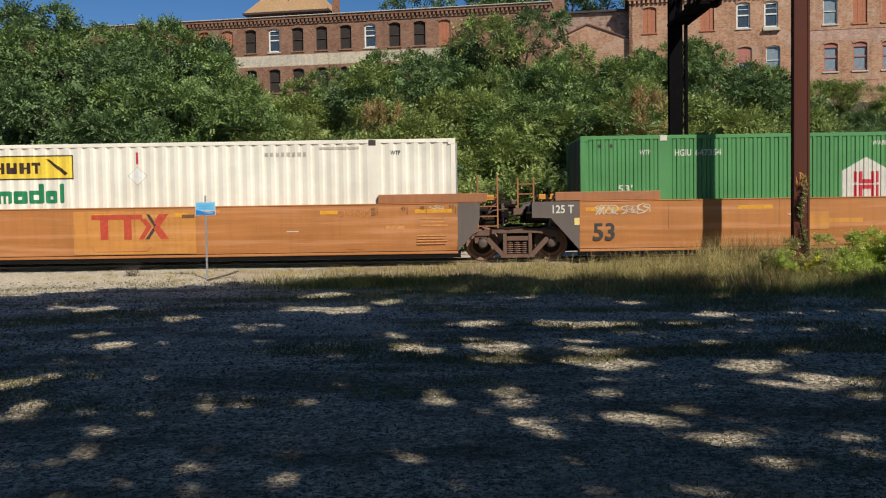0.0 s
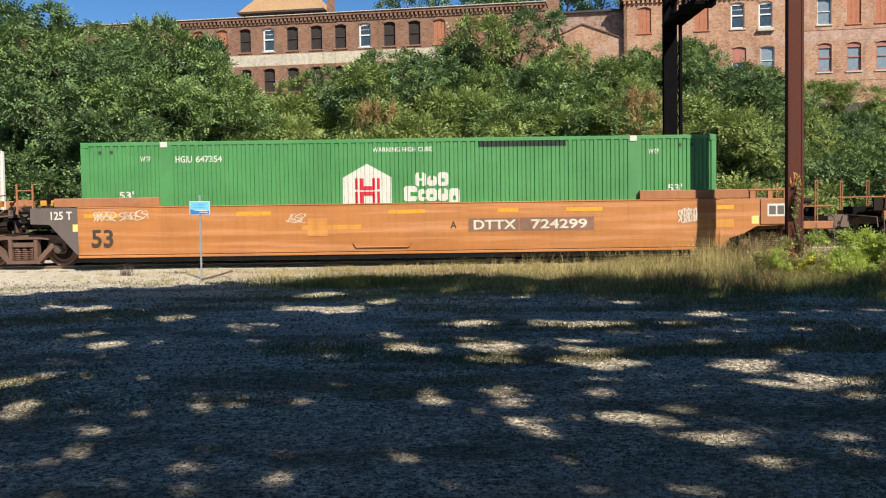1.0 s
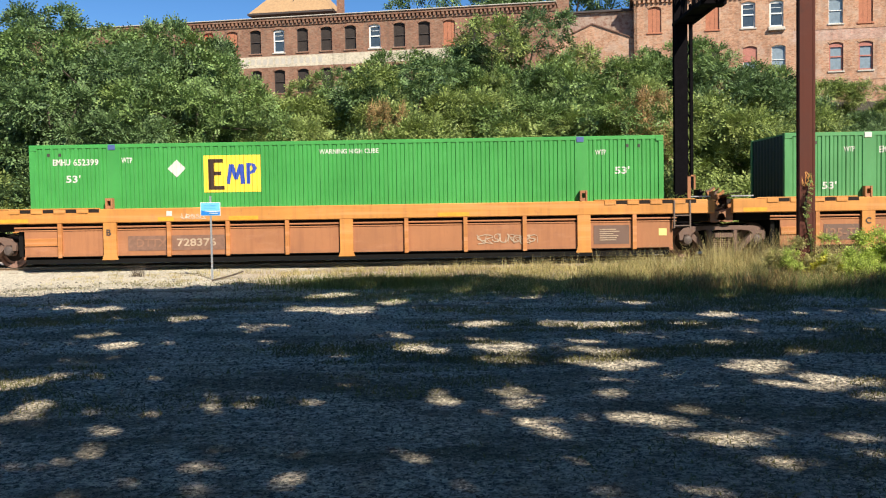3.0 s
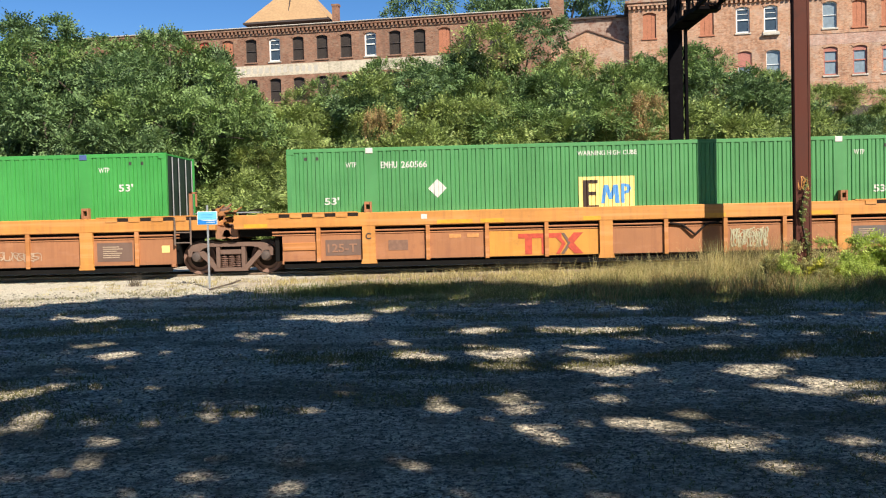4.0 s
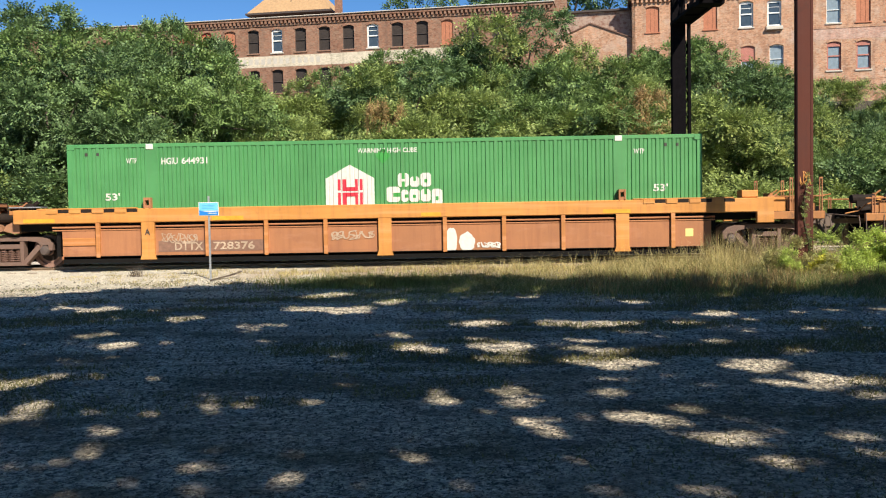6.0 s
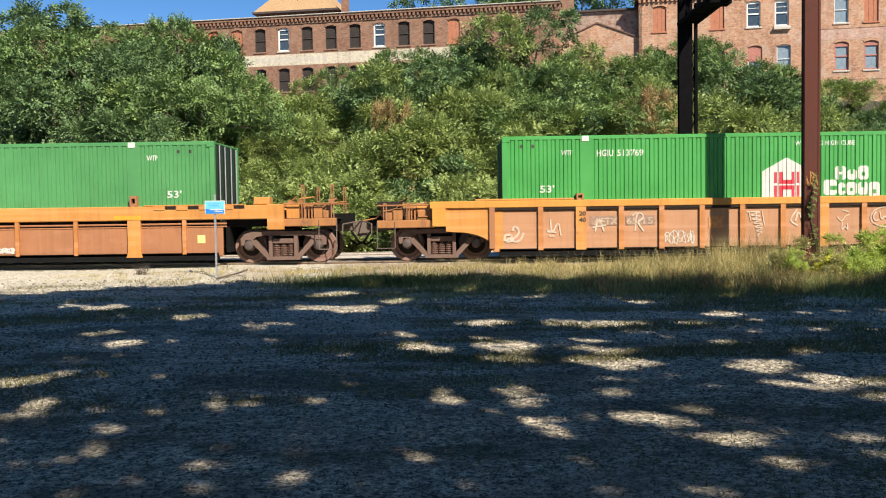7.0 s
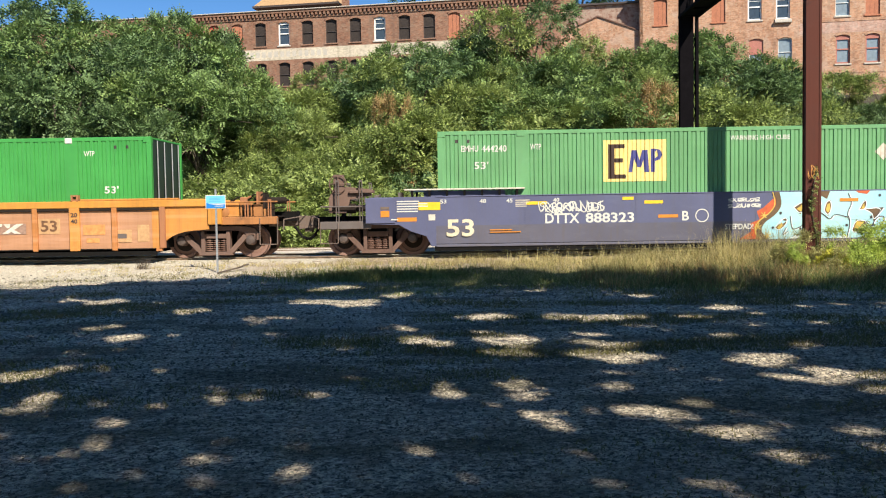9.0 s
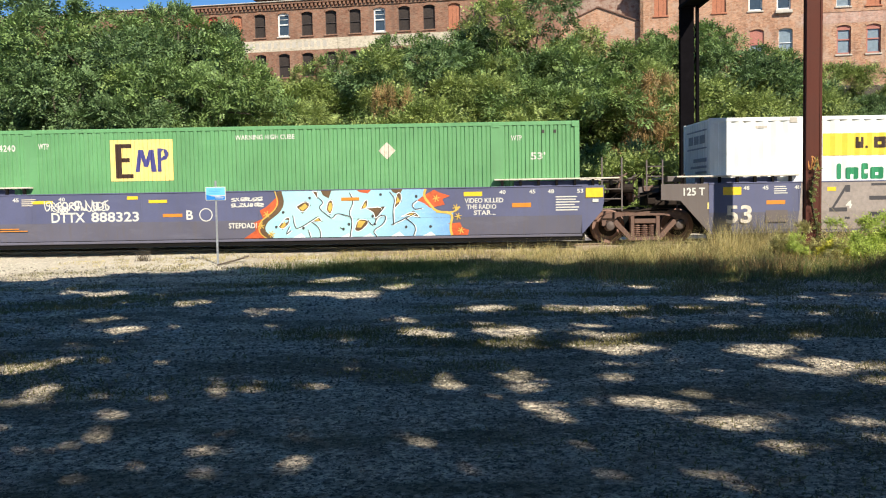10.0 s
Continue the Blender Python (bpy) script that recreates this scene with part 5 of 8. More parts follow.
def on_side(c, geo, material, name, label="", lift=0.006):
    """Paint laid on the pressed side: cut at the folds and pushed onto them."""
    bm = bmesh.new()
    vs = [bm.verts.new(p) for p in geo.v]
    for f in geo.f:
        try:
            bm.faces.new([vs[i] for i in f])
        except ValueError:
            pass
    x0, x1 = min(p[0] for p in geo.v), max(p[0] for p in geo.v)
    SX, SD = zip(*FOLDS[c["fold_pitch"]])
    for x in SX:
        if x0 < x < x1:
            bmesh.ops.bisect_plane(bm, geom=bm.verts[:] + bm.edges[:] + bm.faces[:], plane_co=(x, 0, 0), plane_no=(1, 0, 0), dist=1e-5)
    for p in bm.verts:
        p.co.y = -WIDE / 2 + 0.005 + float(np.interp(p.co.x, SX, SD)) - lift
    bmesh.ops.recalc_face_normals(bm, faces=bm.faces)
    me = bpy.data.meshes.new(name)
    bm.to_mesh(me)
    bm.free()
    me.materials.append(material)
    return part(name, me, material, c, label)


def marks(c, items):
    for text, x, z, h, w in items:
        on_side(c, letters(text, x, z, h, 0, w), WHITE, "lettering")


def bars(c, xs, z0, z1, material, name="text_bar", lift=0.009):
    for a, b in xs:
        on_side(c, rect(a, b, z0, z1), material, name, "", lift)


def word_blocks(c, items, ink, field, r=0.03, lift=0.006):
    """Rounded blocks in place of a worded logo, each with a notch or a slot in the field's colour."""
    for a, b, p, q, cut in items:
        w, h = b - a, q - p
        on_side(c, flat([(a + r, p), (b - r, p), (b, p + r), (b, q - r), (b - r, q), (a + r, q), (a, q - r), (a, p + r)]), ink, "logo_block", "rounded block", lift)
        for kind in cut:
            for u0, u1, z0, z1 in {"t": ((0.36, 0.64, 0.58, 1.0),), "b": ((0.36, 0.64, 0.0, 0.40),), "h": ((0.36, 0.64, 0.30, 0.55),), "r": ((0.5, 1.0, 0.34, 0.60),),
                                   "s": ((0.0, 0.33, 0.0, 0.72), (0.67, 1.0, 0.0, 0.72)), "m": ((0.22, 0.40, 0.0, 0.62), (0.60, 0.78, 0.0, 0.62)), "d": ((0.0, 0.62, 0.66, 1.0), (0.30, 0.62, 0.18, 0.44))}[kind]:
                on_side(c, rect(a + u0 * w, a + u1 * w, p + z0 * h, p + z1 * h), field, "logo_notch", "", lift + 0.004)


def house_logo(c, x=6.64):
    on_side(c, flat([(x, 1.1), (x + 1.24, 1.1), (x + 1.24, 1.92), (x + 0.62, 2.27), (x, 1.92)]), WHITE, "logo_panel", "white house-shaped panel")
    for a, b, p, q in ((0.31, 0.38, 1.62, 1.90), (0.43, 0.53, 1.62, 1.90), (0.75, 0.82, 1.62, 1.90), (0.87, 0.94, 1.62, 1.90), (0.43, 0.82, 1.60, 1.70),
                       (0.31, 0.38, 1.2, 1.56), (0.43, 0.53, 1.2, 1.56), (0.75, 0.82, 1.2, 1.56), (0.87, 0.94, 1.2, 1.56), (0.43, 0.82, 1.46, 1.56)):
        on_side(c, rect(x + a, x + b, p, q), LOGORED, "logo_bar", "", 0.010 if b - a < 0.2 else 0.014)
    d = x - 6.64
    word_blocks(c, [(a + d, b + d, p + 0.08, q + 0.08, cut) for a, b, p, q, cut in (
        (8.48, 8.76, 1.60, 1.95, "tb"), (8.79, 9.03, 1.60, 1.86, "t"), (9.06, 9.33, 1.60, 1.95, "h"), (8.19, 8.53, 1.22, 1.61, "r"),
        (8.56, 8.74, 1.22, 1.53, "r"), (8.76, 9.03, 1.22, 1.54, "h"), (9.06, 9.31, 1.22, 1.54, "t"), (9.34, 9.61, 1.12, 1.54, "h"))], WHITE, GREENS[1], 0.05)


def panel_logo(c, x0, x1, z0, z1, ground_mat, ink, dark=INKBROWN):
    on_side(c, rect(x0, x1, z0, z1), ground_mat, "logo_panel", "yellow logo panel")
    w, h = x1 - x0, z1 - z0
    for a, b, p, q, m in ((0.08, 0.18, 0.07, 0.90, dark), (0.18, 0.34, 0.80, 0.90, dark), (0.18, 0.31, 0.46, 0.56, dark), (0.18, 0.36, 0.07, 0.17, dark),
                          (0.755, 0.815, 0.22, 0.78, ink)):
        on_side(c, rect(x0 + a * w, x0 + b * w, z0 + p * h, z0 + q * h), m, "logo_bar", "", 0.010)
    for k, pts in enumerate((((0.40, 0.22), (0.46, 0.22), (0.51, 0.75), (0.45, 0.75)), ((0.45, 0.75), (0.53, 0.75), (0.60, 0.34), (0.54, 0.34)), ((0.54, 0.34), (0.60, 0.34), (0.69, 0.75), (0.62, 0.75)),
                             ((0.65, 0.22), (0.73, 0.22), (0.70, 0.75), (0.63, 0.75)), ((0.815, 0.78), (0.90, 0.75), (0.935, 0.64), (0.90, 0.52), (0.815, 0.48), (0.815, 0.55), (0.865, 0.60), (0.865, 0.67), (0.815, 0.71)))):
        on_side(c, flat([(x0 + a * w, z0 + b * h) for a, b in pts]), ink, "logo_bar", "", 0.011 + 0.0015 * (k % 2))


def diamond(c, x, z, r, mat=WHITE):
    on_side(c, flat([(x - r, z), (x, z - r), (x + r, z), (x, z + r)]), mat, "placard", "white diamond placard")


def common_marks(c, number, high=False, owner="HGIU"):
    if high:
        marks(c, [("53'", 0.92, 1.93, 0.19, 0.37), (number, 1.12, 2.36, 0.17, 0.64)])
        marks(c, [(owner, 0.60, 2.37, 0.16, 0.44)])
        marks(c, [("WTP", 2.35, 2.40, 0.15, 0.28)])
    else:
        marks(c, [("53'", 0.95, 1.46, 0.19, 0.37), (number, 2.92, 2.36, 0.17, 0.66), ("WTP", 1.50, 2.40, 0.13, 0.28)])
        marks(c, [(owner, 2.40, 2.36, 0.17, 0.42)])
    marks(c, [("53'", 14.92, 1.93 if high else 1.46, 0.19, 0.37), ("WTP", 14.42, 2.42, 0.13, 0.28), ("WARNING HIGH CUBE", 7.40, 2.56, 0.12, 1.52)])
    for x in (0.45, 0.75, 15.2, 15.5):
        on_side(c, rect(x, x + 0.07, 2.60, 2.68), CHARCOAL, "vent")


# ---- bogies ----
def wheel_mesh():
    # tread, flange, plate and hub of a pressed wheel, revolved round y
    me = Geo().lathe([(0.05, -0.07), (0.11, -0.07), (0.12, -0.02), (0.25, -0.012), (0.33, -0.005), (0.345, -0.06), (0.42, -0.065), (0.425, 0.055), (0.455, 0.065), (0.45, 0.09),
                        (0.35, 0.09), (0.335, 0.045), (0.12, 0.04), (0.11, 0.08), (0.05, 0.08)], 28).mesh("wheel", WHEELM)
    me.materials.append(DARKBROWN)      # dark ring: shadow of bearing and frame, painted on the plate
    for p in me.polygons:
        r = [math.hypot(me.vertices[i].co.x, me.vertices[i].co.z) for i in p.vertices]
        p.material_index = 1 if min(r) > 0.105 and max(r) < 0.27 else 0
    return me


DARKCAST = painted("grimy_dark_cast_steel", (0.150, 0.084, 0.060), 0.3, 0.7, (0.06, 0.035, 0.025), 0.3)
WHEELM = painted("wheel_rust", (0.235, 0.130, 0.095), 0.25, 0.6, (0.12, 0.06, 0.04), 0.25)
BOGIE_MESH = {}


def bogie_mesh(key, make, material):
    k = (key, material.name)
    if k not in BOGIE_MESH:
        BOGIE_MESH[k] = make().mesh(key, material)
    return BOGIE_MESH[k]


def side_frame():
    """Cast truss frame: bowed top bar over the axle boxes, slim diagonals, window legs and spring seat."""
    g = Geo()
    y0, y1 = -0.12, 0.10
    g.prism([(-0.52, 0.71), (0.52, 0.71), (0.50, 0.82), (-0.50, 0.82)], y0, y1)
    for s in (-1, 1):
        g.prism([(s * 0.50, 0.82), (s * 0.50, 0.71), (s * 0.70, 0.68), (s * 0.79, 0.60), (s * 0.80, 0.47), (s * 0.84, 0.47), (s * 0.84, 0.60), (s * 0.98, 0.60), (s * 1.02, 0.46), (s * 1.09, 0.46), (s * 1.11, 0.64), (s * 1.00, 0.76), (s * 0.80, 0.81)], y0 + 0.01, y1 - 0.01)
        g.prism([(s * 0.28, 0.10), (s * 0.41, 0.10), (s * 0.80, 0.51), (s * 0.78, 0.59), (s * 0.72, 0.61), (s * 0.36, 0.215), (s * 0.28, 0.19)], y0 - 0.02, y1)
        g.prism([(s * 0.28, 0.14), (s * 0.37, 0.20), (s * 0.37, 0.70), (s * 0.28, 0.70)], y0 - 0.03, y1 - 0.02)
    g.prism([(-0.44, 0.08), (0.44, 0.08), (0.40, 0.17), (-0.40, 0.17)], y0 - 0.025, y1)
    g.prism([(-0.28, 0.58), (0.28, 0.58), (0.28, 0.63), (-0.28, 0.63)], y0 - 0.01, y1 - 0.04)
    return g


def springs():
    g = Geo()
    for x in (-0.19, 0.0, 0.19):
        for k in range(6):
            g.lathe([(0.085, 0.19 + 0.05 * k), (0.098, 0.20 + 0.05 * k), (0.085, 0.215 + 0.05 * k)], 10, "z", (x, 0, 0))
        g.rod((x, 0, 0.18), (x, 0, 0.5), 0.03, 6)
    return g


def bogie(s, label, cast):
    b = rolling(thing("bogie", (0, 0, 0), label, "bogie", "bogies of the train"), s)
    for sg in (-1, 1):
        f = part("side_frame", bogie_mesh("side_frame", side_frame, cast), cast, b, "cast steel side frame")
        f.location = (0, sg * 1.0, 0)
        part("spring_pack", bogie_mesh("spring_pack", springs, WHEELM), WHEELM, f, "coil springs")
        part("wear_plate", bogie_mesh("wear_plate", lambda: Geo().block(-0.27, 0.27, -0.13, 0.13, 0.50, 0.60, 0.02), cast), cast, f)
        part("brake_rod", bogie_mesh("brake_rod", lambda: Geo().path([(-0.7, -0.14, 0.86), (-0.2, -0.15, 0.84), (0.3, -0.14, 0.88)], 0.018, 5), DARKBROWN), DARKBROWN, f)
        for q in (-0.89, 0.89):
            part("bearing_cap", bogie_mesh("bearing_cap", lambda: Geo().lathe([(0.13, 0.05), (0.13, -0.10), (0.10, -0.15), (0.04, -0.16)], 14), STEELB), STEELB, f, "greasy bearing cap").location = (q, 0, 0.46)
    part("bolster", bogie_mesh("bolster", lambda: Geo().block(-0.2, 0.2, -1.0, 1.0, 0.52, 0.78, 0.03).lathe([(0.3, 0.78), (0.3, 0.86), (0.2, 0.92)], 16, "z"), DARK), DARK, b)
    # upright black sheets stand in for the shade behind wheels and frame
    part("transom", bogie_mesh("transom", lambda: Geo().box(-1.25, 1.25, -0.52, -0.46, 0.16, 0.84).box(-1.25, 1.25, 0.46, 0.52, 0.16, 0.84), DARK), DARK, b, "black sheet for the shade behind the wheels")
    part("brake_beam", bogie_mesh("brake_beam", lambda: Geo().box(-0.46, -0.36, -0.8, 0.8, 0.32, 0.42).box(0.36, 0.46, -0.8, 0.8, 0.32, 0.42), DARK), DARK, b)
    for q in (-0.89, 0.89):
        ws = part("wheelset", bogie_mesh("axle", lambda: Geo().rod((0, -0.98, 0), (0, 0.98, 0), 0.075, 12), STEELB), STEELB, b)
        ws.location = (q, 0, 0.425)
        WHEELS.append((ws, q))
        for sg in (-1, 1):
            w = part("wheel", BOGIE_MESH["wheel"] if "wheel" in BOGIE_MESH else BOGIE_MESH.setdefault("wheel", wheel_mesh()), WHEELM, ws, "rust-brown steel wheel")
            w.location = (0, sg * 0.755, 0)
            w.rotation_euler = (0, 0, 0 if sg < 0 else math.pi)
    return b


JOINTBROWN = painted("rusted_orange_casting", (0.30, 0.145, 0.075), 0.3, 0.7, (0.13, 0.07, 0.045), 0.4)
GRIMY = painted("grimy_brown_steel", (0.16, 0.115, 0.09), 0.3, 0.75, (0.07, 0.045, 0.03), 0.5)
# oily parts, kept extra dark to stand for shade among the running gear
DARKBROWN = plain("oily_shaded_brown", (0.024, 0.016, 0.012), 0.8, 0, 0.3, 12.0, 0.2)
STEELB = plain("greasy_steel", (0.14, 0.105, 0.09), 0.5, 0.3, 0.3)


# ---- well cars ----
HALF = 1.46            # half width over the side plates
BOT, TOPZ = 0.22, 1.50


def both(make):
    g, h = Geo(), Geo()
    make(g, -1)
    make(h, 1)
    return [g, h]


def slab(g, sg, pts, thick=0.05, inset=0.0):
    y = sg * (HALF - inset)
    g.prism(pts, min(y, y - sg * thick), max(y, y - sg * thick))


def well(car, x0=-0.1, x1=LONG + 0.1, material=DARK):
    # beams and sills whose near-black colour includes the shade in the well
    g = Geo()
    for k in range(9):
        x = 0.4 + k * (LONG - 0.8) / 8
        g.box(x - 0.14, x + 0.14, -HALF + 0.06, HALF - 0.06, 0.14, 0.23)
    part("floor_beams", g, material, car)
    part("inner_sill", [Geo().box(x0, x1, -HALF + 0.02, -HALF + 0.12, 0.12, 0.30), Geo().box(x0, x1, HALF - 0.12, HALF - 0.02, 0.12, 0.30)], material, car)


def side_text(car, text, x, z, h, w, mat=WHITE, y=0.0):
    part("lettering", letters(text, x, z, h, -HALF - 0.006 + y, w), mat, car)


def patch(car, x0, x1, z0, z1, mat, name="marking", y=0.0, label=""):
    part(name, rect(x0, x1, z0, z1, -HALF - 0.004 + y), mat, car, label)


def small_print(car, x0, x1, z0, z1, lines, mat, y=0.0, seed=1):
    r = random.Random(seed)
    h = (z1 - z0) / lines
    for k in range(lines):
        patch(car, x0, x1 - r.uniform(0, 0.35) * (x1 - x0), z0 + k * h + 0.3 * h, z0 + k * h + 0.75 * h, mat, "text_bar", y - 0.003)


def ladder(car, x0, x1, z0, z1, mat, rungs, y=-1.38):
    a, b = [part("ladder_rail", Geo().box(x - 0.018, x + 0.018, y - 0.02, y + 0.02, z0, z1), mat, car) for x in (x0, x1)]
    for z in rungs:
        part("rung", Geo().rod((x0, y, z), (x1, y, z), 0.016, 6), mat, a)


def coupler(car, x, sgn, mat=GRIMY):
    """Drawbar, knuckle, uncoupling rod and hoses at the end that looks towards sgn."""
    g = Geo().block(min(x - sgn * 1.2, x), max(x - sgn * 1.2, x), -0.10 - 0.008 * sgn, 0.10, 0.78, 1.0, 0.03)
    g.prism([(x - sgn * 0.25, 0.70), (x + sgn * 0.12, 0.74), (x + sgn * 0.16, 1.04), (x - sgn * 0.25, 1.06)], -0.17 - 0.012 * sgn, 0.17 + 0.012 * sgn)
    g.prism([(x - sgn * 0.10, 0.62), (x + sgn * 0.04, 0.64), (x + sgn * 0.05, 0.76), (x - sgn * 0.12, 0.76)], -0.10 - 0.012 * sgn, 0.10)
    part("coupler", g, mat, car, "rusty knuckle coupler")
    h = Geo()
    for y in (-0.35, -0.25):
        h.path([(x - sgn * 0.35, y, 0.78), (x - sgn * 0.15, y, 0.5), (x + sgn * 0.05, y * 0.7, 0.42), (x + sgn * 0.22, y * 0.5, 0.55)], 0.028, 6)
    part("brake_hose", h, DARK, car)
    part("uncoupling_rod", Geo().path([(x - sgn * 0.1, -0.2, 1.05), (x - sgn * 0.45, -1.3, 0.98), (x - sgn * 0.45, -1.36, 0.72)], 0.016, 5), mat, car)


def end_platform(car, x0, x1, sgn, mat, deck_z=0.86, posts=((0.25, 1.95), (0.85, 1.95))):
    """Deck over the end bogie with grab posts, from x0 (at the well) to x1 (at the coupler)."""
    a, b = min(x0, x1), max(x0, x1)
    part("end_sill", [Geo().block(a, b, -1.36, -1.24, deck_z - 0.16, deck_z + 0.04, 0.015), Geo().block(a, b, 1.24, 1.36, deck_z - 0.16, deck_z + 0.04, 0.015)], mat, car)
    part("centre_sill", Geo().box(a - 0.3, b + 0.3, -0.3, 0.3, deck_z - 0.1, deck_z + 0.16), DARK, car)
    part("deck", Geo().box(a, b, -1.3, 1.3, deck_z + 0.02, deck_z + 0.05), DARKBROWN, car)
    for q, top in posts:
        for y in (-1.32, 1.32):
            p = part("grab_post", Geo().box(-0.042, -0.022, -0.02, 0.02, deck_z, top).box(0.022, 0.042, -0.02, 0.02, deck_z, top).box(-0.022, 0.022, -0.015, 0.015, top - 0.04, top), RUSTY if mat is ENDORANGE else mat, car)
            p.location = (x0 + sgn * q, y, 0)
    part("hand_rail", [Geo().rod((a, -1.32, deck_z + 0.42), (b, -1.32, deck_z + 0.42), 0.018, 6), Geo().rod((a, 1.32, deck_z + 0.42), (b, 1.32, deck_z + 0.42), 0.018, 6)], mat, car)
    if mat is ENDORANGE:
        # boxed brake gear: plates, a barred opening, a dark sheet as shade behind
        way = (x1 - x0)
        lo, hi = deck_z + 0.04, deck_z + 0.40
        for f0, f1, drop in ((0.04, 0.30, 0.0), (0.56, 0.72, 0.05), (0.74, 0.86, 0.16)):
            u, v = sorted((x0 + way * f0, x0 + way * f1))
            part("end_panel", Geo().block(u, v, -1.22, -1.16, lo, hi - drop, 0.012), ENDORANGE if drop else ORANGE2, car, "dented orange end panel")
        for f in (0.34, 0.40, 0.46, 0.52):
            u = x0 + way * f
            part("grille_bar", Geo().box(u - 0.018, u + 0.018, -1.21, -1.17, lo, hi), ENDORANGE, car)
        u, v = sorted((x0 + way * 0.31, x0 + way * 0.55))
        part("grille_rail", Geo().box(u, v, -1.215, -1.165, hi - 0.05, hi + 0.01), ENDORANGE, car)
        part("end_backing", Geo().box(a + 0.05, b - 0.2, -0.72, -0.66, deck_z, hi - 0.03), DARKBROWN, car)
    e = x1
    part("end_step", Geo().path([(e, -1.36, deck_z), (e, -1.4, 0.35), (e - sgn * 0.45, -1.4, 0.35), (e - sgn * 0.45, -1.36, deck_z)], 0.013, 5), GRIMY, car)


def clutter(car, x0, x1, z0, z1, mats, seed, n=9):
    """Brake gear and pipework: valves, rods, small tanks and brackets on an end."""
    r = random.Random(seed)
    for k in range(n):
        x, z = r.uniform(x0, x1), r.uniform(z0, z1)
        y = r.uniform(-1.15, -0.2)
        m = r.choice(mats)
        w = r.uniform(0.05, 0.13)
        kind = k % 5
        if kind == 0:
            part("brake_valve", Geo().block(x - w, x + w, y - w, y + w, z - w * 0.8, z + w * 0.8, 0.02).rod((x, y, z), (x + w * 2, y, z + w), 0.03, 6), m, car)
        elif kind == 1 and z < 1.5:
            part("air_tank", Geo().rod((x - 0.3, y, z), (x + 0.3, y, z), w + 0.02, 12).rod((x + 0.3, y, z), (x + 0.38, y, z), 0.03, 6), DARKBROWN, car)
        elif kind == 2:
            part("pipe", Geo().path([(x - 0.45, y, z - 0.14), (x - 0.12, y, z - 0.08), (x + 0.08, y - 0.1, z + 0.10), (x + 0.45, y - 0.1, z + 0.14)], 0.018, 6), m, car)
        elif kind == 3:
            part("bracket", Geo().box(x - 0.025, x + 0.025, y - 0.3, y + 0.3, z - w * 1.4, z + w * 1.4).box(x - w, x + w, y - 0.03, y + 0.03, z - 0.03, z + 0.03), m, car)
        else:
            part("lever", Geo().path([(x, y - 0.1, z - 0.25), (x + 0.05, y - 0.1, z), (x + 0.22, y - 0.1, z + 0.12)], 0.022, 6).lathe([(0.05, -0.03), (0.05, 0.03)], 10, "y", (x + 0.05, y - 0.1, z)), m, car)


def guides(car, mat, xs, z=TOPZ, h=0.27):
    """Lock brackets that hold the container, on the top chord."""
    for x in xs:
        part("lock_bracket", Geo().box(x - 0.09, x - 0.05, -HALF, -HALF + 0.16, z, z + h).box(x + 0.05, x + 0.09, -HALF, -HALF + 0.16, z, z + h)
             .box(x - 0.05, x + 0.05, -HALF + 0.02, -HALF + 0.14, z + h * 0.75, z + h).box(x - 0.05, x + 0.05, -HALF + 0.02, -HALF + 0.1, z, z + h * 0.3), mat, car)


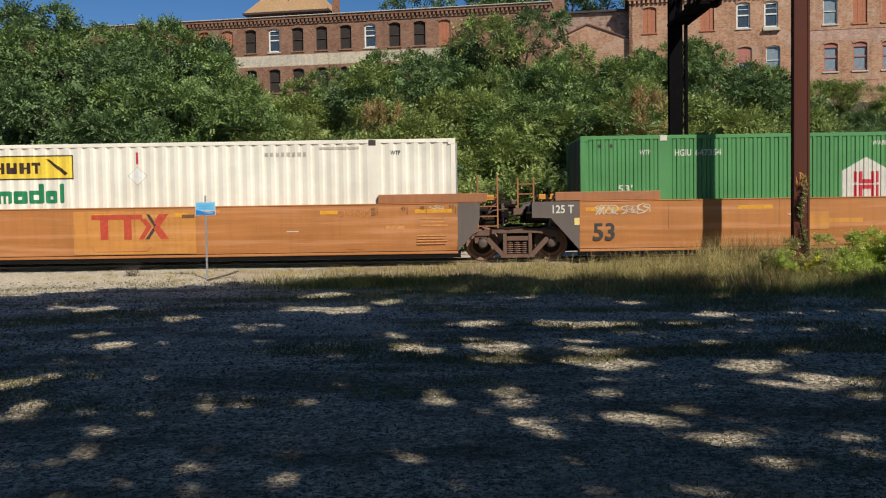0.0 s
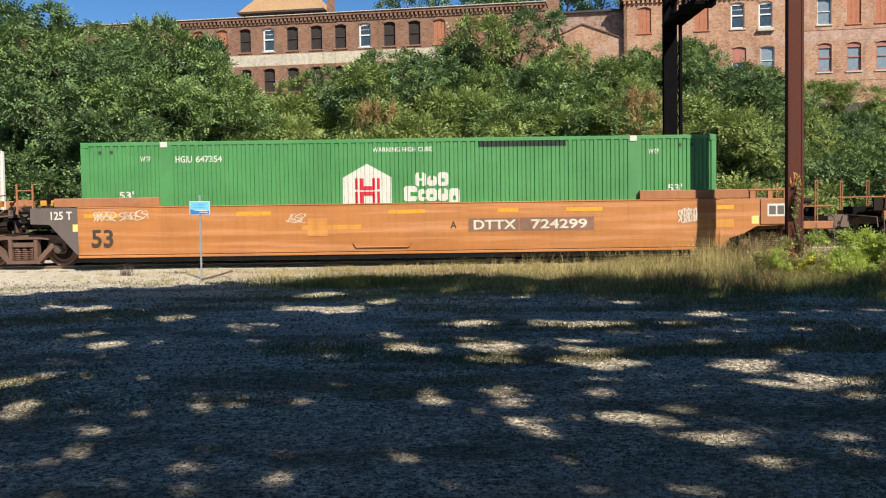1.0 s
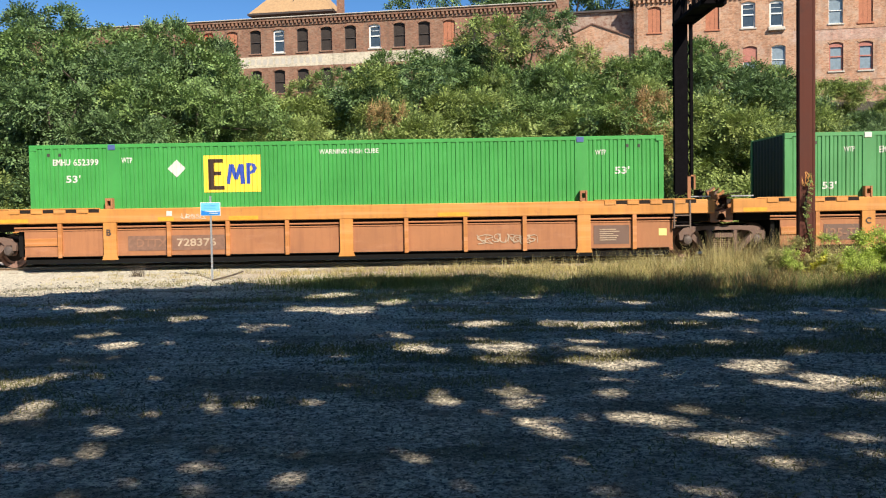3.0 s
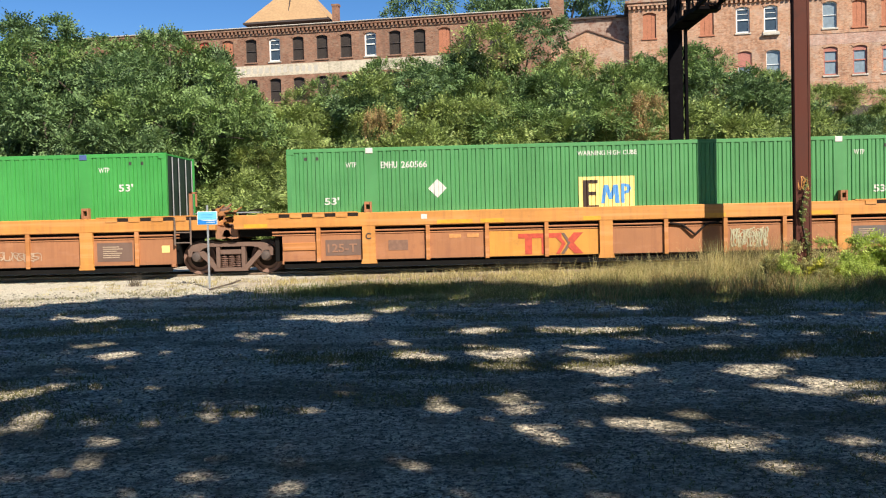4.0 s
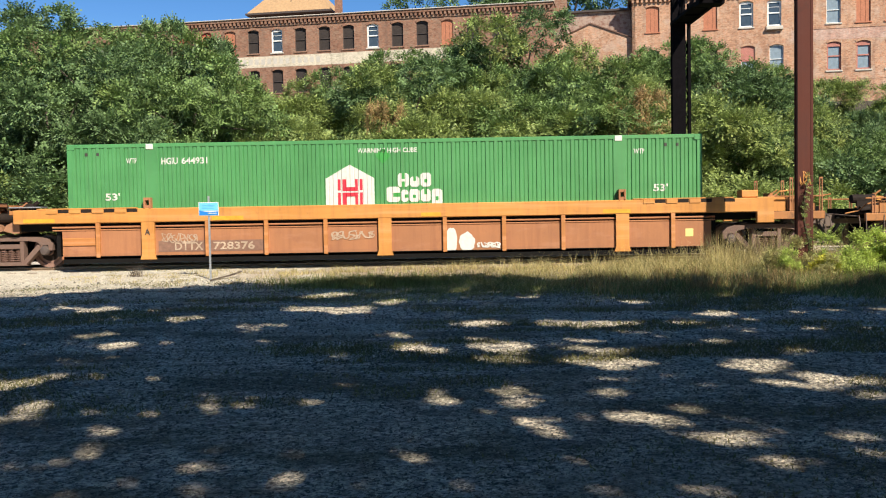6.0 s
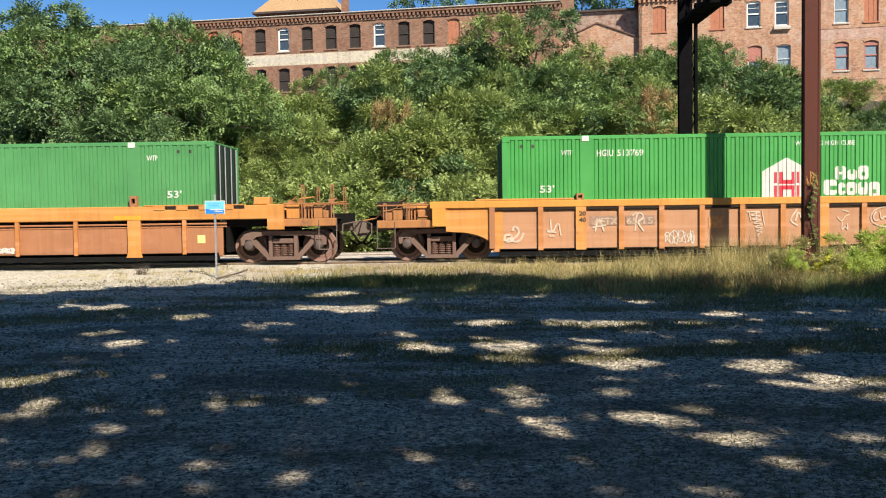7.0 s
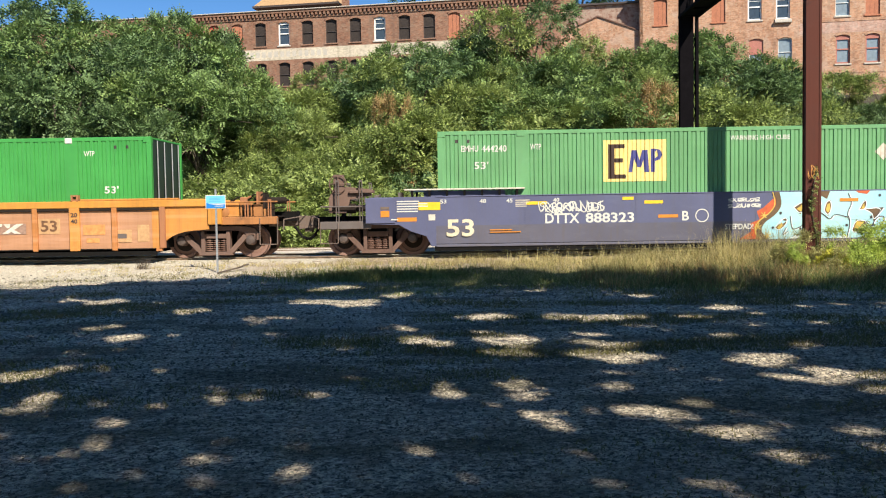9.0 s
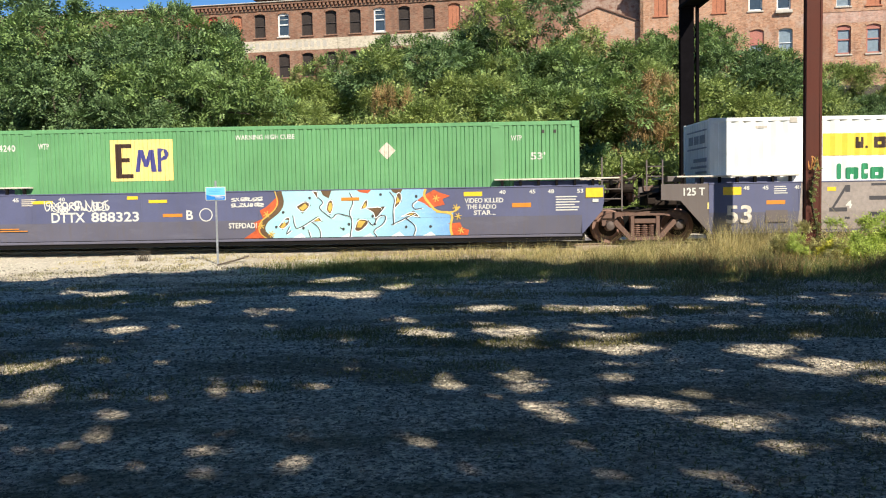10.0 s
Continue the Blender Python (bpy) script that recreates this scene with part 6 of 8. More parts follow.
def smooth_car(s, label, paint, low, plate, left, right, trim, rail_mat):
    """Well car with plain side plates. left, right: 'joint' or 'coupled'."""
    car = rolling(thing("well_car", (0, 0, 0), label, "railway wagon", "wagons of the train"), s)
    a, b = -0.06, LONG + 0.03
    part("upper_side", both(lambda g, sg: slab(g, sg, [(a, 0.76), (b, 0.76), (b, TOPZ), (a, TOPZ)])), paint, car)
    part("lower_side", both(lambda g, sg: g.add([(a, sg * HALF, 0.76), (b, sg * HALF, 0.76), (b, sg * (HALF - 0.045), 0.28), (a, sg * (HALF - 0.045), 0.28),
                                                 (a, sg * (HALF - 0.06), 0.76), (b, sg * (HALF - 0.06), 0.76), (b, sg * (HALF - 0.1), 0.28), (a, sg * (HALF - 0.1), 0.28)],
                                                [(0, 1, 2, 3), (4, 7, 6, 5), (0, 3, 7, 4), (1, 5, 6, 2)])), low, car)
    part("bottom_flange", both(lambda g, sg: g.block(a, b, min(sg * (HALF - 0.1), sg * (HALF + 0.01)), max(sg * (HALF - 0.1), sg * (HALF + 0.01)), BOT, 0.285, 0.01)), low, car)
    part("top_flange", both(lambda g, sg: g.block(a, b, min(sg * (HALF - 0.14), sg * (HALF + 0.015)), max(sg * (HALF - 0.14), sg * (HALF + 0.015)), TOPZ - 0.02, TOPZ + 0.012, 0.008)), paint, car)
    well(car)
    seam = Geo()
    for x in (2.2, 5.0, 8.0, 11.1, 13.9):
        seam.box(x - 0.012, x + 0.012, -HALF - 0.006, -HALF, 0.78, TOPZ - 0.03)
    part("weld_seam", seam, paint, car)
    if paint is ORANGE:
        part("drain_cover", Geo().path([(6.9, -HALF + 0.0, 0.52), (6.98, -HALF - 0.0, 0.40), (8.3, -HALF - 0.0, 0.40), (8.4, -HALF, 0.52)], 0.014, 5), low, car)
    for end, x0, sgn in ((left, a, -1), (right, b, 1)):
        if end == "joint":
            # dark plate that slopes up over the shared bogie
            e = 1.2 if sgn < 0 else 0.56
            pts = [(x0, TOPZ), (x0, 0.30), (x0 + sgn * 0.03, 0.30), (x0 + sgn * (0.72 if e > 0.8 else 0.5), 1.08 if e > 0.8 else 0.85), (x0 + sgn * e, 1.10), (x0 + sgn * e, TOPZ)]
            part("end_plate", both(lambda g, sg: slab(g, sg, pts, 0.05, 0.012)), plate if sgn < 0 or paint is ORANGE else paint, car, "end plate over the shared bogie")
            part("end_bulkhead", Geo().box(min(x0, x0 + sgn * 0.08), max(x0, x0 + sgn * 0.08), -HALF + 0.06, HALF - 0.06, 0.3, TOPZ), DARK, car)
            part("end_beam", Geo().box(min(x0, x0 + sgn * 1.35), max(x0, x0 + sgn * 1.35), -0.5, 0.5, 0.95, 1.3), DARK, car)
            clutter(car, x0 + sgn * 0.6, x0 + sgn * 1.5, 0.95, 1.75, (DARKBROWN, plate, BROWN, DARK), int(s * 7) + sgn, 15)
            if sgn > 0:
                ladder(car, x0 + 0.52, x0 + 1.02, 0.85, 2.2, trim, (0.9, 1.15, 1.4, 1.62))
                part("step_box", Geo().block(x0 + 0.6, x0 + 0.98, -1.3, -0.9, 1.55, 1.7, 0.02), YELLOWISH if trim is RUSTY else trim, car)
            else:
                ladder(car, x0 - 1.55, x0 - 1.15, 1.35, 2.12, trim, (1.7, 1.95))
                part("step_box", Geo().block(x0 - 1.0, x0 - 0.62, -1.3, -0.9, 1.55, 1.7, 0.02), YELLOWISH if trim is RUSTY else trim, car)
        else:
            q = lambda v: x0 + sgn * v
            pts = [(q(0), TOPZ), (q(0), 0.24), (q(0.12), 0.24), (q(0.25), 0.50), (q(0.62), 0.62), (q(0.95), 0.80), (q(1.68), 0.82), (q(1.68), TOPZ)]
            part("end_plate", both(lambda g, sg: slab(g, sg, pts, 0.05, 0.0)), paint, car)
            part("placard_box", Geo().block(min(q(1.04), q(1.78)), max(q(1.04), q(1.78)), -HALF - 0.03, -HALF, 0.84, TOPZ - 0.02, 0.01), RUSTY if paint is not BLUE else BLUE, car)
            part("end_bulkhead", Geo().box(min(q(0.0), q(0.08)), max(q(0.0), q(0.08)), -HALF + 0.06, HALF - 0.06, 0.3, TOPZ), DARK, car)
            end_platform(car, q(1.66), q(2.95), sgn, trim, 0.86)
            coupler(car, q(3.45), sgn)
            clutter(car, q(0.9), q(2.6), 1.0, 1.65, (trim, plate, DARKBROWN, BROWN), int(s * 5) + sgn, 14)
            if paint is BLUE:
                stand = part("brake_stand", Geo().prism([(q(2.75), 1.12), (q(2.75), 1.50), (q(2.62), 1.72), (q(2.62), 2.10), (q(2.36), 2.10), (q(2.36), 1.80), (q(1.7), 1.72), (q(1.66), 1.56), (q(2.2), 1.46), (q(2.3), 1.12)], -1.2, -1.0)
                             .block(min(q(1.6), q(2.2)), max(q(1.6), q(2.2)), -1.3, -0.8, 1.62, 1.70, 0.01), BROWN, car, "brown hand brake stand")
                part("brake_wheel", Geo().ring(0.22, 0.014, (q(2.5), -1.26, 1.86)).rod((q(2.5) - 0.22, -1.26, 1.86), (q(2.5) + 0.22, -1.26, 1.86), 0.011, 6).rod((q(2.5), -1.26, 1.64), (q(2.5), -1.26, 2.08), 0.011, 6), BROWN, stand)
        # raised chord that guides the container's end
        c0, c1 = (x0 - 0.6, x0 + 2.06) if sgn < 0 else (x0 - 2.0, x0 + 0.75)
        if rail_mat is None:
            if end == "coupled":
                part("guide_shelf", both(lambda g, sg: g.block(c1, c1 + 1.0, min(sg * (HALF - 0.15), sg * (HALF - 0.02)), max(sg * (HALF - 0.15), sg * (HALF - 0.02)), TOPZ + 0.19, TOPZ + 0.24, 0.01)), RUSTY, car)
                for x in (c1 + 0.1, c1 + 0.55, c1 + 0.95):
                    part("shelf_leg", Geo().box(x - 0.06, x + 0.06, -HALF + 0.03, -HALF + 0.12, TOPZ, TOPZ + 0.19), RUSTY, car)
            part("guide_chord", both(lambda g, sg: g.block(c0, c1, min(sg * (HALF - 0.15), sg * (HALF - 0.04)), max(sg * (HALF - 0.15), sg * (HALF - 0.04)), TOPZ + 0.01, TOPZ + 0.24, 0.015)), RUSTY, car)
        else:
            part("guide_rail", both(lambda g, sg: g.block(c0 - 0.2, c1 + 0.2, min(sg * (HALF - 0.15), sg * (HALF - 0.02)), max(sg * (HALF - 0.15), sg * (HALF - 0.02)), TOPZ + 0.16, TOPZ + 0.20, 0.008)), rail_mat, car, "pale guide rail")
            for k in range(7):
                x = c0 + (c1 - c0) * k / 6
                for y in (-HALF + 0.03, HALF - 0.12):
                    part("guide_stanchion", Geo().box(x - 0.03, x + 0.03, y, y + 0.09, TOPZ, TOPZ + 0.16), DARK, car)
            part("grating", Geo().box(c0 + 0.3, c1 - 0.3, -HALF + 0.16, -HALF + 0.19, TOPZ, TOPZ + 0.14), paint, car)
    return car


def ribbed_car(s, label, left, right):
    """Well car with a deep top chord, posts, and sunken lower panels."""
    car = rolling(thing("well_car", (0, 0, 0), label, "railway wagon", "wagons of the train"), s)
    xl = -1.35
    xr = LONG + (1.24 if right == "joint" else 1.35)
    part("top_chord", both(lambda g, sg: g.block(xl, xr, min(sg * (HALF - 0.2), sg * HALF), max(sg * (HALF - 0.2), sg * HALF), 1.14, TOPZ, 0.02)), ORANGE2, car, "orange top chord")
    part("lower_side", both(lambda g, sg: g.box(-0.15, LONG + 0.2, min(sg * (HALF - 0.13), sg * (HALF - 0.08)), max(sg * (HALF - 0.13), sg * (HALF - 0.08)), 0.26, 0.94)), RUSTY, car, "rusty lower side panel")
    part("bottom_chord", both(lambda g, sg: g.block(-0.15, LONG + 0.2, min(sg * (HALF - 0.16), sg * (HALF - 0.02)), max(sg * (HALF - 0.16), sg * (HALF - 0.02)), BOT, 0.30, 0.012)), RUSTY, car)
    # black strip behind the pipes paints the shaded gap below the chord
    part("inner_side", both(lambda g, sg: g.box(-0.1, LONG + 0.1, min(sg * (HALF - 0.18), sg * (HALF - 0.14)), max(sg * (HALF - 0.18), sg * (HALF - 0.14)), 0.92, 1.16)), DARK, car)
    well(car)
    for x in (2.06, 8.08, 14.10):
        part("wide_post", both(lambda g, sg: g.prism([(x - 0.165, 1.15), (x - 0.165, 0.34), (x - 0.21, 0.20), (x + 0.21, 0.20), (x + 0.165, 0.34), (x + 0.165, 1.15)],
                                                     min(sg * (HALF - 0.1), sg * (HALF - 0.005)), max(sg * (HALF - 0.1), sg * (HALF - 0.005)))), ORANGE2, car, "broad orange post")
    for x in (0.78, 3.56, 5.06, 6.57, 9.60, 11.10, 12.60, 15.38):
        part("post", both(lambda g, sg: g.block(x - 0.05, x + 0.05, min(sg * (HALF - 0.1), sg * (HALF - 0.01)), max(sg * (HALF - 0.1), sg * (HALF - 0.01)), 0.26, 1.15, 0.01)), ORANGE, car)
    part("brace_box", both(lambda g, sg: g.block(-0.13, 0.70, min(sg * (HALF - 0.09), sg * (HALF - 0.05)), max(sg * (HALF - 0.09), sg * (HALF - 0.05)), 0.57, 0.77, 0.01)), ORANGE, car)
    part("train_pipe", [Geo().rod((-0.4, -HALF + 0.09, 1.04), (LONG + 0.3, -HALF + 0.09, 1.04), 0.024, 8), Geo().rod((-0.4, -HALF + 0.1, 0.965), (LONG + 0.3, -HALF + 0.1, 0.965), 0.018, 8)], RUSTY, car)
    guides(car, RUSTY, (2.06, 14.10))
    for c0, c1 in ((-0.75, 1.78), (LONG - 1.78, LONG + 0.75)):
        g = Geo().block(c0, c1, -HALF + 0.0, -HALF + 0.16, TOPZ, TOPZ + 0.03, 0.005)
        n = 4
        for k in range(n):
            x = c0 + 0.25 + k * (c1 - c0 - 0.2) / n
            g.prism([(x, TOPZ - 0.10), (x + 0.28, TOPZ - 0.10), (x + 0.28, TOPZ), (x, TOPZ)], -HALF - 0.02, -HALF + 0.01)
        part("guide_lip", g, ORANGE2, car)
        # dark plates laid on the chord, painted as the shaded inside of slots
        d = []
        for k in range(n):
            x = c0 + 0.25 + k * (c1 - c0 - 0.2) / n
            d.append(Geo().box(x + 0.29, x + 0.29 + (c1 - c0 - 0.2) / n - 0.31, -HALF - 0.003, -HALF, TOPZ - 0.09, TOPZ - 0.005))
        part("guide_slot", d, DARKBROWN, car)
    for end, x0, sgn in ((left, xl, -1), (right, xr, 1)):
        q = lambda v: x0 + sgn * v
        part("end_bulkhead", Geo().box(min(q(-1.1), q(-1.0)), max(q(-1.1), q(-1.0)), -HALF + 0.2, HALF - 0.2, 0.3, 1.4), DARK, car)
        part("end_box", Geo().block(min(q(-0.1), q(-1.0)), max(q(-0.1), q(-1.0)), -HALF + 0.2, HALF - 0.2, 0.95, 1.3, 0.02), DARK, car)
        if end == "joint":
            part("joint_arm", Geo().prism([(q(0), 1.3), (q(0.55 if sgn > 0 else 0.4), 1.1), (q(0.6), 0.9), (q(-0.1), 0.95)], -0.55, 0.55).prism([(q(-0.05), 1.28), (q(0.30), 1.12), (q(0.36), 0.98), (q(0.1), 0.90), (q(-0.05), 0.92)], -1.25, -0.6), JOINTBROWN, car, "articulated joint")
            clutter(car, q(-0.3), q(0.6), 1.1, 1.75, (RUSTY, DARKBROWN, BROWN, ENDORANGE), int(s * 3) + sgn, 13)
            part("walkway", Geo().box(min(q(-0.6), q(0.5)), max(q(-0.6), q(0.5)), -1.2, -0.8, TOPZ + 0.06, TOPZ + 0.09), GALV, car, "pale walkway plank")
            if sgn > 0:
                ladder(car, x0 - 1.02, x0 - 0.62, 0.78, 1.48, GRIMY, (0.84, 1.10), -1.475)
                part("grab_post", Geo().box(x0 - 0.66, x0 - 0.58, -1.4, -1.34, TOPZ, 2.12).box(x0 - 0.50, x0 - 0.46, -1.4, -1.36, 1.75, 2.1).box(x0 - 0.66, x0 - 0.46, -1.4, -1.36, 2.08, 2.12), RUSTY, car)
        else:
            part("end_leg", both(lambda g, sg: g.block(min(q(0.0), q(0.42)), max(q(0.0), q(0.42)), min(sg * (HALF - 0.12), sg * HALF), max(sg * (HALF - 0.12), sg * HALF), 0.86, TOPZ + 0.02, 0.02)), ORANGE2, car)
            part("end_chest", Geo().block(min(q(-0.35), q(0.05)), max(q(-0.35), q(0.05)), -1.35, -0.95, TOPZ, TOPZ + 0.2, 0.03), ORANGE2, car)
            end_platform(car, q(0.4), q(1.75), sgn, ENDORANGE, 1.10, ((0.5, 2.0), (1.25, 2.0)))
            coupler(car, q(2.35), sgn)
            clutter(car, q(0.4), q(1.6), 1.2, 1.6, (ENDORANGE, ORANGE2, DARKBROWN, RUSTY), int(s * 3) + sgn, 13)
            if sgn < 0:
                bw = part("brake_wheel", Geo().ring(0.23, 0.014, (0, -0.05, 0)).rod((-0.23, -0.05, 0), (0.23, -0.05, 0), 0.011, 6).rod((0, -0.05, -0.23), (0, -0.05, 0.23), 0.011, 6)
                          .block(-0.17, 0.17, 0.0, 0.08, -0.5, 0.14, 0.02), ORANGE2, car, "orange hand brake wheel")
                bw.location = (q(0.28), -1.2, 1.88)
    return car


def posted_car(s, label):
    """Well car with a slim top chord and a post every metre; arched plates over the bogies."""
    car = rolling(thing("well_car", (0, 0, 0), label, "railway wagon", "wagons of the train"), s)
    part("top_chord", both(lambda g, sg: g.block(-1.85, LONG + 1.85, min(sg * (HALF - 0.18), sg * HALF), max(sg * (HALF - 0.18), sg * HALF), 1.34, TOPZ + 0.02, 0.015)), YELLOWISH, car, "orange top chord")
    arc = []
    for k in range(9):
        a = math.pi / 2 * k / 8
        arc.append((-0.22 - 0.98 * (1 - math.cos(a)), 0.24 + 0.50 * math.sin(a)))
    left = [(0.0, 0.24)] + arc + [(-1.45, 0.76), (-1.45, 1.36), (0.0, 1.36)]
    right = [(LONG - x, z) for x, z in left][::-1]
    part("side_panel", both(lambda g, sg: g.prism([(0.0, 0.24), (LONG, 0.24), (LONG, 1.36), (0.0, 1.36)], min(sg * (HALF - 0.12), sg * (HALF - 0.07)), max(sg * (HALF - 0.12), sg * (HALF - 0.07)))), PANELBROWN, car, "rusty brown side panel")
    for pts in (left, right):
        part("arch_plate", both(lambda g, sg: g.prism(pts, min(sg * (HALF - 0.11), sg * (HALF - 0.06)), max(sg * (HALF - 0.11), sg * (HALF - 0.06)))), ORANGE2, car, "arched end plate")
    part("bottom_chord", both(lambda g, sg: g.block(-0.25, LONG + 0.25, min(sg * (HALF - 0.14), sg * (HALF - 0.02)), max(sg * (HALF - 0.14), sg * (HALF - 0.02)), BOT, 0.285, 0.01)), ORANGE, car)
    well(car)
    for k in range(15):
        x = 0.95 + k * (LONG - 1.9) / 14
        wide = k in (1, 7, 13)
        w = 0.13 if wide else 0.065
        part("wide_post" if wide else "post", both(lambda g, sg: g.block(x - w, x + w, min(sg * (HALF - 0.08), sg * (HALF - 0.005)), max(sg * (HALF - 0.08), sg * (HALF - 0.005)), 0.25, 1.35, 0.01)), ORANGE if not wide else ORANGE2, car)
    for x in (-0.28, LONG + 0.28):
        part("end_post", both(lambda g, sg: g.block(x - 0.07, x + 0.07, min(sg * (HALF - 0.08), sg * HALF), max(sg * (HALF - 0.08), sg * HALF), 0.3, 1.35, 0.01)), RUSTY, car)
    # one dark bar draws both the pipe and the shadow under the chord
    part("train_pipe", Geo().block(-0.2, LONG + 0.2, -HALF + 0.015, -HALF + 0.07, 1.265, 1.335, 0.012), DARKBROWN, car, "dark strip for the pipe and the chord's shadow line")
    guides(car, RUSTY, (1.95, LONG - 1.95), TOPZ + 0.02, 0.16)
    for c0, c1 in ((-0.7, 1.8), (LONG - 1.8, LONG + 0.7)):
        part("guide_lip", [Geo().block(c0, c1, -HALF + 0.01, -HALF + 0.15, TOPZ + 0.02, TOPZ + 0.07, 0.012), Geo().block(c0, c1, HALF - 0.15, HALF - 0.01, TOPZ + 0.02, TOPZ + 0.07, 0.012)], ORANGE2, car)
    for x0, sgn in ((-1.45, -1), (LONG + 1.45, 1)):
        q = lambda v: x0 + sgn * v
        part("end_bulkhead", Geo().box(min(q(-1.2), q(-1.1)), max(q(-1.2), q(-1.1)), -HALF + 0.15, HALF - 0.15, 0.3, 1.36), DARK, car)
        part("end_leg", both(lambda g, sg: g.block(min(q(0), q(0.34)), max(q(0), q(0.34)), min(sg * (HALF - 0.12), sg * HALF), max(sg * (HALF - 0.12), sg * HALF), 0.88, 1.36, 0.015)), YELLOWISH, car)
        end_platform(car, q(0.3), q(1.75), sgn, ENDORANGE, 1.02, ((0.66, 1.42), (1.25, 1.50)))
        part("brake_cylinder", Geo().lathe([(0.05, -0.36), (0.16, -0.34), (0.22, -0.26), (0.22, 0.1), (0.12, 0.2)], 18, "y", (q(0.32), -0.9, 1.2)), ENDORANGE, car)
        coupler(car, q(2.35), sgn)
        clutter(car, q(0.3), q(1.7), 1.15, 1.55, (ENDORANGE, RUSTY, DARKBROWN), int(s) + sgn, 13)
    return car

NUMBROWN = plain("dark_red_brown_panel", (0.22, 0.115, 0.075), 0.7, 0, 0.2)
UMBER = plain("worn_umber_stencil", (0.16, 0.075, 0.035), 0.7, 0, 0.2)


def plate_up(g):
    """Bend flat paint to the fold in the side plate."""
    g.v = [(x, y + 0.045 * max(0.0, (0.76 - z)) / 0.48, z) for x, y, z in g.v]
    return g


# ---- what rolls past, in order ----
# first articulated pair: plain orange sides
A0, B0, C1, C2, C3, D0, E0, F0 = -15.86, 3.47, 26.98, 46.20, 65.68, 89.17, 112.63, 132.07
rnd = random.Random(12)
PALEGREY = painted("pale_grey_end", (0.74, 0.74, 0.72), 0.03, 0.5, (0.2, 0.18, 0.16), 0.3)
car = smooth_car(A0, "orange well car with plain rust-stained side plates", ORANGE, ORANGE, GREY, "joint", "joint", RUSTY, None)
for x, w in ((3.3, 0.95), (6.92, 0.5), (9.0, 0.35), (12.7, 0.45), (15.1, 0.95)):
    patch(car, x, x + w, 1.26, 1.36, OLDYEL, "reflector", 0, "yellow reflector strip")
patch(car, 6.45, 9.55, 0.32, 1.42, ORANGE2, "fresh_paint", 0.002, "fresher square of orange paint")
for a, b, p, q in ((6.91, 7.55, 1.21, 1.33), (7.13, 7.33, 0.70, 1.21), (7.55, 8.20, 1.21, 1.33), (7.73, 7.92, 0.70, 1.21)):
    patch(car, a, b, p, q, RED, "logo_bar", -0.004)
for k, (mat, pts) in enumerate(((RED, ((8.14, 1.21), (8.30, 1.21), (8.44, 1.02), (8.22, 0.70), (8.10, 0.70), (8.30, 1.02))),
                                (CHARCOAL, ((8.30, 1.33), (8.38, 1.33), (8.58, 1.02), (8.36, 0.70), (8.27, 0.70), (8.49, 1.02))),
                                (RED, ((8.62, 1.33), (8.86, 1.33), (8.64, 1.02), (8.86, 0.70), (8.66, 0.70), (8.48, 0.96), (8.55, 1.06), (8.48, 1.12))))):
    part("logo_bar", flat(pts, -HALF - 0.008 - 0.0005 * k), mat, car)
side_text(car, "C", 4.1, 0.86, 0.24, 0.16, CHARCOAL)
small_print(car, 15.25, 16.0, 0.90, 1.16, 3, FAINT, 0, 3)
small_print(car, 15.15, 15.95, 0.45, 0.72, 4, FAINT, 0, 4)
part("scrawl", scribble(rnd, 13.2, 14.0, 1.18, 1.4, -HALF - 0.007, 6, 0.006), FAINT, car)
for x, z, n2 in ((13.98, 1.32, "40"), (13.98, 1.20, "20"), (14.74, 1.33, "45"), (15.22, 1.34, "48"), (15.96, 1.36, "53")):
    side_text(car, n2, x, z, 0.10, 0.13, UMBER)
for x in (14.14, 14.90, 15.38, 16.12):
    patch(car, x, x + 0.018, 1.22, 1.42, UMBER, "stencil", 0.0)
patch(car, 14.37, 14.84, 0.86, 0.95, FAINT, "stencil", 0.0)
patch(car, 9.85, 10.16, 1.33, 1.41, FAINT, "stencil", 0.0, "faded pale stencil")
patch(car, 9.20, 9.52, 1.22, 1.31, UMBER, "stencil", -0.003)
patch(car, 11.85, 12.15, 0.83, 0.85, WHITE, "scratch", 0.0, "pale scratch")
for x, w in ((13.40, 0.40), (12.05, 0.52), (15.98, 0.18)):
    part("access_cover", plate_up(Geo().block(x, x + w, -HALF - 0.008, -HALF + 0.01, 0.36, 0.54, 0.004)), ORANGE, car)
part("scrawl", scribble(rnd, 15.50, 15.82, 1.35, 1.45, -HALF - 0.007, 3, 0.006), FADED, car)
cont = container(A0, CREAM, "cream corrugated shipping container with a yellow panel and green block lettering", None, CHARCOAL, 0.31)
on_side(cont, rect(2.7, 6.41, 2.02, 2.61), SIGNYEL, "logo_panel", "yellow panel with a dark border")
for a, b, p, q in ((2.7, 6.41, 2.59, 2.62), (2.7, 6.41, 2.01, 2.04), (6.38, 6.41, 2.02, 2.61)):
    on_side(cont, rect(a, b, p, q), CHARCOAL, "logo_bar", "", 0.011)
word_blocks(cont, [(4.40, 4.66, 2.16, 2.44, "tb"), (4.72, 4.98, 2.16, 2.44, "t"), (5.05, 5.33, 2.16, 2.44, "tb"), (5.36, 5.58, 2.16, 2.44, "s")], INKBROWN, SIGNYEL, 0.015, 0.011)
on_side(cont, flat([(5.72, 2.52), (5.80, 2.52), (6.28, 2.16), (6.20, 2.10)]), INKBROWN, "logo_bar", "", 0.011)
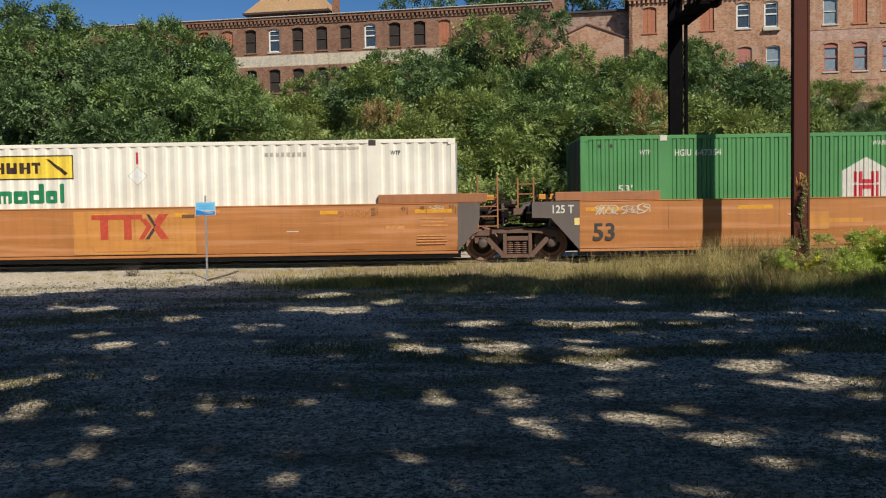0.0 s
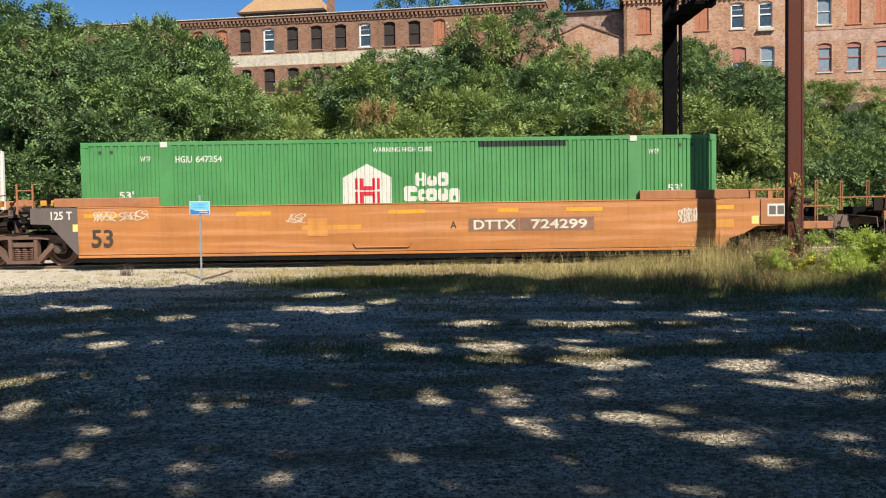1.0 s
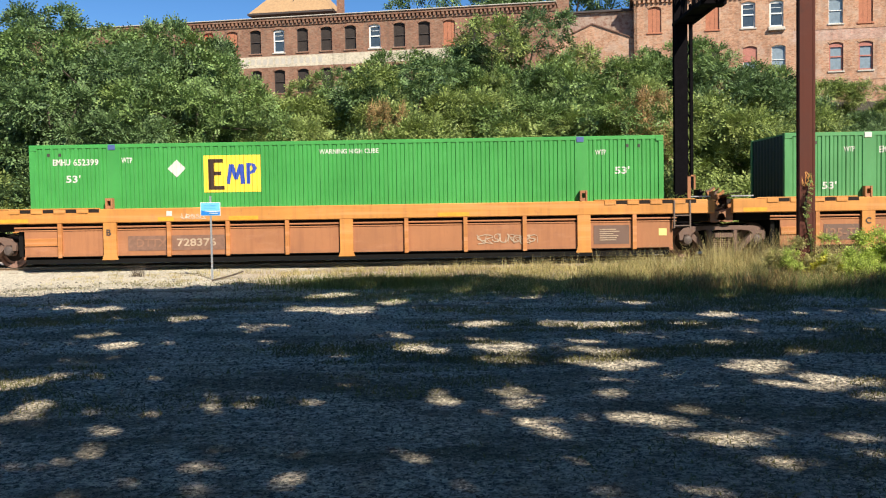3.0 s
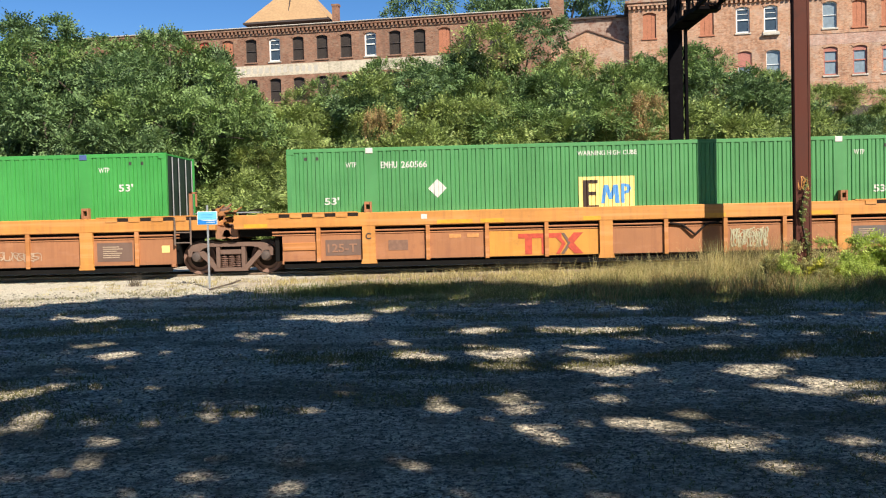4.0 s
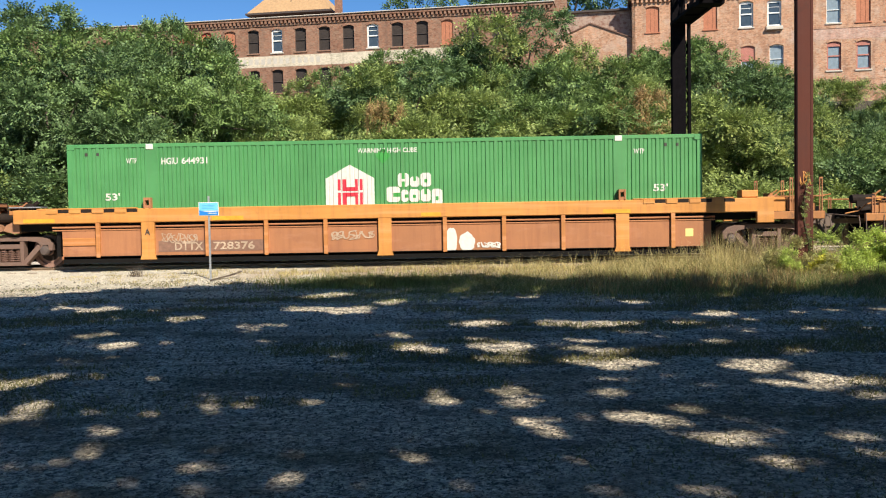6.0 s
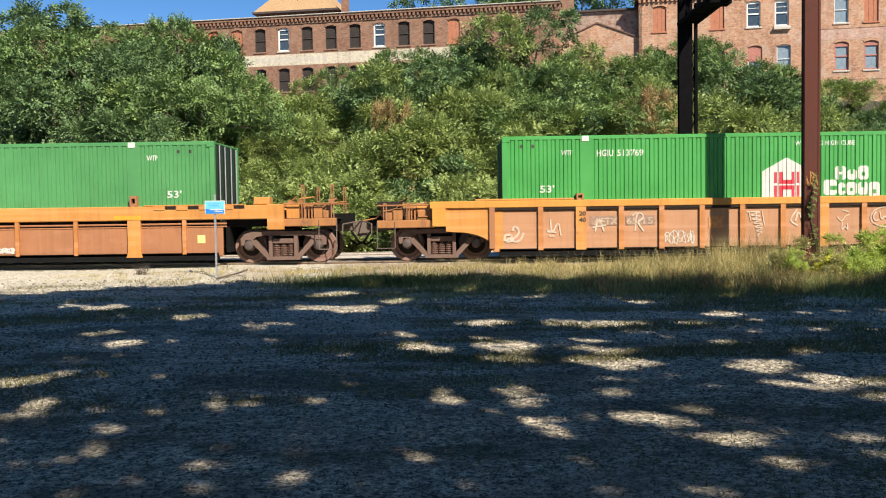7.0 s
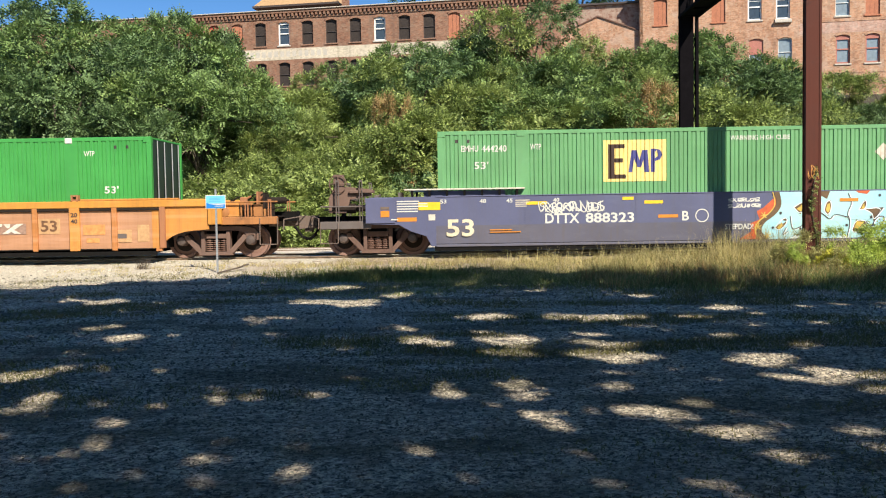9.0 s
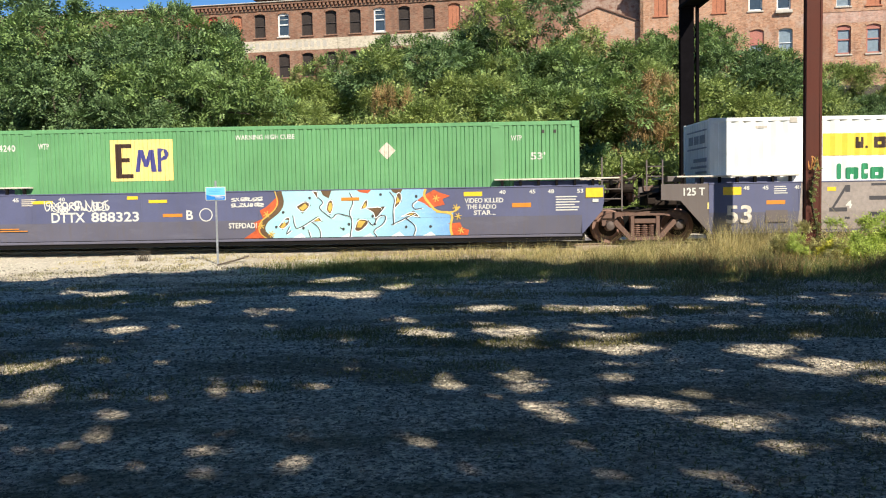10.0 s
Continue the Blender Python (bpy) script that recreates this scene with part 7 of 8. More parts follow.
word_blocks(cont, [(3.1, 3.22, 1.40, 1.90, ""), (3.3, 3.6, 1.40, 1.72, "b"), (3.66, 3.84, 1.40, 1.86, "r"), (3.90, 4.18, 1.40, 1.72, "h"), (4.24, 4.40, 1.40, 1.72, "r"), (4.46, 4.82, 1.40, 1.72, "m"),
                   (4.86, 5.22, 1.40, 1.72, "h"), (5.27, 5.66, 1.40, 1.90, "d"), (5.70, 5.99, 1.40, 1.72, "h"), (6.05, 6.16, 1.40, 1.90, "")], INKGREEN, CREAM)
diamond(cont, 8.05, 2.06, 0.245, STONE)
on_side(cont, flat([(7.82, 2.06), (8.05, 1.83), (8.28, 2.06), (8.05, 2.29)]), WHITEPAINT, "placard", "white diamond placard", 0.010)
on_side(cont, rect(8.02, 8.08, 2.36, 2.66), LOGORED, "mark")
bars(cont, [(11.3 + 0.14 * k, 11.38 + 0.14 * k) for k in range(8)], 2.50, 2.60, STONE)
bars(cont, [(12.7, 13.7)], 2.66, 2.72, STONE)
on_side(cont, letters("WTP", 14.5, 2.50, 0.11, 0, 0.25), CHARCOAL, "lettering")

car = smooth_car(B0, "orange well car with plain side plates and dark number panel", ORANGE, ORANGE, GREY, "joint", "coupled", RUSTY, None)
side_text(car, "125 T", -0.74, 1.20, 0.21, 0.54, WHITE, 0.01)
patch(car, -0.19, 0.0, 0.90, 1.08, PALEYEL, "placard", 0.006)
side_text(car, "53", 0.28, 0.50, 0.44, 0.55, CHARCOAL)
for x, w in ((0.1, 0.9), (3.95, 0.88), (7.8, 0.92), (10.56, 0.54), (12.3, 0.92), (16.1, 0.45)):
    patch(car, x, x + w, 1.24, 1.34, OLDYEL, "reflector", 0, "yellow reflector strip")
patch(car, 9.82, 13.0, 0.76, 1.10, NUMBROWN, "number_panel", 0.001, "dark brown number panel")
side_text(car, "724299", 11.41, 0.81, 0.24, 1.42, FADED)
side_text(car, "DTTX", 9.95, 0.81, 0.24, 1.08, FADED)
side_text(car, "A", 9.36, 0.85, 0.18, 0.16, CHARCOAL)
patch(car, 5.6, 7.1, 0.86, 0.98, YELLOWISH, "scuff", 0.001)
patch(car, 5.75, 6.25, 0.70, 1.15, ORANGE2, "scuff", 0.0015)
for x0, x1 in ((0.35, 0.9), (1.0, 1.7)):
    part("scrawl", scribble(rnd, x0, x1, 1.15, 1.42, -HALF - 0.007, 5, 0.008), FADED, car)
part("scrawl", scribble(rnd, 5.2, 5.7, 1.02, 1.3, -HALF - 0.007, 4, 0.007), FADED, car)
part("window_decal", rect(17.39, 17.85, 1.04, 1.36, -HALF - 0.034), WHITE, car, "white outlined box")
part("window_decal", rect(17.43, 17.81, 1.09, 1.31, -HALF - 0.037), GREY, car)
part("window_decal", rect(17.60, 17.64, 1.09, 1.31, -HALF - 0.040), WHITE, car)
patch(car, 17.0, 17.18, 0.86, 1.06, PALEYEL, "placard", 0.0)
patch(car, 15.62, 15.98, 0.76, 1.0, ORANGE2, "scuff", -0.001)
patch(car, 16.1, 16.55, 0.78, 0.98, YELLOWISH, "scuff", -0.001)
part("scrawl", scribble(rnd, 15.15, 15.6, 0.9, 1.3, -HALF - 0.007, 6, 0.012), FADED, car)
cont = container(B0, GREENS[0], "dull green corrugated shipping container with a white house logo", DARKGREEN)
common_marks(cont, "647354")
house_logo(cont)
on_side(cont, rect(10.1, 12.33, 2.66, 2.80), DARKGREEN, "painted_out_strip", "painted-out dark strip")

# three articulated ribbed cars
CHALK = plain("chalky_green_scrawl", (0.46, 0.42, 0.27), 0.8, 0, 0.3, 20)
EMPBLUE = plain("light_blue_panel", (0.10, 0.30, 0.62), 0.5, 0, 0.1)
TABBLUE = plain("dull_blue_tab", (0.07, 0.11, 0.27), 0.5, 0, 0.15)
LAB = "orange well car with rusty sunken panels between posts"
car = ribbed_car(C1, LAB, "coupled", "joint")
patch(car, 2.5, 5.1, 0.42, 0.80, NUMBROWN, "number_panel", 0.075)
side_text(car, "728376", 3.75, 0.52, 0.2, 1.0, STENCIL, 0.07)
side_text(car, "DTTX", 2.72, 0.52, 0.2, 0.78, FAINTBROWN, 0.07)
side_text(car, "B", 1.98, 0.82, 0.16, 0.12, CHARCOAL)
for x, w in ((-0.9, 0.9), (3.3, 0.4), (5.1, 0.75), (10.4, 0.8)):
    patch(car, x, x + w, 1.17, 1.27, OLDYEL, "reflector", 0, "yellow reflector strip")
part("scrawl", scribble(rnd, 3.9, 4.5, 1.2, 1.36, -HALF - 0.007, 5, 0.007), FADED, car)
patch(car, 3.52, 3.66, 1.3, 1.42, WHITE, "placard")
patch(car, 14.35, 15.25, 0.40, 0.88, BROWN, "number_panel", 0.077)
small_print(car, 14.5, 15.0, 0.48, 0.80, 6, STENCIL, 0.07, 9)
part("scrawl", scribble(rnd, 11.4, 12.9, 0.45, 0.72, -HALF + 0.066, 8, 0.010), STENCIL, car)
patch(car, 16.0, 16.2, 0.6, 0.78, PALEYEL, "placard", 0.077)
cont = container(C1, GREENS[1], "bright green corrugated shipping container with a yellow logo panel", DARKGREEN, TABBLUE)
common_marks(cont, "652399", True, "EMHU")
panel_logo(cont, 4.45, 5.90, 1.63, 2.57, SIGNYEL, INKBLUE)
diamond(cont, 3.76, 2.25, 0.23)

car = ribbed_car(C2, LAB, "joint", "joint")
patch(car, 5.12, 7.9, 0.26, 0.94, YELLOWISH, "fresh_paint", 0.077, "fresher square of yellow-orange paint")
for a, b, p, q in ((5.85, 6.35, 0.74, 0.86), (6.02, 6.20, 0.33, 0.74), (6.35, 6.95, 0.74, 0.86), (6.44, 6.62, 0.33, 0.74)):
    patch(car, a, b, p, q, RED, "logo_bar", 0.07)
for k, (mat, pts) in enumerate(((RED, ((6.80, 0.75), (6.94, 0.75), (7.06, 0.59), (6.90, 0.33), (6.80, 0.33), (6.96, 0.59))),
                                (BROWN, ((6.94, 0.86), (7.02, 0.86), (7.20, 0.60), (7.02, 0.33), (6.93, 0.33), (7.11, 0.60))),
                                (RED, ((7.26, 0.86), (7.50, 0.86), (7.26, 0.60), (7.50, 0.33), (7.28, 0.33), (7.10, 0.52), (7.18, 0.60), (7.10, 0.68))))):
    part("logo_bar", flat(pts, -HALF + 0.062 - 0.0005 * k), mat, car)
side_text(car, "C", 1.98, 0.82, 0.16, 0.14, CHARCOAL)
patch(car, 0.95, 1.85, 0.42, 0.82, BROWN, "number_panel", 0.077)
side_text(car, "125-T", 1.0, 0.50, 0.22, 0.75, FAINTBROWN, 0.07)
patch(car, 2.55, 3.05, 0.52, 0.78, NUMBROWN, "number_panel", 0.077)
for x in (4.1, 4.55):
    patch(car, x, x + 0.3, 0.80, 0.90, FAINT, "stencil", 0.077)
part("graffiti", scribble(rnd, 11.25, 12.2, 0.36, 0.86, -HALF + 0.066, 12, 0.010), CHALK, car, "pale scrawled graffiti")
part("graffiti", scribble(rnd, 11.25, 12.2, 0.6, 0.9, -HALF + 0.062, 9, 0.009), CHALK, car)
part("pipe_bend", Geo().path([(9.7, -HALF + 0.04, 1.04), (10.0, -HALF + 0.03, 1.0), (10.32, -HALF + 0.0, 0.74), (10.62, -HALF + 0.03, 1.0), (10.95, -HALF + 0.04, 1.04)], 0.03, 6), DARKBROWN, car, "drooping dark pipe")
for x, w in ((-1.1, 0.6), (3.8, 0.9), (4.9, 0.6), (7.5, 0.45), (10.6, 0.5), (13.0, 0.8)):
    patch(car, x, x + w, 1.17, 1.27, OLDYEL, "reflector", 0, "yellow reflector strip")
patch(car, 3.4, 3.55, 1.3, 1.42, WHITE, "placard")
patch(car, 14.35, 15.25, 0.40, 0.86, GREY, "number_panel", 0.077)
small_print(car, 14.48, 14.98, 0.48, 0.80, 6, STENCIL, 0.07, 5)
cont = container(C2, GREENS[0], "green corrugated shipping container with a low yellow logo panel", DARKGREEN)
common_marks(cont, "260566", False, "EMHU")
panel_logo(cont, 7.42, 8.85, 1.14, 2.02, PALEYEL, EMPBLUE)
diamond(cont, 3.83, 1.82, 0.24)

car = ribbed_car(C3, LAB, "joint", "coupled")
side_text(car, "A", 1.98, 0.82, 0.16, 0.14, CHARCOAL)
patch(car, 2.3, 5.0, 0.38, 0.66, NUMBROWN, "number_panel", 0.077)
side_text(car, "728376", 3.70, 0.42, 0.2, 1.05, STENCIL, 0.07)
side_text(car, "DTTX", 2.72, 0.42, 0.2, 0.72, STENCIL, 0.07)
part("graffiti", scribble(rnd, 2.4, 3.3, 0.6, 0.86, -HALF + 0.066, 8, 0.010), STENCIL, car)
part("graffiti", scribble(rnd, 6.7, 7.8, 0.6, 0.86, -HALF + 0.066, 7, 0.012), STENCIL, car)
part("graffiti", blob(9.75, 0.55, 0.16, 0.34, -HALF + 0.066, rnd), WHITE, car, "white painted graffiti letter")
part("graffiti", blob(10.15, 0.5, 0.2, 0.26, -HALF + 0.066, rnd), WHITE, car)
part("graffiti", scribble(rnd, 10.4, 11.0, 0.34, 0.5, -HALF + 0.066, 6, 0.012), WHITE, car)
for x, w in ((-1.1, 0.8), (3.7, 0.8), (9.0, 0.5), (13.6, 0.7)):
    patch(car, x, x + w, 1.17, 1.27, OLDYEL, "reflector", 0, "yellow reflector strip")
patch(car, 3.5, 3.66, 1.3, 1.42, WHITE, "placard")
patch(car, 15.7, 15.9, 0.55, 0.75, PALEYEL, "placard", 0.077)
cont = container(C3, GREENS[0], "green corrugated shipping container with a white house logo", DARKGREEN)
common_marks(cont, "644931")
house_logo(cont, 6.58)
diamond(cont, 8.05, 2.48, 0.20, GREENS[1])

# single car with a post every metre
DULL = plain("dull_brown_grey_panel", (0.31, 0.19, 0.135), 0.7, 0, 0.25)
TANPATCH = plain("tan_worn_patch", (0.52, 0.30, 0.14), 0.7, 0, 0.2)
car = posted_car(D0, "orange well car with closely spaced posts and scrawled graffiti")
patch(car, 2.2, 2.95, 0.86, 1.10, DULL, "number_panel", 0.063)
patch(car, 3.1, 3.85, 0.86, 1.10, DULL, "number_panel", 0.063)
side_text(car, "AFTX", 2.30, 0.88, 0.17, 0.60, STENCIL, 0.058)
side_text(car, "65", 3.12, 0.88, 0.17, 0.28, STENCIL, 0.058)
side_text(car, "15", 3.55, 0.88, 0.17, 0.24, STENCIL, 0.058)
PALETAN = plain("worn_pale_spray", (0.57, 0.44, 0.33), 0.7, 0, 0.25)
TAGS = (
    (PALETAN, 0.027, (((0.03, 0.50), (0.04, 0.66), (0.23, 0.65), (0.21, 0.48), (0.03, 0.48), (0.23, 0.60)), ((0.23, 0.75), (0.28, 0.88), (0.39, 0.81), (0.40, 0.66), (0.19, 0.51), (0.34, 0.46), (0.46, 0.55), (0.52, 0.70)))),
    (PALETAN, 0.018, (((1.11, 0.77), (1.22, 0.71), (1.20, 1.03)), ((1.20, 1.03), (1.24, 0.63), (1.40, 1.02), (1.46, 0.62)), ((1.11, 0.72), (1.34, 0.70)), ((1.16, 0.61), (1.30, 0.61)))),
    (PALETAN, 0.020, (((2.33, 0.71), (2.42, 1.12), (2.55, 0.71)), ((2.26, 0.81), (2.61, 0.87)))),
    (PALETAN, 0.020, (((3.34, 0.71), (3.38, 1.17), (3.53, 1.15), (3.56, 1.02), (3.38, 0.95), (3.56, 0.70)), ((3.27, 1.10), (3.38, 1.18)))),
    (PALETAN, 0.013, (((6.15, 1.15), (6.58, 1.16), (6.17, 1.05), (6.59, 1.06), (6.20, 0.95), (6.61, 0.97), (6.24, 0.85), (6.64, 0.86), (6.29, 0.75), (6.63, 0.75), (6.34, 0.66), (6.58, 0.66), (6.41, 0.57), (6.46, 0.52)), ((6.21, 1.17), (6.26, 0.92)), ((6.39, 1.18), (6.41, 0.91)), ((6.54, 1.18), (6.60, 0.82)))),
    (PALETAN, 0.021, (((7.43, 1.21), (7.22, 0.92), (7.44, 0.79)), ((7.38, 0.90), (7.46, 1.20), (7.57, 0.86)), ((7.59, 1.20), (7.62, 0.92), (7.75, 0.95), (7.73, 1.18)), ((7.79, 1.20), (7.82, 0.93), (7.88, 1.13)), ((7.57, 0.82), (7.69, 0.71)), ((7.69, 0.84), (7.59, 0.71)), ((7.79, 0.80), (7.81, 0.64), (8.00, 0.82), (8.04, 0.95)), ((8.00, 1.22), (8.03, 1.02), (8.10, 1.22), (8.11, 1.07)))),
    (PALETAN, 0.013, (((8.56, 1.17), (8.72, 1.12)), ((8.43, 1.00), (8.54, 0.86), (8.63, 1.02), (8.74, 1.05)), ((8.56, 0.85), (8.54, 0.64), (8.63, 0.77), (8.71, 0.63), (8.68, 0.83)))),
    (PALETAN, 0.015, (((9.31, 0.85), (9.26, 1.00), (9.35, 1.15), (9.55, 1.23), (9.78, 1.23), (9.95, 1.13), (10.01, 0.97), (9.93, 0.82), (9.75, 0.73), (9.52, 0.74), (9.33, 0.83)), ((9.42, 1.11), (9.33, 1.02), (9.37, 0.88), (9.48, 0.91)), ((9.50, 1.12), (9.54, 0.89), (9.62, 1.02), (9.72, 0.89), (9.76, 1.12)), ((9.80, 0.86), (9.87, 1.11), (9.94, 0.87)), ((9.96, 1.15), (9.97, 0.86)), ((10.03, 1.13), (9.96, 1.01), (10.03, 0.87)))))
for mat, w, lines in TAGS:
    part("graffiti", sprayed(lines, w, -HALF + 0.055), mat, car, "pale sprayed tag")
part("graffiti", scribble(rnd, 4.1, 4.85, 0.36, 0.72, -HALF + 0.055, 7, 0.009), FADED, car, "pale scrawled graffiti")
patch(car, 11.22, 12.92, 0.70, 0.97, DULL, "number_panel", 0.063)
for k, pts in enumerate((((11.36, 0.88), (11.90, 0.88), (11.94, 0.97), (11.38, 0.97)), ((11.55, 0.72), (11.70, 0.72), (11.80, 0.88), (11.65, 0.88)), ((11.92, 0.90), (12.30, 0.90), (12.32, 0.97), (11.95, 0.97)),
                         ((12.02, 0.72), (12.16, 0.72), (12.24, 0.90), (12.10, 0.90)), ((12.30, 0.72), (12.46, 0.72), (12.86, 0.97), (12.68, 0.97)), ((12.62, 0.72), (12.80, 0.72), (12.56, 0.84), (12.48, 0.80)), ((12.34, 0.97), (12.52, 0.97), (12.50, 0.88), (12.44, 0.86)))):
    part("logo_bar", flat(pts, -HALF + 0.052 - 0.0015 * (k % 2)), FADED, car)
patch(car, 13.24, 13.80, 0.70, 1.09, TANPATCH, "number_panel", 0.063)
side_text(car, "53", 13.30, 0.76, 0.28, 0.42, UMBER, 0.058)
patch(car, 15.2, 15.63, 0.46, 0.78, TANPATCH, "placard", 0.056, "pale yellow worn placard")
patch(car, 15.24, 15.5, 0.56, 0.68, GREY, "placard", 0.052)
patch(car, 15.78, 16.08, 0.47, 0.90, TANPATCH, "placard", 0.056)
patch(car, 14.46, 14.8, 0.46, 0.58, FAINT, "stencil", 0.063)
patch(car, 5.2, 5.55, 0.75, 1.05, FAINT, "stencil", 0.063)
patch(car, 14.38, 14.95, 0.66, 0.92, FAINT, "stencil", 0.063)
for x in (2.02, 14.2):
    side_text(car, "20", x - 0.1, 1.12, 0.11, 0.17, CHARCOAL)
    side_text(car, "40", x - 0.1, 0.96, 0.11, 0.17, CHARCOAL)
cont = container(D0, GREENS[1], "bright green corrugated shipping container with a white house logo", DARKGREEN)
common_marks(cont, "513769")
house_logo(cont, 6.58)

# blue articulated pair
OLDCREAM = plain("old_cream_marking", (0.66, 0.57, 0.40), 0.6, 0, 0.15)
car = smooth_car(E0, "blue well car with plain sides and bright graffiti", BLUE, BLUE_LOW, GREY, "coupled", "joint", GREY, FADED)
side_text(car, "53", 0.20, 0.48, 0.44, 0.7, OLDCREAM)
for a, b, p, q, m in ((-0.5, 0.05, 1.16, 1.36, YELLOW), (2.2, 2.75, 1.26, 1.34, YELLOW), (4.65, 4.93, 1.34, 1.42, YELLOW), (5.2, 5.67, 1.24, 1.32, YELLOW),
                      (-1.05, -0.55, 0.88, 0.98, AMBER), (5.55, 6.05, 0.88, 0.96, AMBER), (-0.25, -0.08, 0.90, 1.05, FADED), (16.28, 16.72, 1.20, 1.44, YELLOW),
                      (14.42, 14.9, 0.98, 1.09, AMBER), (13.2, 13.67, 1.28, 1.39, YELLOW), (16.45, 16.6, 1.08, 1.16, WHITE)):
    patch(car, a, b, p, q, m, "reflector", -0.002)
side_text(car, "888323", 3.72, 0.78, 0.25, 1.22, WHITE)
side_text(car, "DTTX", 2.70, 0.78, 0.25, 0.86, WHITE)
side_text(car, "B", 6.15, 0.80, 0.24, 0.17, WHITE)
ring = [(math.cos(k * math.pi / 12), math.sin(k * math.pi / 12)) for k in range(24)]
part("stencil", Geo().add([(6.65 + r * a, -HALF - 0.006, 0.92 + r * b) for r in (0.17, 0.145) for a, b in ring], [(k, (k + 1) % 24, 24 + (k + 1) % 24, 24 + k) for k in range(24)]), WHITE, car, "white ring stencil")
part("graffiti", scribble(rnd, 2.55, 4.2, 1.02, 1.36, -HALF - 0.007, 11, 0.016), WHITE, car, "white scrawled graffiti")
side_text(car, "STEPDAD!", 7.22, 0.56, 0.14, 0.72, WHITE)
side_text(car, "VIDEO KILLED", 13.22, 1.11, 0.12, 0.98, WHITE)
side_text(car, "THE RADIO", 13.27, 0.95, 0.12, 0.75, WHITE)
side_text(car, "STAR...", 13.45, 0.80, 0.12, 0.55, WHITE)
for x, n2 in ((0.05, "53"), (1.05, "48"), (1.72, "45"), (2.9, "40"), (14.10, "40"), (14.85, "45"), (15.32, "48"), (16.06, "53")):
    side_text(car, n2, x, 1.32, 0.10, 0.16, WHITE)
small_print(car, -1.05, -0.25, 1.10, 1.42, 5, WHITE, 0, 2)
small_print(car, 15.52, 16.14, 0.86, 1.26, 6, WHITE, 0, 7)
small_print(car, 1.3, 2.15, 0.55, 0.66, 2, AMBER, 0, 8)
small_print(car, 1.95, 2.35, 1.2, 1.4, 4, FADED, 0, 6)
patch(car, -1.46, -1.24, 1.0, 1.16, AMBER, "placard", -0.034)
patch(car, -1.46, -1.24, 1.19, 1.26, GRIMY, "placard", -0.034)
small_print(car, -1.2, -1.0, 0.9, 0.96, 1, WHITE, -0.034, 3)
G_CYAN, gn, gb = shader("cyan_to_blue_spray")
gv = coords(gn)
gs = gn.nodes.new("ShaderNodeSeparateXYZ")
gn.links.new(gv, gs.inputs[0])
gc = mixed(gn, ramp(gn, gs.outputs[0], 10.4, 12.9), (0.39, 0.65, 0.65), (0.18, 0.37, 0.66))
gc = mixed(gn, times(gn, ramp(gn, noise_of(gn, gv, 1.6, 4), 0.5, 0.7), 0.6), gc, (0.30, 0.62, 0.80))
gc = mixed(gn, times(gn, ramp(gn, noise_of(gn, gv, 22, 4), 0.5, 0.8), 0.3), gc, (0.54, 0.66, 0.66))
gn.links.new(gc, gb.inputs["Base Color"])
gb.inputs["Roughness"].default_value = 0.5
G_BROWN = plain("brown_spray", (0.13, 0.075, 0.035), 0.6, 0, 0.2)
G_WHITE = plain("white_spray", (0.80, 0.86, 0.86), 0.6, 0, 0.08)
G_RED = plain("red_orange_spray", (0.55, 0.10, 0.03), 0.6, 0, 0.2)
G_GOLD = plain("gold_spray", (0.60, 0.40, 0.08), 0.6, 0, 0.15)
G_INK = plain("dark_outline_spray", (0.05, 0.045, 0.05), 0.6, 0, 0.2)
Y0 = -HALF - 0.005


def stroke(pts, w, y):
    """A sprayed line of even width."""
    return ribbon(Geo(), pts, w, y)


# a cyan field that turns blue, with a broken edge, dark-lined letters and red bursts at its ends
EDGE_L = [(8.30, 0.27), (8.06, 0.46), (8.13, 0.74), (8.46, 0.96), (8.60, 1.18), (8.52, 1.485)]
EDGE_R = [(12.24, 1.485), (12.18, 1.30), (12.34, 1.10), (12.50, 0.90), (12.94, 0.87), (12.84, 0.52), (12.90, 0.27)]


def spray_line(pts, w, y, mat, label=""):
    for _ in range(2):                  # round the corners
        pts = [pts[0]] + [p for (a, b), (c, d) in zip(pts, pts[1:]) for p in ((a * 0.75 + c * 0.25, b * 0.75 + d * 0.25), (a * 0.25 + c * 0.75, b * 0.25 + d * 0.75))] + [pts[-1]]
    part("graffiti", plate_up(stroke(pts, w, y)), mat, car, label)


def spray_shape(pts, y, mat, label=""):
    part("graffiti", plate_up(flat(pts, y)), mat, car, label)


def spray_oval(x, z, a, b, turn, y, mat):
    fr = random.Random(int(x * 100))
    pts = []
    for k in range(14):
        t = 2 * math.pi * k / 14
        p, q = a * math.cos(t) * fr.uniform(0.85, 1.12), b * math.sin(t) * fr.uniform(0.85, 1.12)
        pts.append((x + p * math.cos(turn) - q * math.sin(turn), z + p * math.sin(turn) + q * math.cos(turn)))
    spray_shape(pts, y, mat)


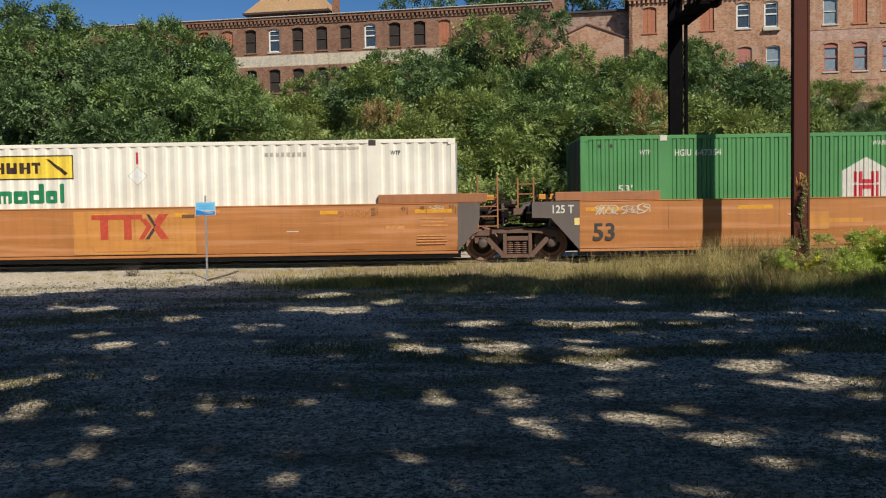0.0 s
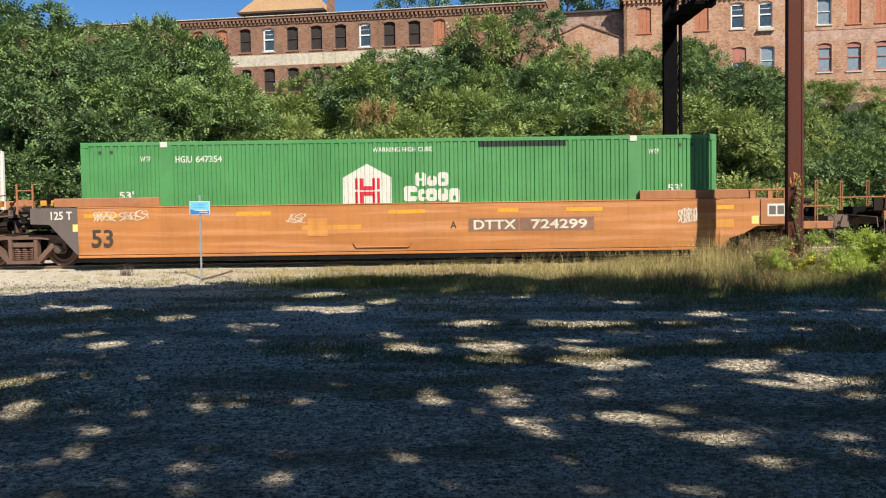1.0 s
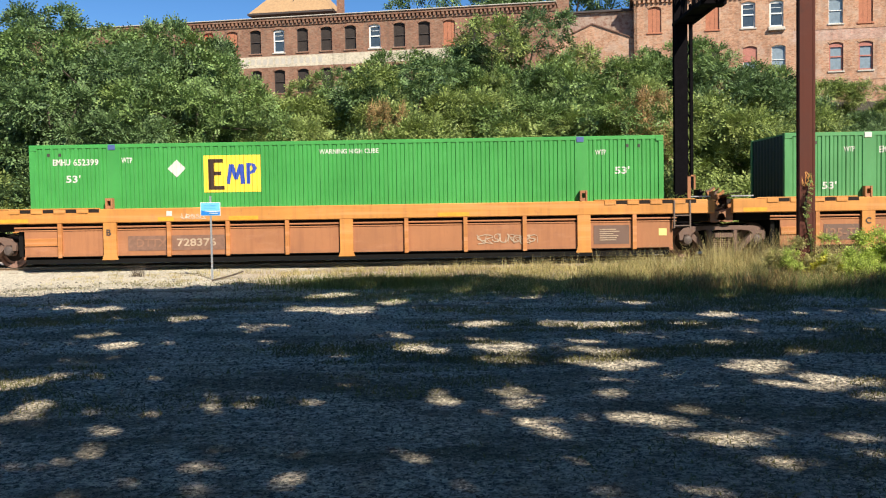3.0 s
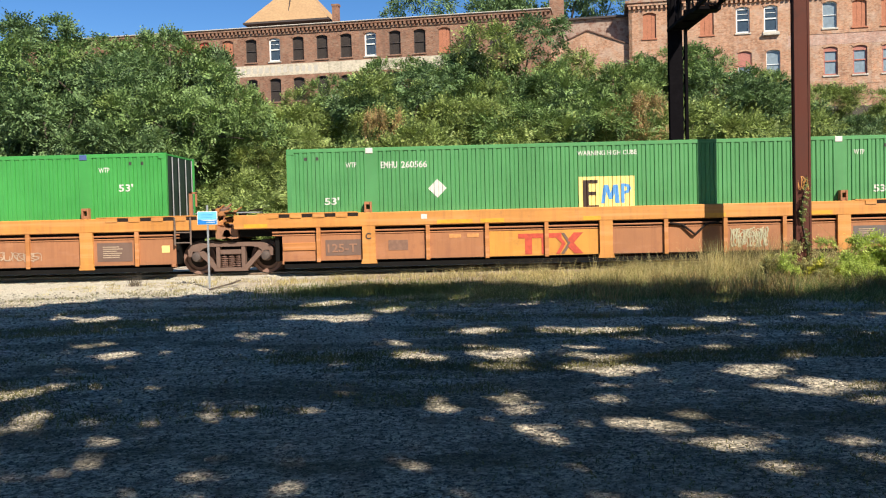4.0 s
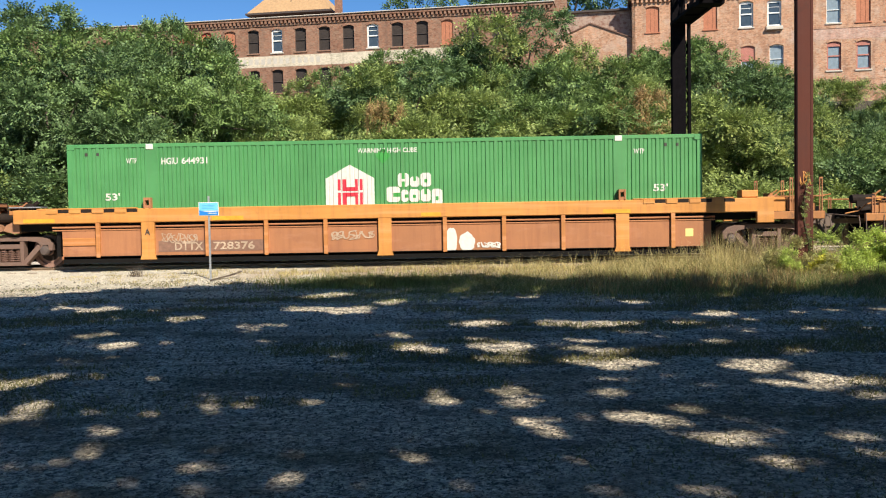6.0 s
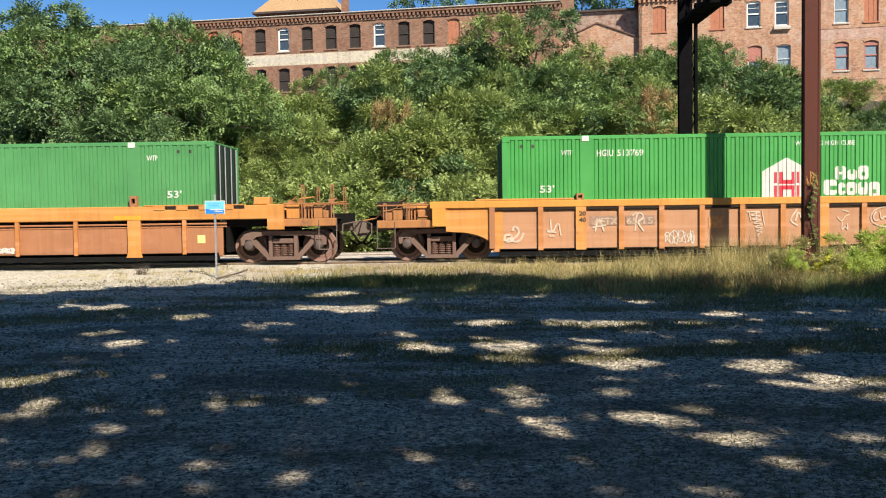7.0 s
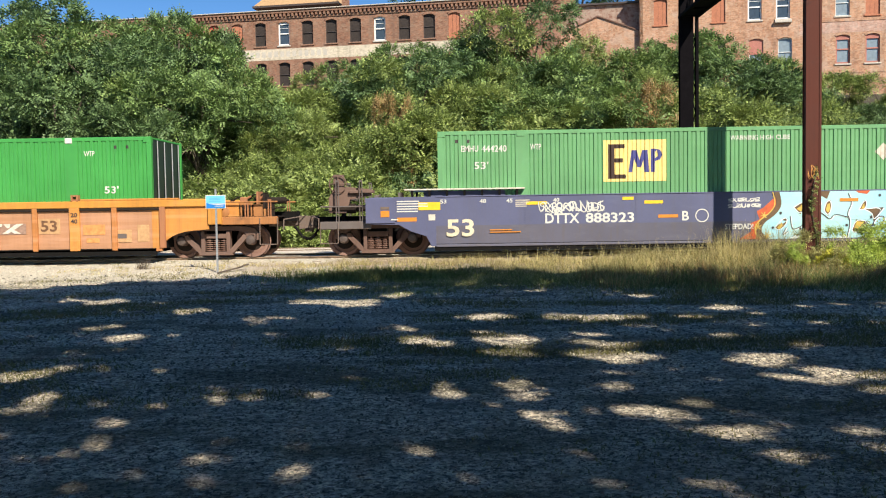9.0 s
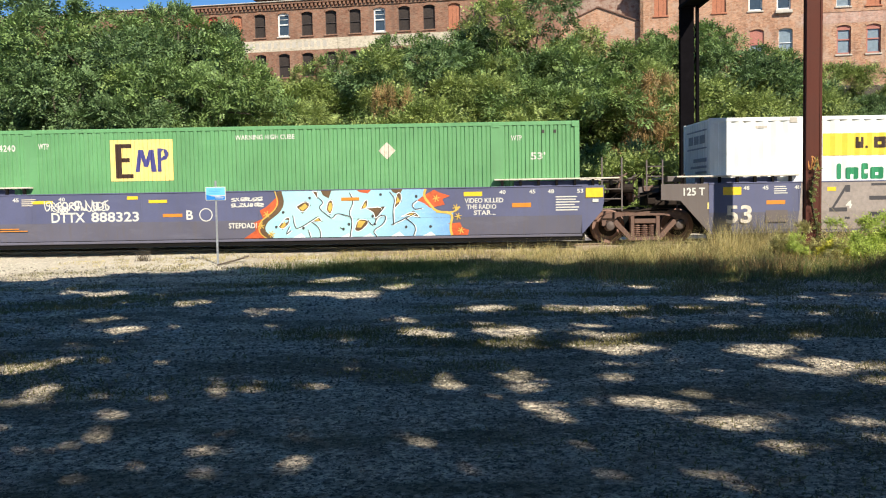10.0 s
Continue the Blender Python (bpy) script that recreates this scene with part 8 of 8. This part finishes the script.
spray_shape([(7.55, 0.27), (8.35, 0.27), (8.1, 0.46), (8.2, 0.74), (8.5, 0.96), (8.65, 1.18), (8.55, 1.42), (8.2, 1.1), (8.02, 1.0), (8.1, 0.8), (7.86, 0.7), (7.9, 0.5)], Y0, G_RED, "red and orange sprayed flames")
spray_shape([(12.2, 1.32), (12.02, 1.2), (12.2, 1.12), (12.35, 1.0), (12.72, 1.08), (12.66, 1.22), (12.86, 1.3), (12.6, 1.38), (12.45, 1.46)], Y0 - 0.0035, G_RED)
spray_shape([(12.8, 0.27), (13.28, 0.27), (13.33, 0.42), (13.15, 0.5), (13.1, 0.62), (12.8, 0.60)], Y0, G_RED)
for edge in (EDGE_L, EDGE_R):
    field = Geo()
    for (ax, az), (bx, bz) in zip(edge, edge[1:]):
        field.add([(ax, Y0 - 0.002, az), (bx, Y0 - 0.002, bz), (10.2, Y0 - 0.002, bz), (10.2, Y0 - 0.002, az)], [(0, 1, 2, 3)])
    part("graffiti", plate_up(field), G_CYAN, car, "pale cyan sprayed lettering field")
spray_line(EDGE_L, 0.065, Y0 - 0.004, G_BROWN)
spray_line([(x - 0.10, z) for x, z in EDGE_L], 0.014, Y0 - 0.0048, G_GOLD)
spray_line(EDGE_R, 0.030, Y0 - 0.004, G_GOLD)
# notches of bare blue between the letters at the top edge
for a, b, d in ((9.58, 9.86, 0.20), (10.50, 10.86, 0.09), (11.36, 11.66, 0.13)):
    spray_shape([(a, 1.485), (b, 1.485), (b - 0.08, 1.485 - d), (a + 0.06, 1.485 - d * 0.6)], Y0 - 0.0045, G_RED if d < 0.1 else G_BROWN)
# brown counters with gold hearts, then the dark lines of the letters
COUNTERS = (((8.95, 1.09), (9.2, 1.24), (9.33, 1.12), (9.11, 0.91)),
            ((8.48, 0.58), (8.69, 0.83), (8.79, 0.81), (8.76, 0.65), (8.59, 0.51)),
            ((9.31, 0.72), (9.5, 0.84), (9.62, 0.7), (9.38, 0.69)),
            ((9.71, 1.0), (9.76, 1.21), (9.87, 1.26), (9.9, 1.05), (9.81, 0.86)),
            ((10.58, 1.0), (10.71, 1.24), (10.78, 1.21), (10.74, 1.01)),
            ((10.42, 0.49), (10.51, 0.76), (10.78, 0.72), (10.76, 0.61), (10.57, 0.44), (10.46, 0.44)),
            ((11.42, 0.97), (11.51, 1.41), (11.62, 1.39), (11.63, 1.18)),
            ((11.61, 0.79), (11.93, 0.94), (12.11, 0.75), (11.85, 0.83)),
            ((9.37, 1.48), (9.51, 1.46), (9.5, 1.27), (9.43, 1.37)),
            ((10.71, 1.02), (11.2, 1.06), (10.95, 0.71), (10.92, 0.91)))
HEARTS = (((9.02, 1.05), (9.18, 1.17), (9.25, 1.09), (9.12, 0.98)),
          ((8.53, 0.58), (8.65, 0.72), (8.68, 0.63), (8.59, 0.54)),
          ((9.38, 0.73), (9.5, 0.79), (9.55, 0.72)),
          ((9.75, 1.01), (9.79, 1.16), (9.85, 1.18), (9.87, 1.05), (9.81, 0.93)),
          ((10.63, 1.02), (10.71, 1.18), (10.73, 1.04)),
          ((10.47, 0.54), (10.53, 0.72), (10.71, 0.69), (10.58, 0.53)),
          ((11.48, 1.12), (11.53, 1.31), (11.59, 1.18)),
          ((11.75, 0.82), (11.92, 0.88), (11.94, 0.8)))
LINES_A = (((8.86, 0.87), (8.9, 0.54), (9.03, 0.54), (9.48, 0.82)),
           ((8.77, 0.59), (8.65, 0.36), (8.81, 0.49)),
           ((9.33, 0.7), (9.53, 0.54), (9.56, 0.31), (9.51, 0.26)),
           ((9.5, 1.32), (9.66, 1.18), (9.5, 1.05), (9.76, 0.84), (9.87, 0.76), (9.96, 0.92), (10.34, 0.81)),
           ((10.31, 1.42), (10.42, 1.19), (10.27, 0.91), (10.38, 0.72), (10.29, 0.27)),
           ((10.76, 0.71), (10.91, 0.54), (11.0, 0.81), (11.24, 0.85), (11.17, 0.61), (10.86, 0.45), (11.01, 0.27)))
LINES_B = (((11.19, 1.05), (11.0, 0.82)),
           ((11.36, 0.59), (11.95, 0.86)),
           ((11.71, 0.77), (12.0, 0.54), (11.9, 0.27)),
           ((12.02, 1.2), (11.87, 1.09), (11.95, 0.96), (12.14, 1.0)),
           ((11.33, 1.42), (11.47, 1.25), (11.4, 0.98), (11.42, 0.59)),
           ((9.24, 0.49), (9.29, 0.31)),
           ((10.05, 0.54), (10.14, 0.49)))
for pts in COUNTERS:
    spray_shape(pts, Y0 - 0.005, G_BROWN)
    spray_line(list(pts) + [pts[0]], 0.009, Y0 - 0.0058, G_WHITE)
for pts in HEARTS:
    spray_shape(pts, Y0 - 0.0065, G_GOLD)
for k, pts in enumerate(LINES_A + LINES_B):
    spray_line([(x + 0.022, z - 0.012) for x, z in pts], 0.012, Y0 - 0.0055, G_WHITE, "white sprayed highlight")
    spray_line(pts, 0.012, Y0 - 0.007 - 0.0001 * k, G_INK, "dark sprayed outline")
for x, z in ((10.89, 0.82), (11.73, 0.53), (12.35, 0.53), (10.14, 0.50), (8.43, 0.58), (8.62, 0.95), (9.12, 0.54), (10.28, 0.62), (10.94, 0.62), (9.3, 1.3), (11.1, 1.36), (12.0, 1.3)):
    spray_oval(x, z, 0.034, 0.038, 0.0, Y0 - 0.0085, G_INK)
for x, z in ((11.5, 0.36), (12.3, 0.35), (9.0, 0.36), (10.2, 0.34), (10.75, 0.33)):
    spray_shape([(x - 0.2, 0.28), (x + 0.2, 0.28), (x + 0.06, z + 0.05), (x - 0.04, z)], Y0 - 0.0046, G_WHITE)
for x, z in ((8.05, 0.62), (8.3, 0.40), (13.12, 0.42), (12.5, 1.24), (8.2, 0.9), (13.0, 1.0), (13.05, 0.78)):
    for a in (0.2, 1.25, 2.3):
        spray_line([(x - 0.09 * math.cos(a), z - 0.09 * math.sin(a)), (x + 0.09 * math.cos(a), z + 0.09 * math.sin(a))], 0.011, Y0 - 0.009 - 0.0003 * a, G_GOLD)
spray_line([(12.5, 0.90), (12.94, 0.87), (13.1, 1.02)], 0.02, Y0 - 0.0098, G_GOLD)
patch(car, 10.1, 10.56, 1.22, 1.30, AMBER, "reflector", -0.012)
for z in (1.30, 1.16):
    part("graffiti", scribble(rnd, 7.3, 8.1, z - 0.06, z + 0.05, -HALF - 0.007, 7, 0.011), WHITE, car)
cont = container(E0, GREENS[2], "faded green corrugated shipping container with a yellow logo panel", DARKGREEN, GREENS[2])
common_marks(cont, "444240", True, "EMHU")
panel_logo(cont, 4.20, 5.80, 1.56, 2.61, PALEYEL, INKPURPLE)
diamond(cont, 11.27, 2.22, 0.22, FADED)

car = smooth_car(F0, "blue and grey well car with large painted lettering blocks", BLUE, BLUE_LOW, GREY, "joint", "joint", GREY, FADED)
side_text(car, "125 T", -0.70, 1.20, 0.2, 0.54, WHITE, 0.01)
patch(car, -0.10, 0.0, 0.86, 1.02, PALEYEL, "placard", 0.006)
side_text(car, "53", 0.36, 0.48, 0.46, 0.66, FADED)
patch(car, 0.29, 0.75, 1.20, 1.40, YELLOW, "reflector", 0, "yellow reflector")
patch(car, 1.38, 1.85, 0.95, 1.05, AMBER, "reflector")
small_print(car, 1.57, 1.94, 1.2, 1.42, 4, WHITE, 0, 3)
for x, n2 in ((0.80, "48"), (1.28, "45"), (2.08, "40")):
    side_text(car, n2, x, 1.32, 0.10, 0.15, WHITE)
patch(car, 1.36, 1.91, 0.5, 0.8, GREY, "number_panel", 0.001)
G_GREY = plain("grey_brown_spray", (0.30, 0.25, 0.22), 0.6, 0, 0.15)
part("graffiti", plate_up(flat([(2.15, 0.30), (10.0, 0.30), (10.0, 0.76), (10.0, 1.48), (2.25, 1.48), (2.2, 0.76)], Y0)), G_GREY, car, "grey-brown rolled-on graffiti field")
for a, b, p, q in ((3.35, 3.47, 0.55, 1.40), (2.95, 3.4, 0.74, 0.84), (3.95, 4.8, 1.02, 1.12), (4.0, 4.75, 1.38, 1.44), (3.95, 4.8, 0.62, 0.72), (4.6, 4.72, 0.62, 1.44), (5.5, 5.62, 0.4, 1.4), (5.5, 6.4, 1.25, 1.37)):
    part("graffiti", plate_up(rect(a, b, p, q, Y0 - 0.004)), G_INK, car, "dark painted stroke")
part("graffiti", flat([(2.95, 0.74), (3.35, 1.40), (3.43, 1.40), (3.08, 0.84)], Y0 - 0.0045), G_INK, car)
side_text(car, "4", 3.36, 0.82, 0.2, 0.16, WHITE, -0.006)
patch(car, 2.9, 3.12, 1.26, 1.36, YELLOW, "reflector", -0.006)
cont = container(F0, WHITEC, "white corrugated shipping container with a yellow panel and green block lettering", PALEGREY, STONE, 0.31)
ENDINK = plain("faded_slate_lettering", (0.20, 0.22, 0.27), 0.6, 0, 0.15)
for y0, y1, z0, z1 in ((-0.95, 0.95, 2.62, 2.66), (-0.95, 0.95, 2.16, 2.20), (-0.80, -0.30, 2.30, 2.52), (-0.20, 0.25, 2.30, 2.52), (0.35, 0.80, 2.30, 2.52), (-0.95, 0.3, 1.82, 1.92), (-0.95, 0.6, 1.66, 1.72), (-0.95, 0.1, 1.52, 1.58)):
    part("end_block", Geo().box(0.012, 0.018, y0, y1, z0, z1), ENDINK, cont, "slate lettering block")
on_side(cont, rect(2.85, 7.4, 1.90, 2.46), SIGNYEL, "logo_panel", "yellow panel")
word_blocks(cont, [(3.68, 3.87, 2.08, 2.36, "t"), (3.93, 3.99, 2.08, 2.14, ""), (4.13, 4.43, 2.08, 2.36, "h"), (4.50, 4.56, 2.08, 2.14, "")], INKBROWN, SIGNYEL, 0.012, 0.011)
word_blocks(cont, [(3.20, 3.33, 1.30, 1.70, ""), (3.43, 3.75, 1.30, 1.60, "b"), (3.82, 4.00, 1.30, 1.70, "r"), (4.05, 4.38, 1.30, 1.60, "h"), (4.45, 4.64, 1.30, 1.60, "r"), (4.72, 5.10, 1.30, 1.60, "m")], INKGREEN, WHITEC)
bars(cont, [(1.15, 1.45)], 2.62, 2.68, STONE)
for s, label in ((1.86, "rusty articulated bogie between two orange wagons"), (21.02, "rusty bogie below an orange wagon end"), (25.38, "rusty bogie below an orange wagon end"),
                 (44.67, "rusty bogie shared by two orange wagons"), (64.05, "rusty bogie shared by two orange wagons"), (83.52, "rusty bogie below an orange wagon end"),
                 (87.60, "rusty bogie below an orange wagon end"), (106.87, "rusty bogie below an orange wagon end"), (111.06, "dark rusty bogie below a blue wagon end"),
                 (130.47, "dark rusty bogie shared by two blue wagons"), (-17.5, "rusty bogie shared by two orange wagons")):
    bogie(s, label, DARKCAST if s in (1.86, 21.02, 111.06, 130.47) else BROWN)


# ---- what moves ----
def motions():
    for ob, s, y, z in MOVING:
        walk(ob, [(t, Matrix.Translation((s - SPEED * t, y, z))) for t in (0.0, 2.5, 5.0, 7.5, 10.0)])
    spin = SPEED / 0.425
    for ws, q in WHEELS:
        walk(ws, [(k / 30, pose(q, 0, 0.425, 0, -math.degrees(spin * k / 30) % 360, 0)) for k in range(301)])


motions()
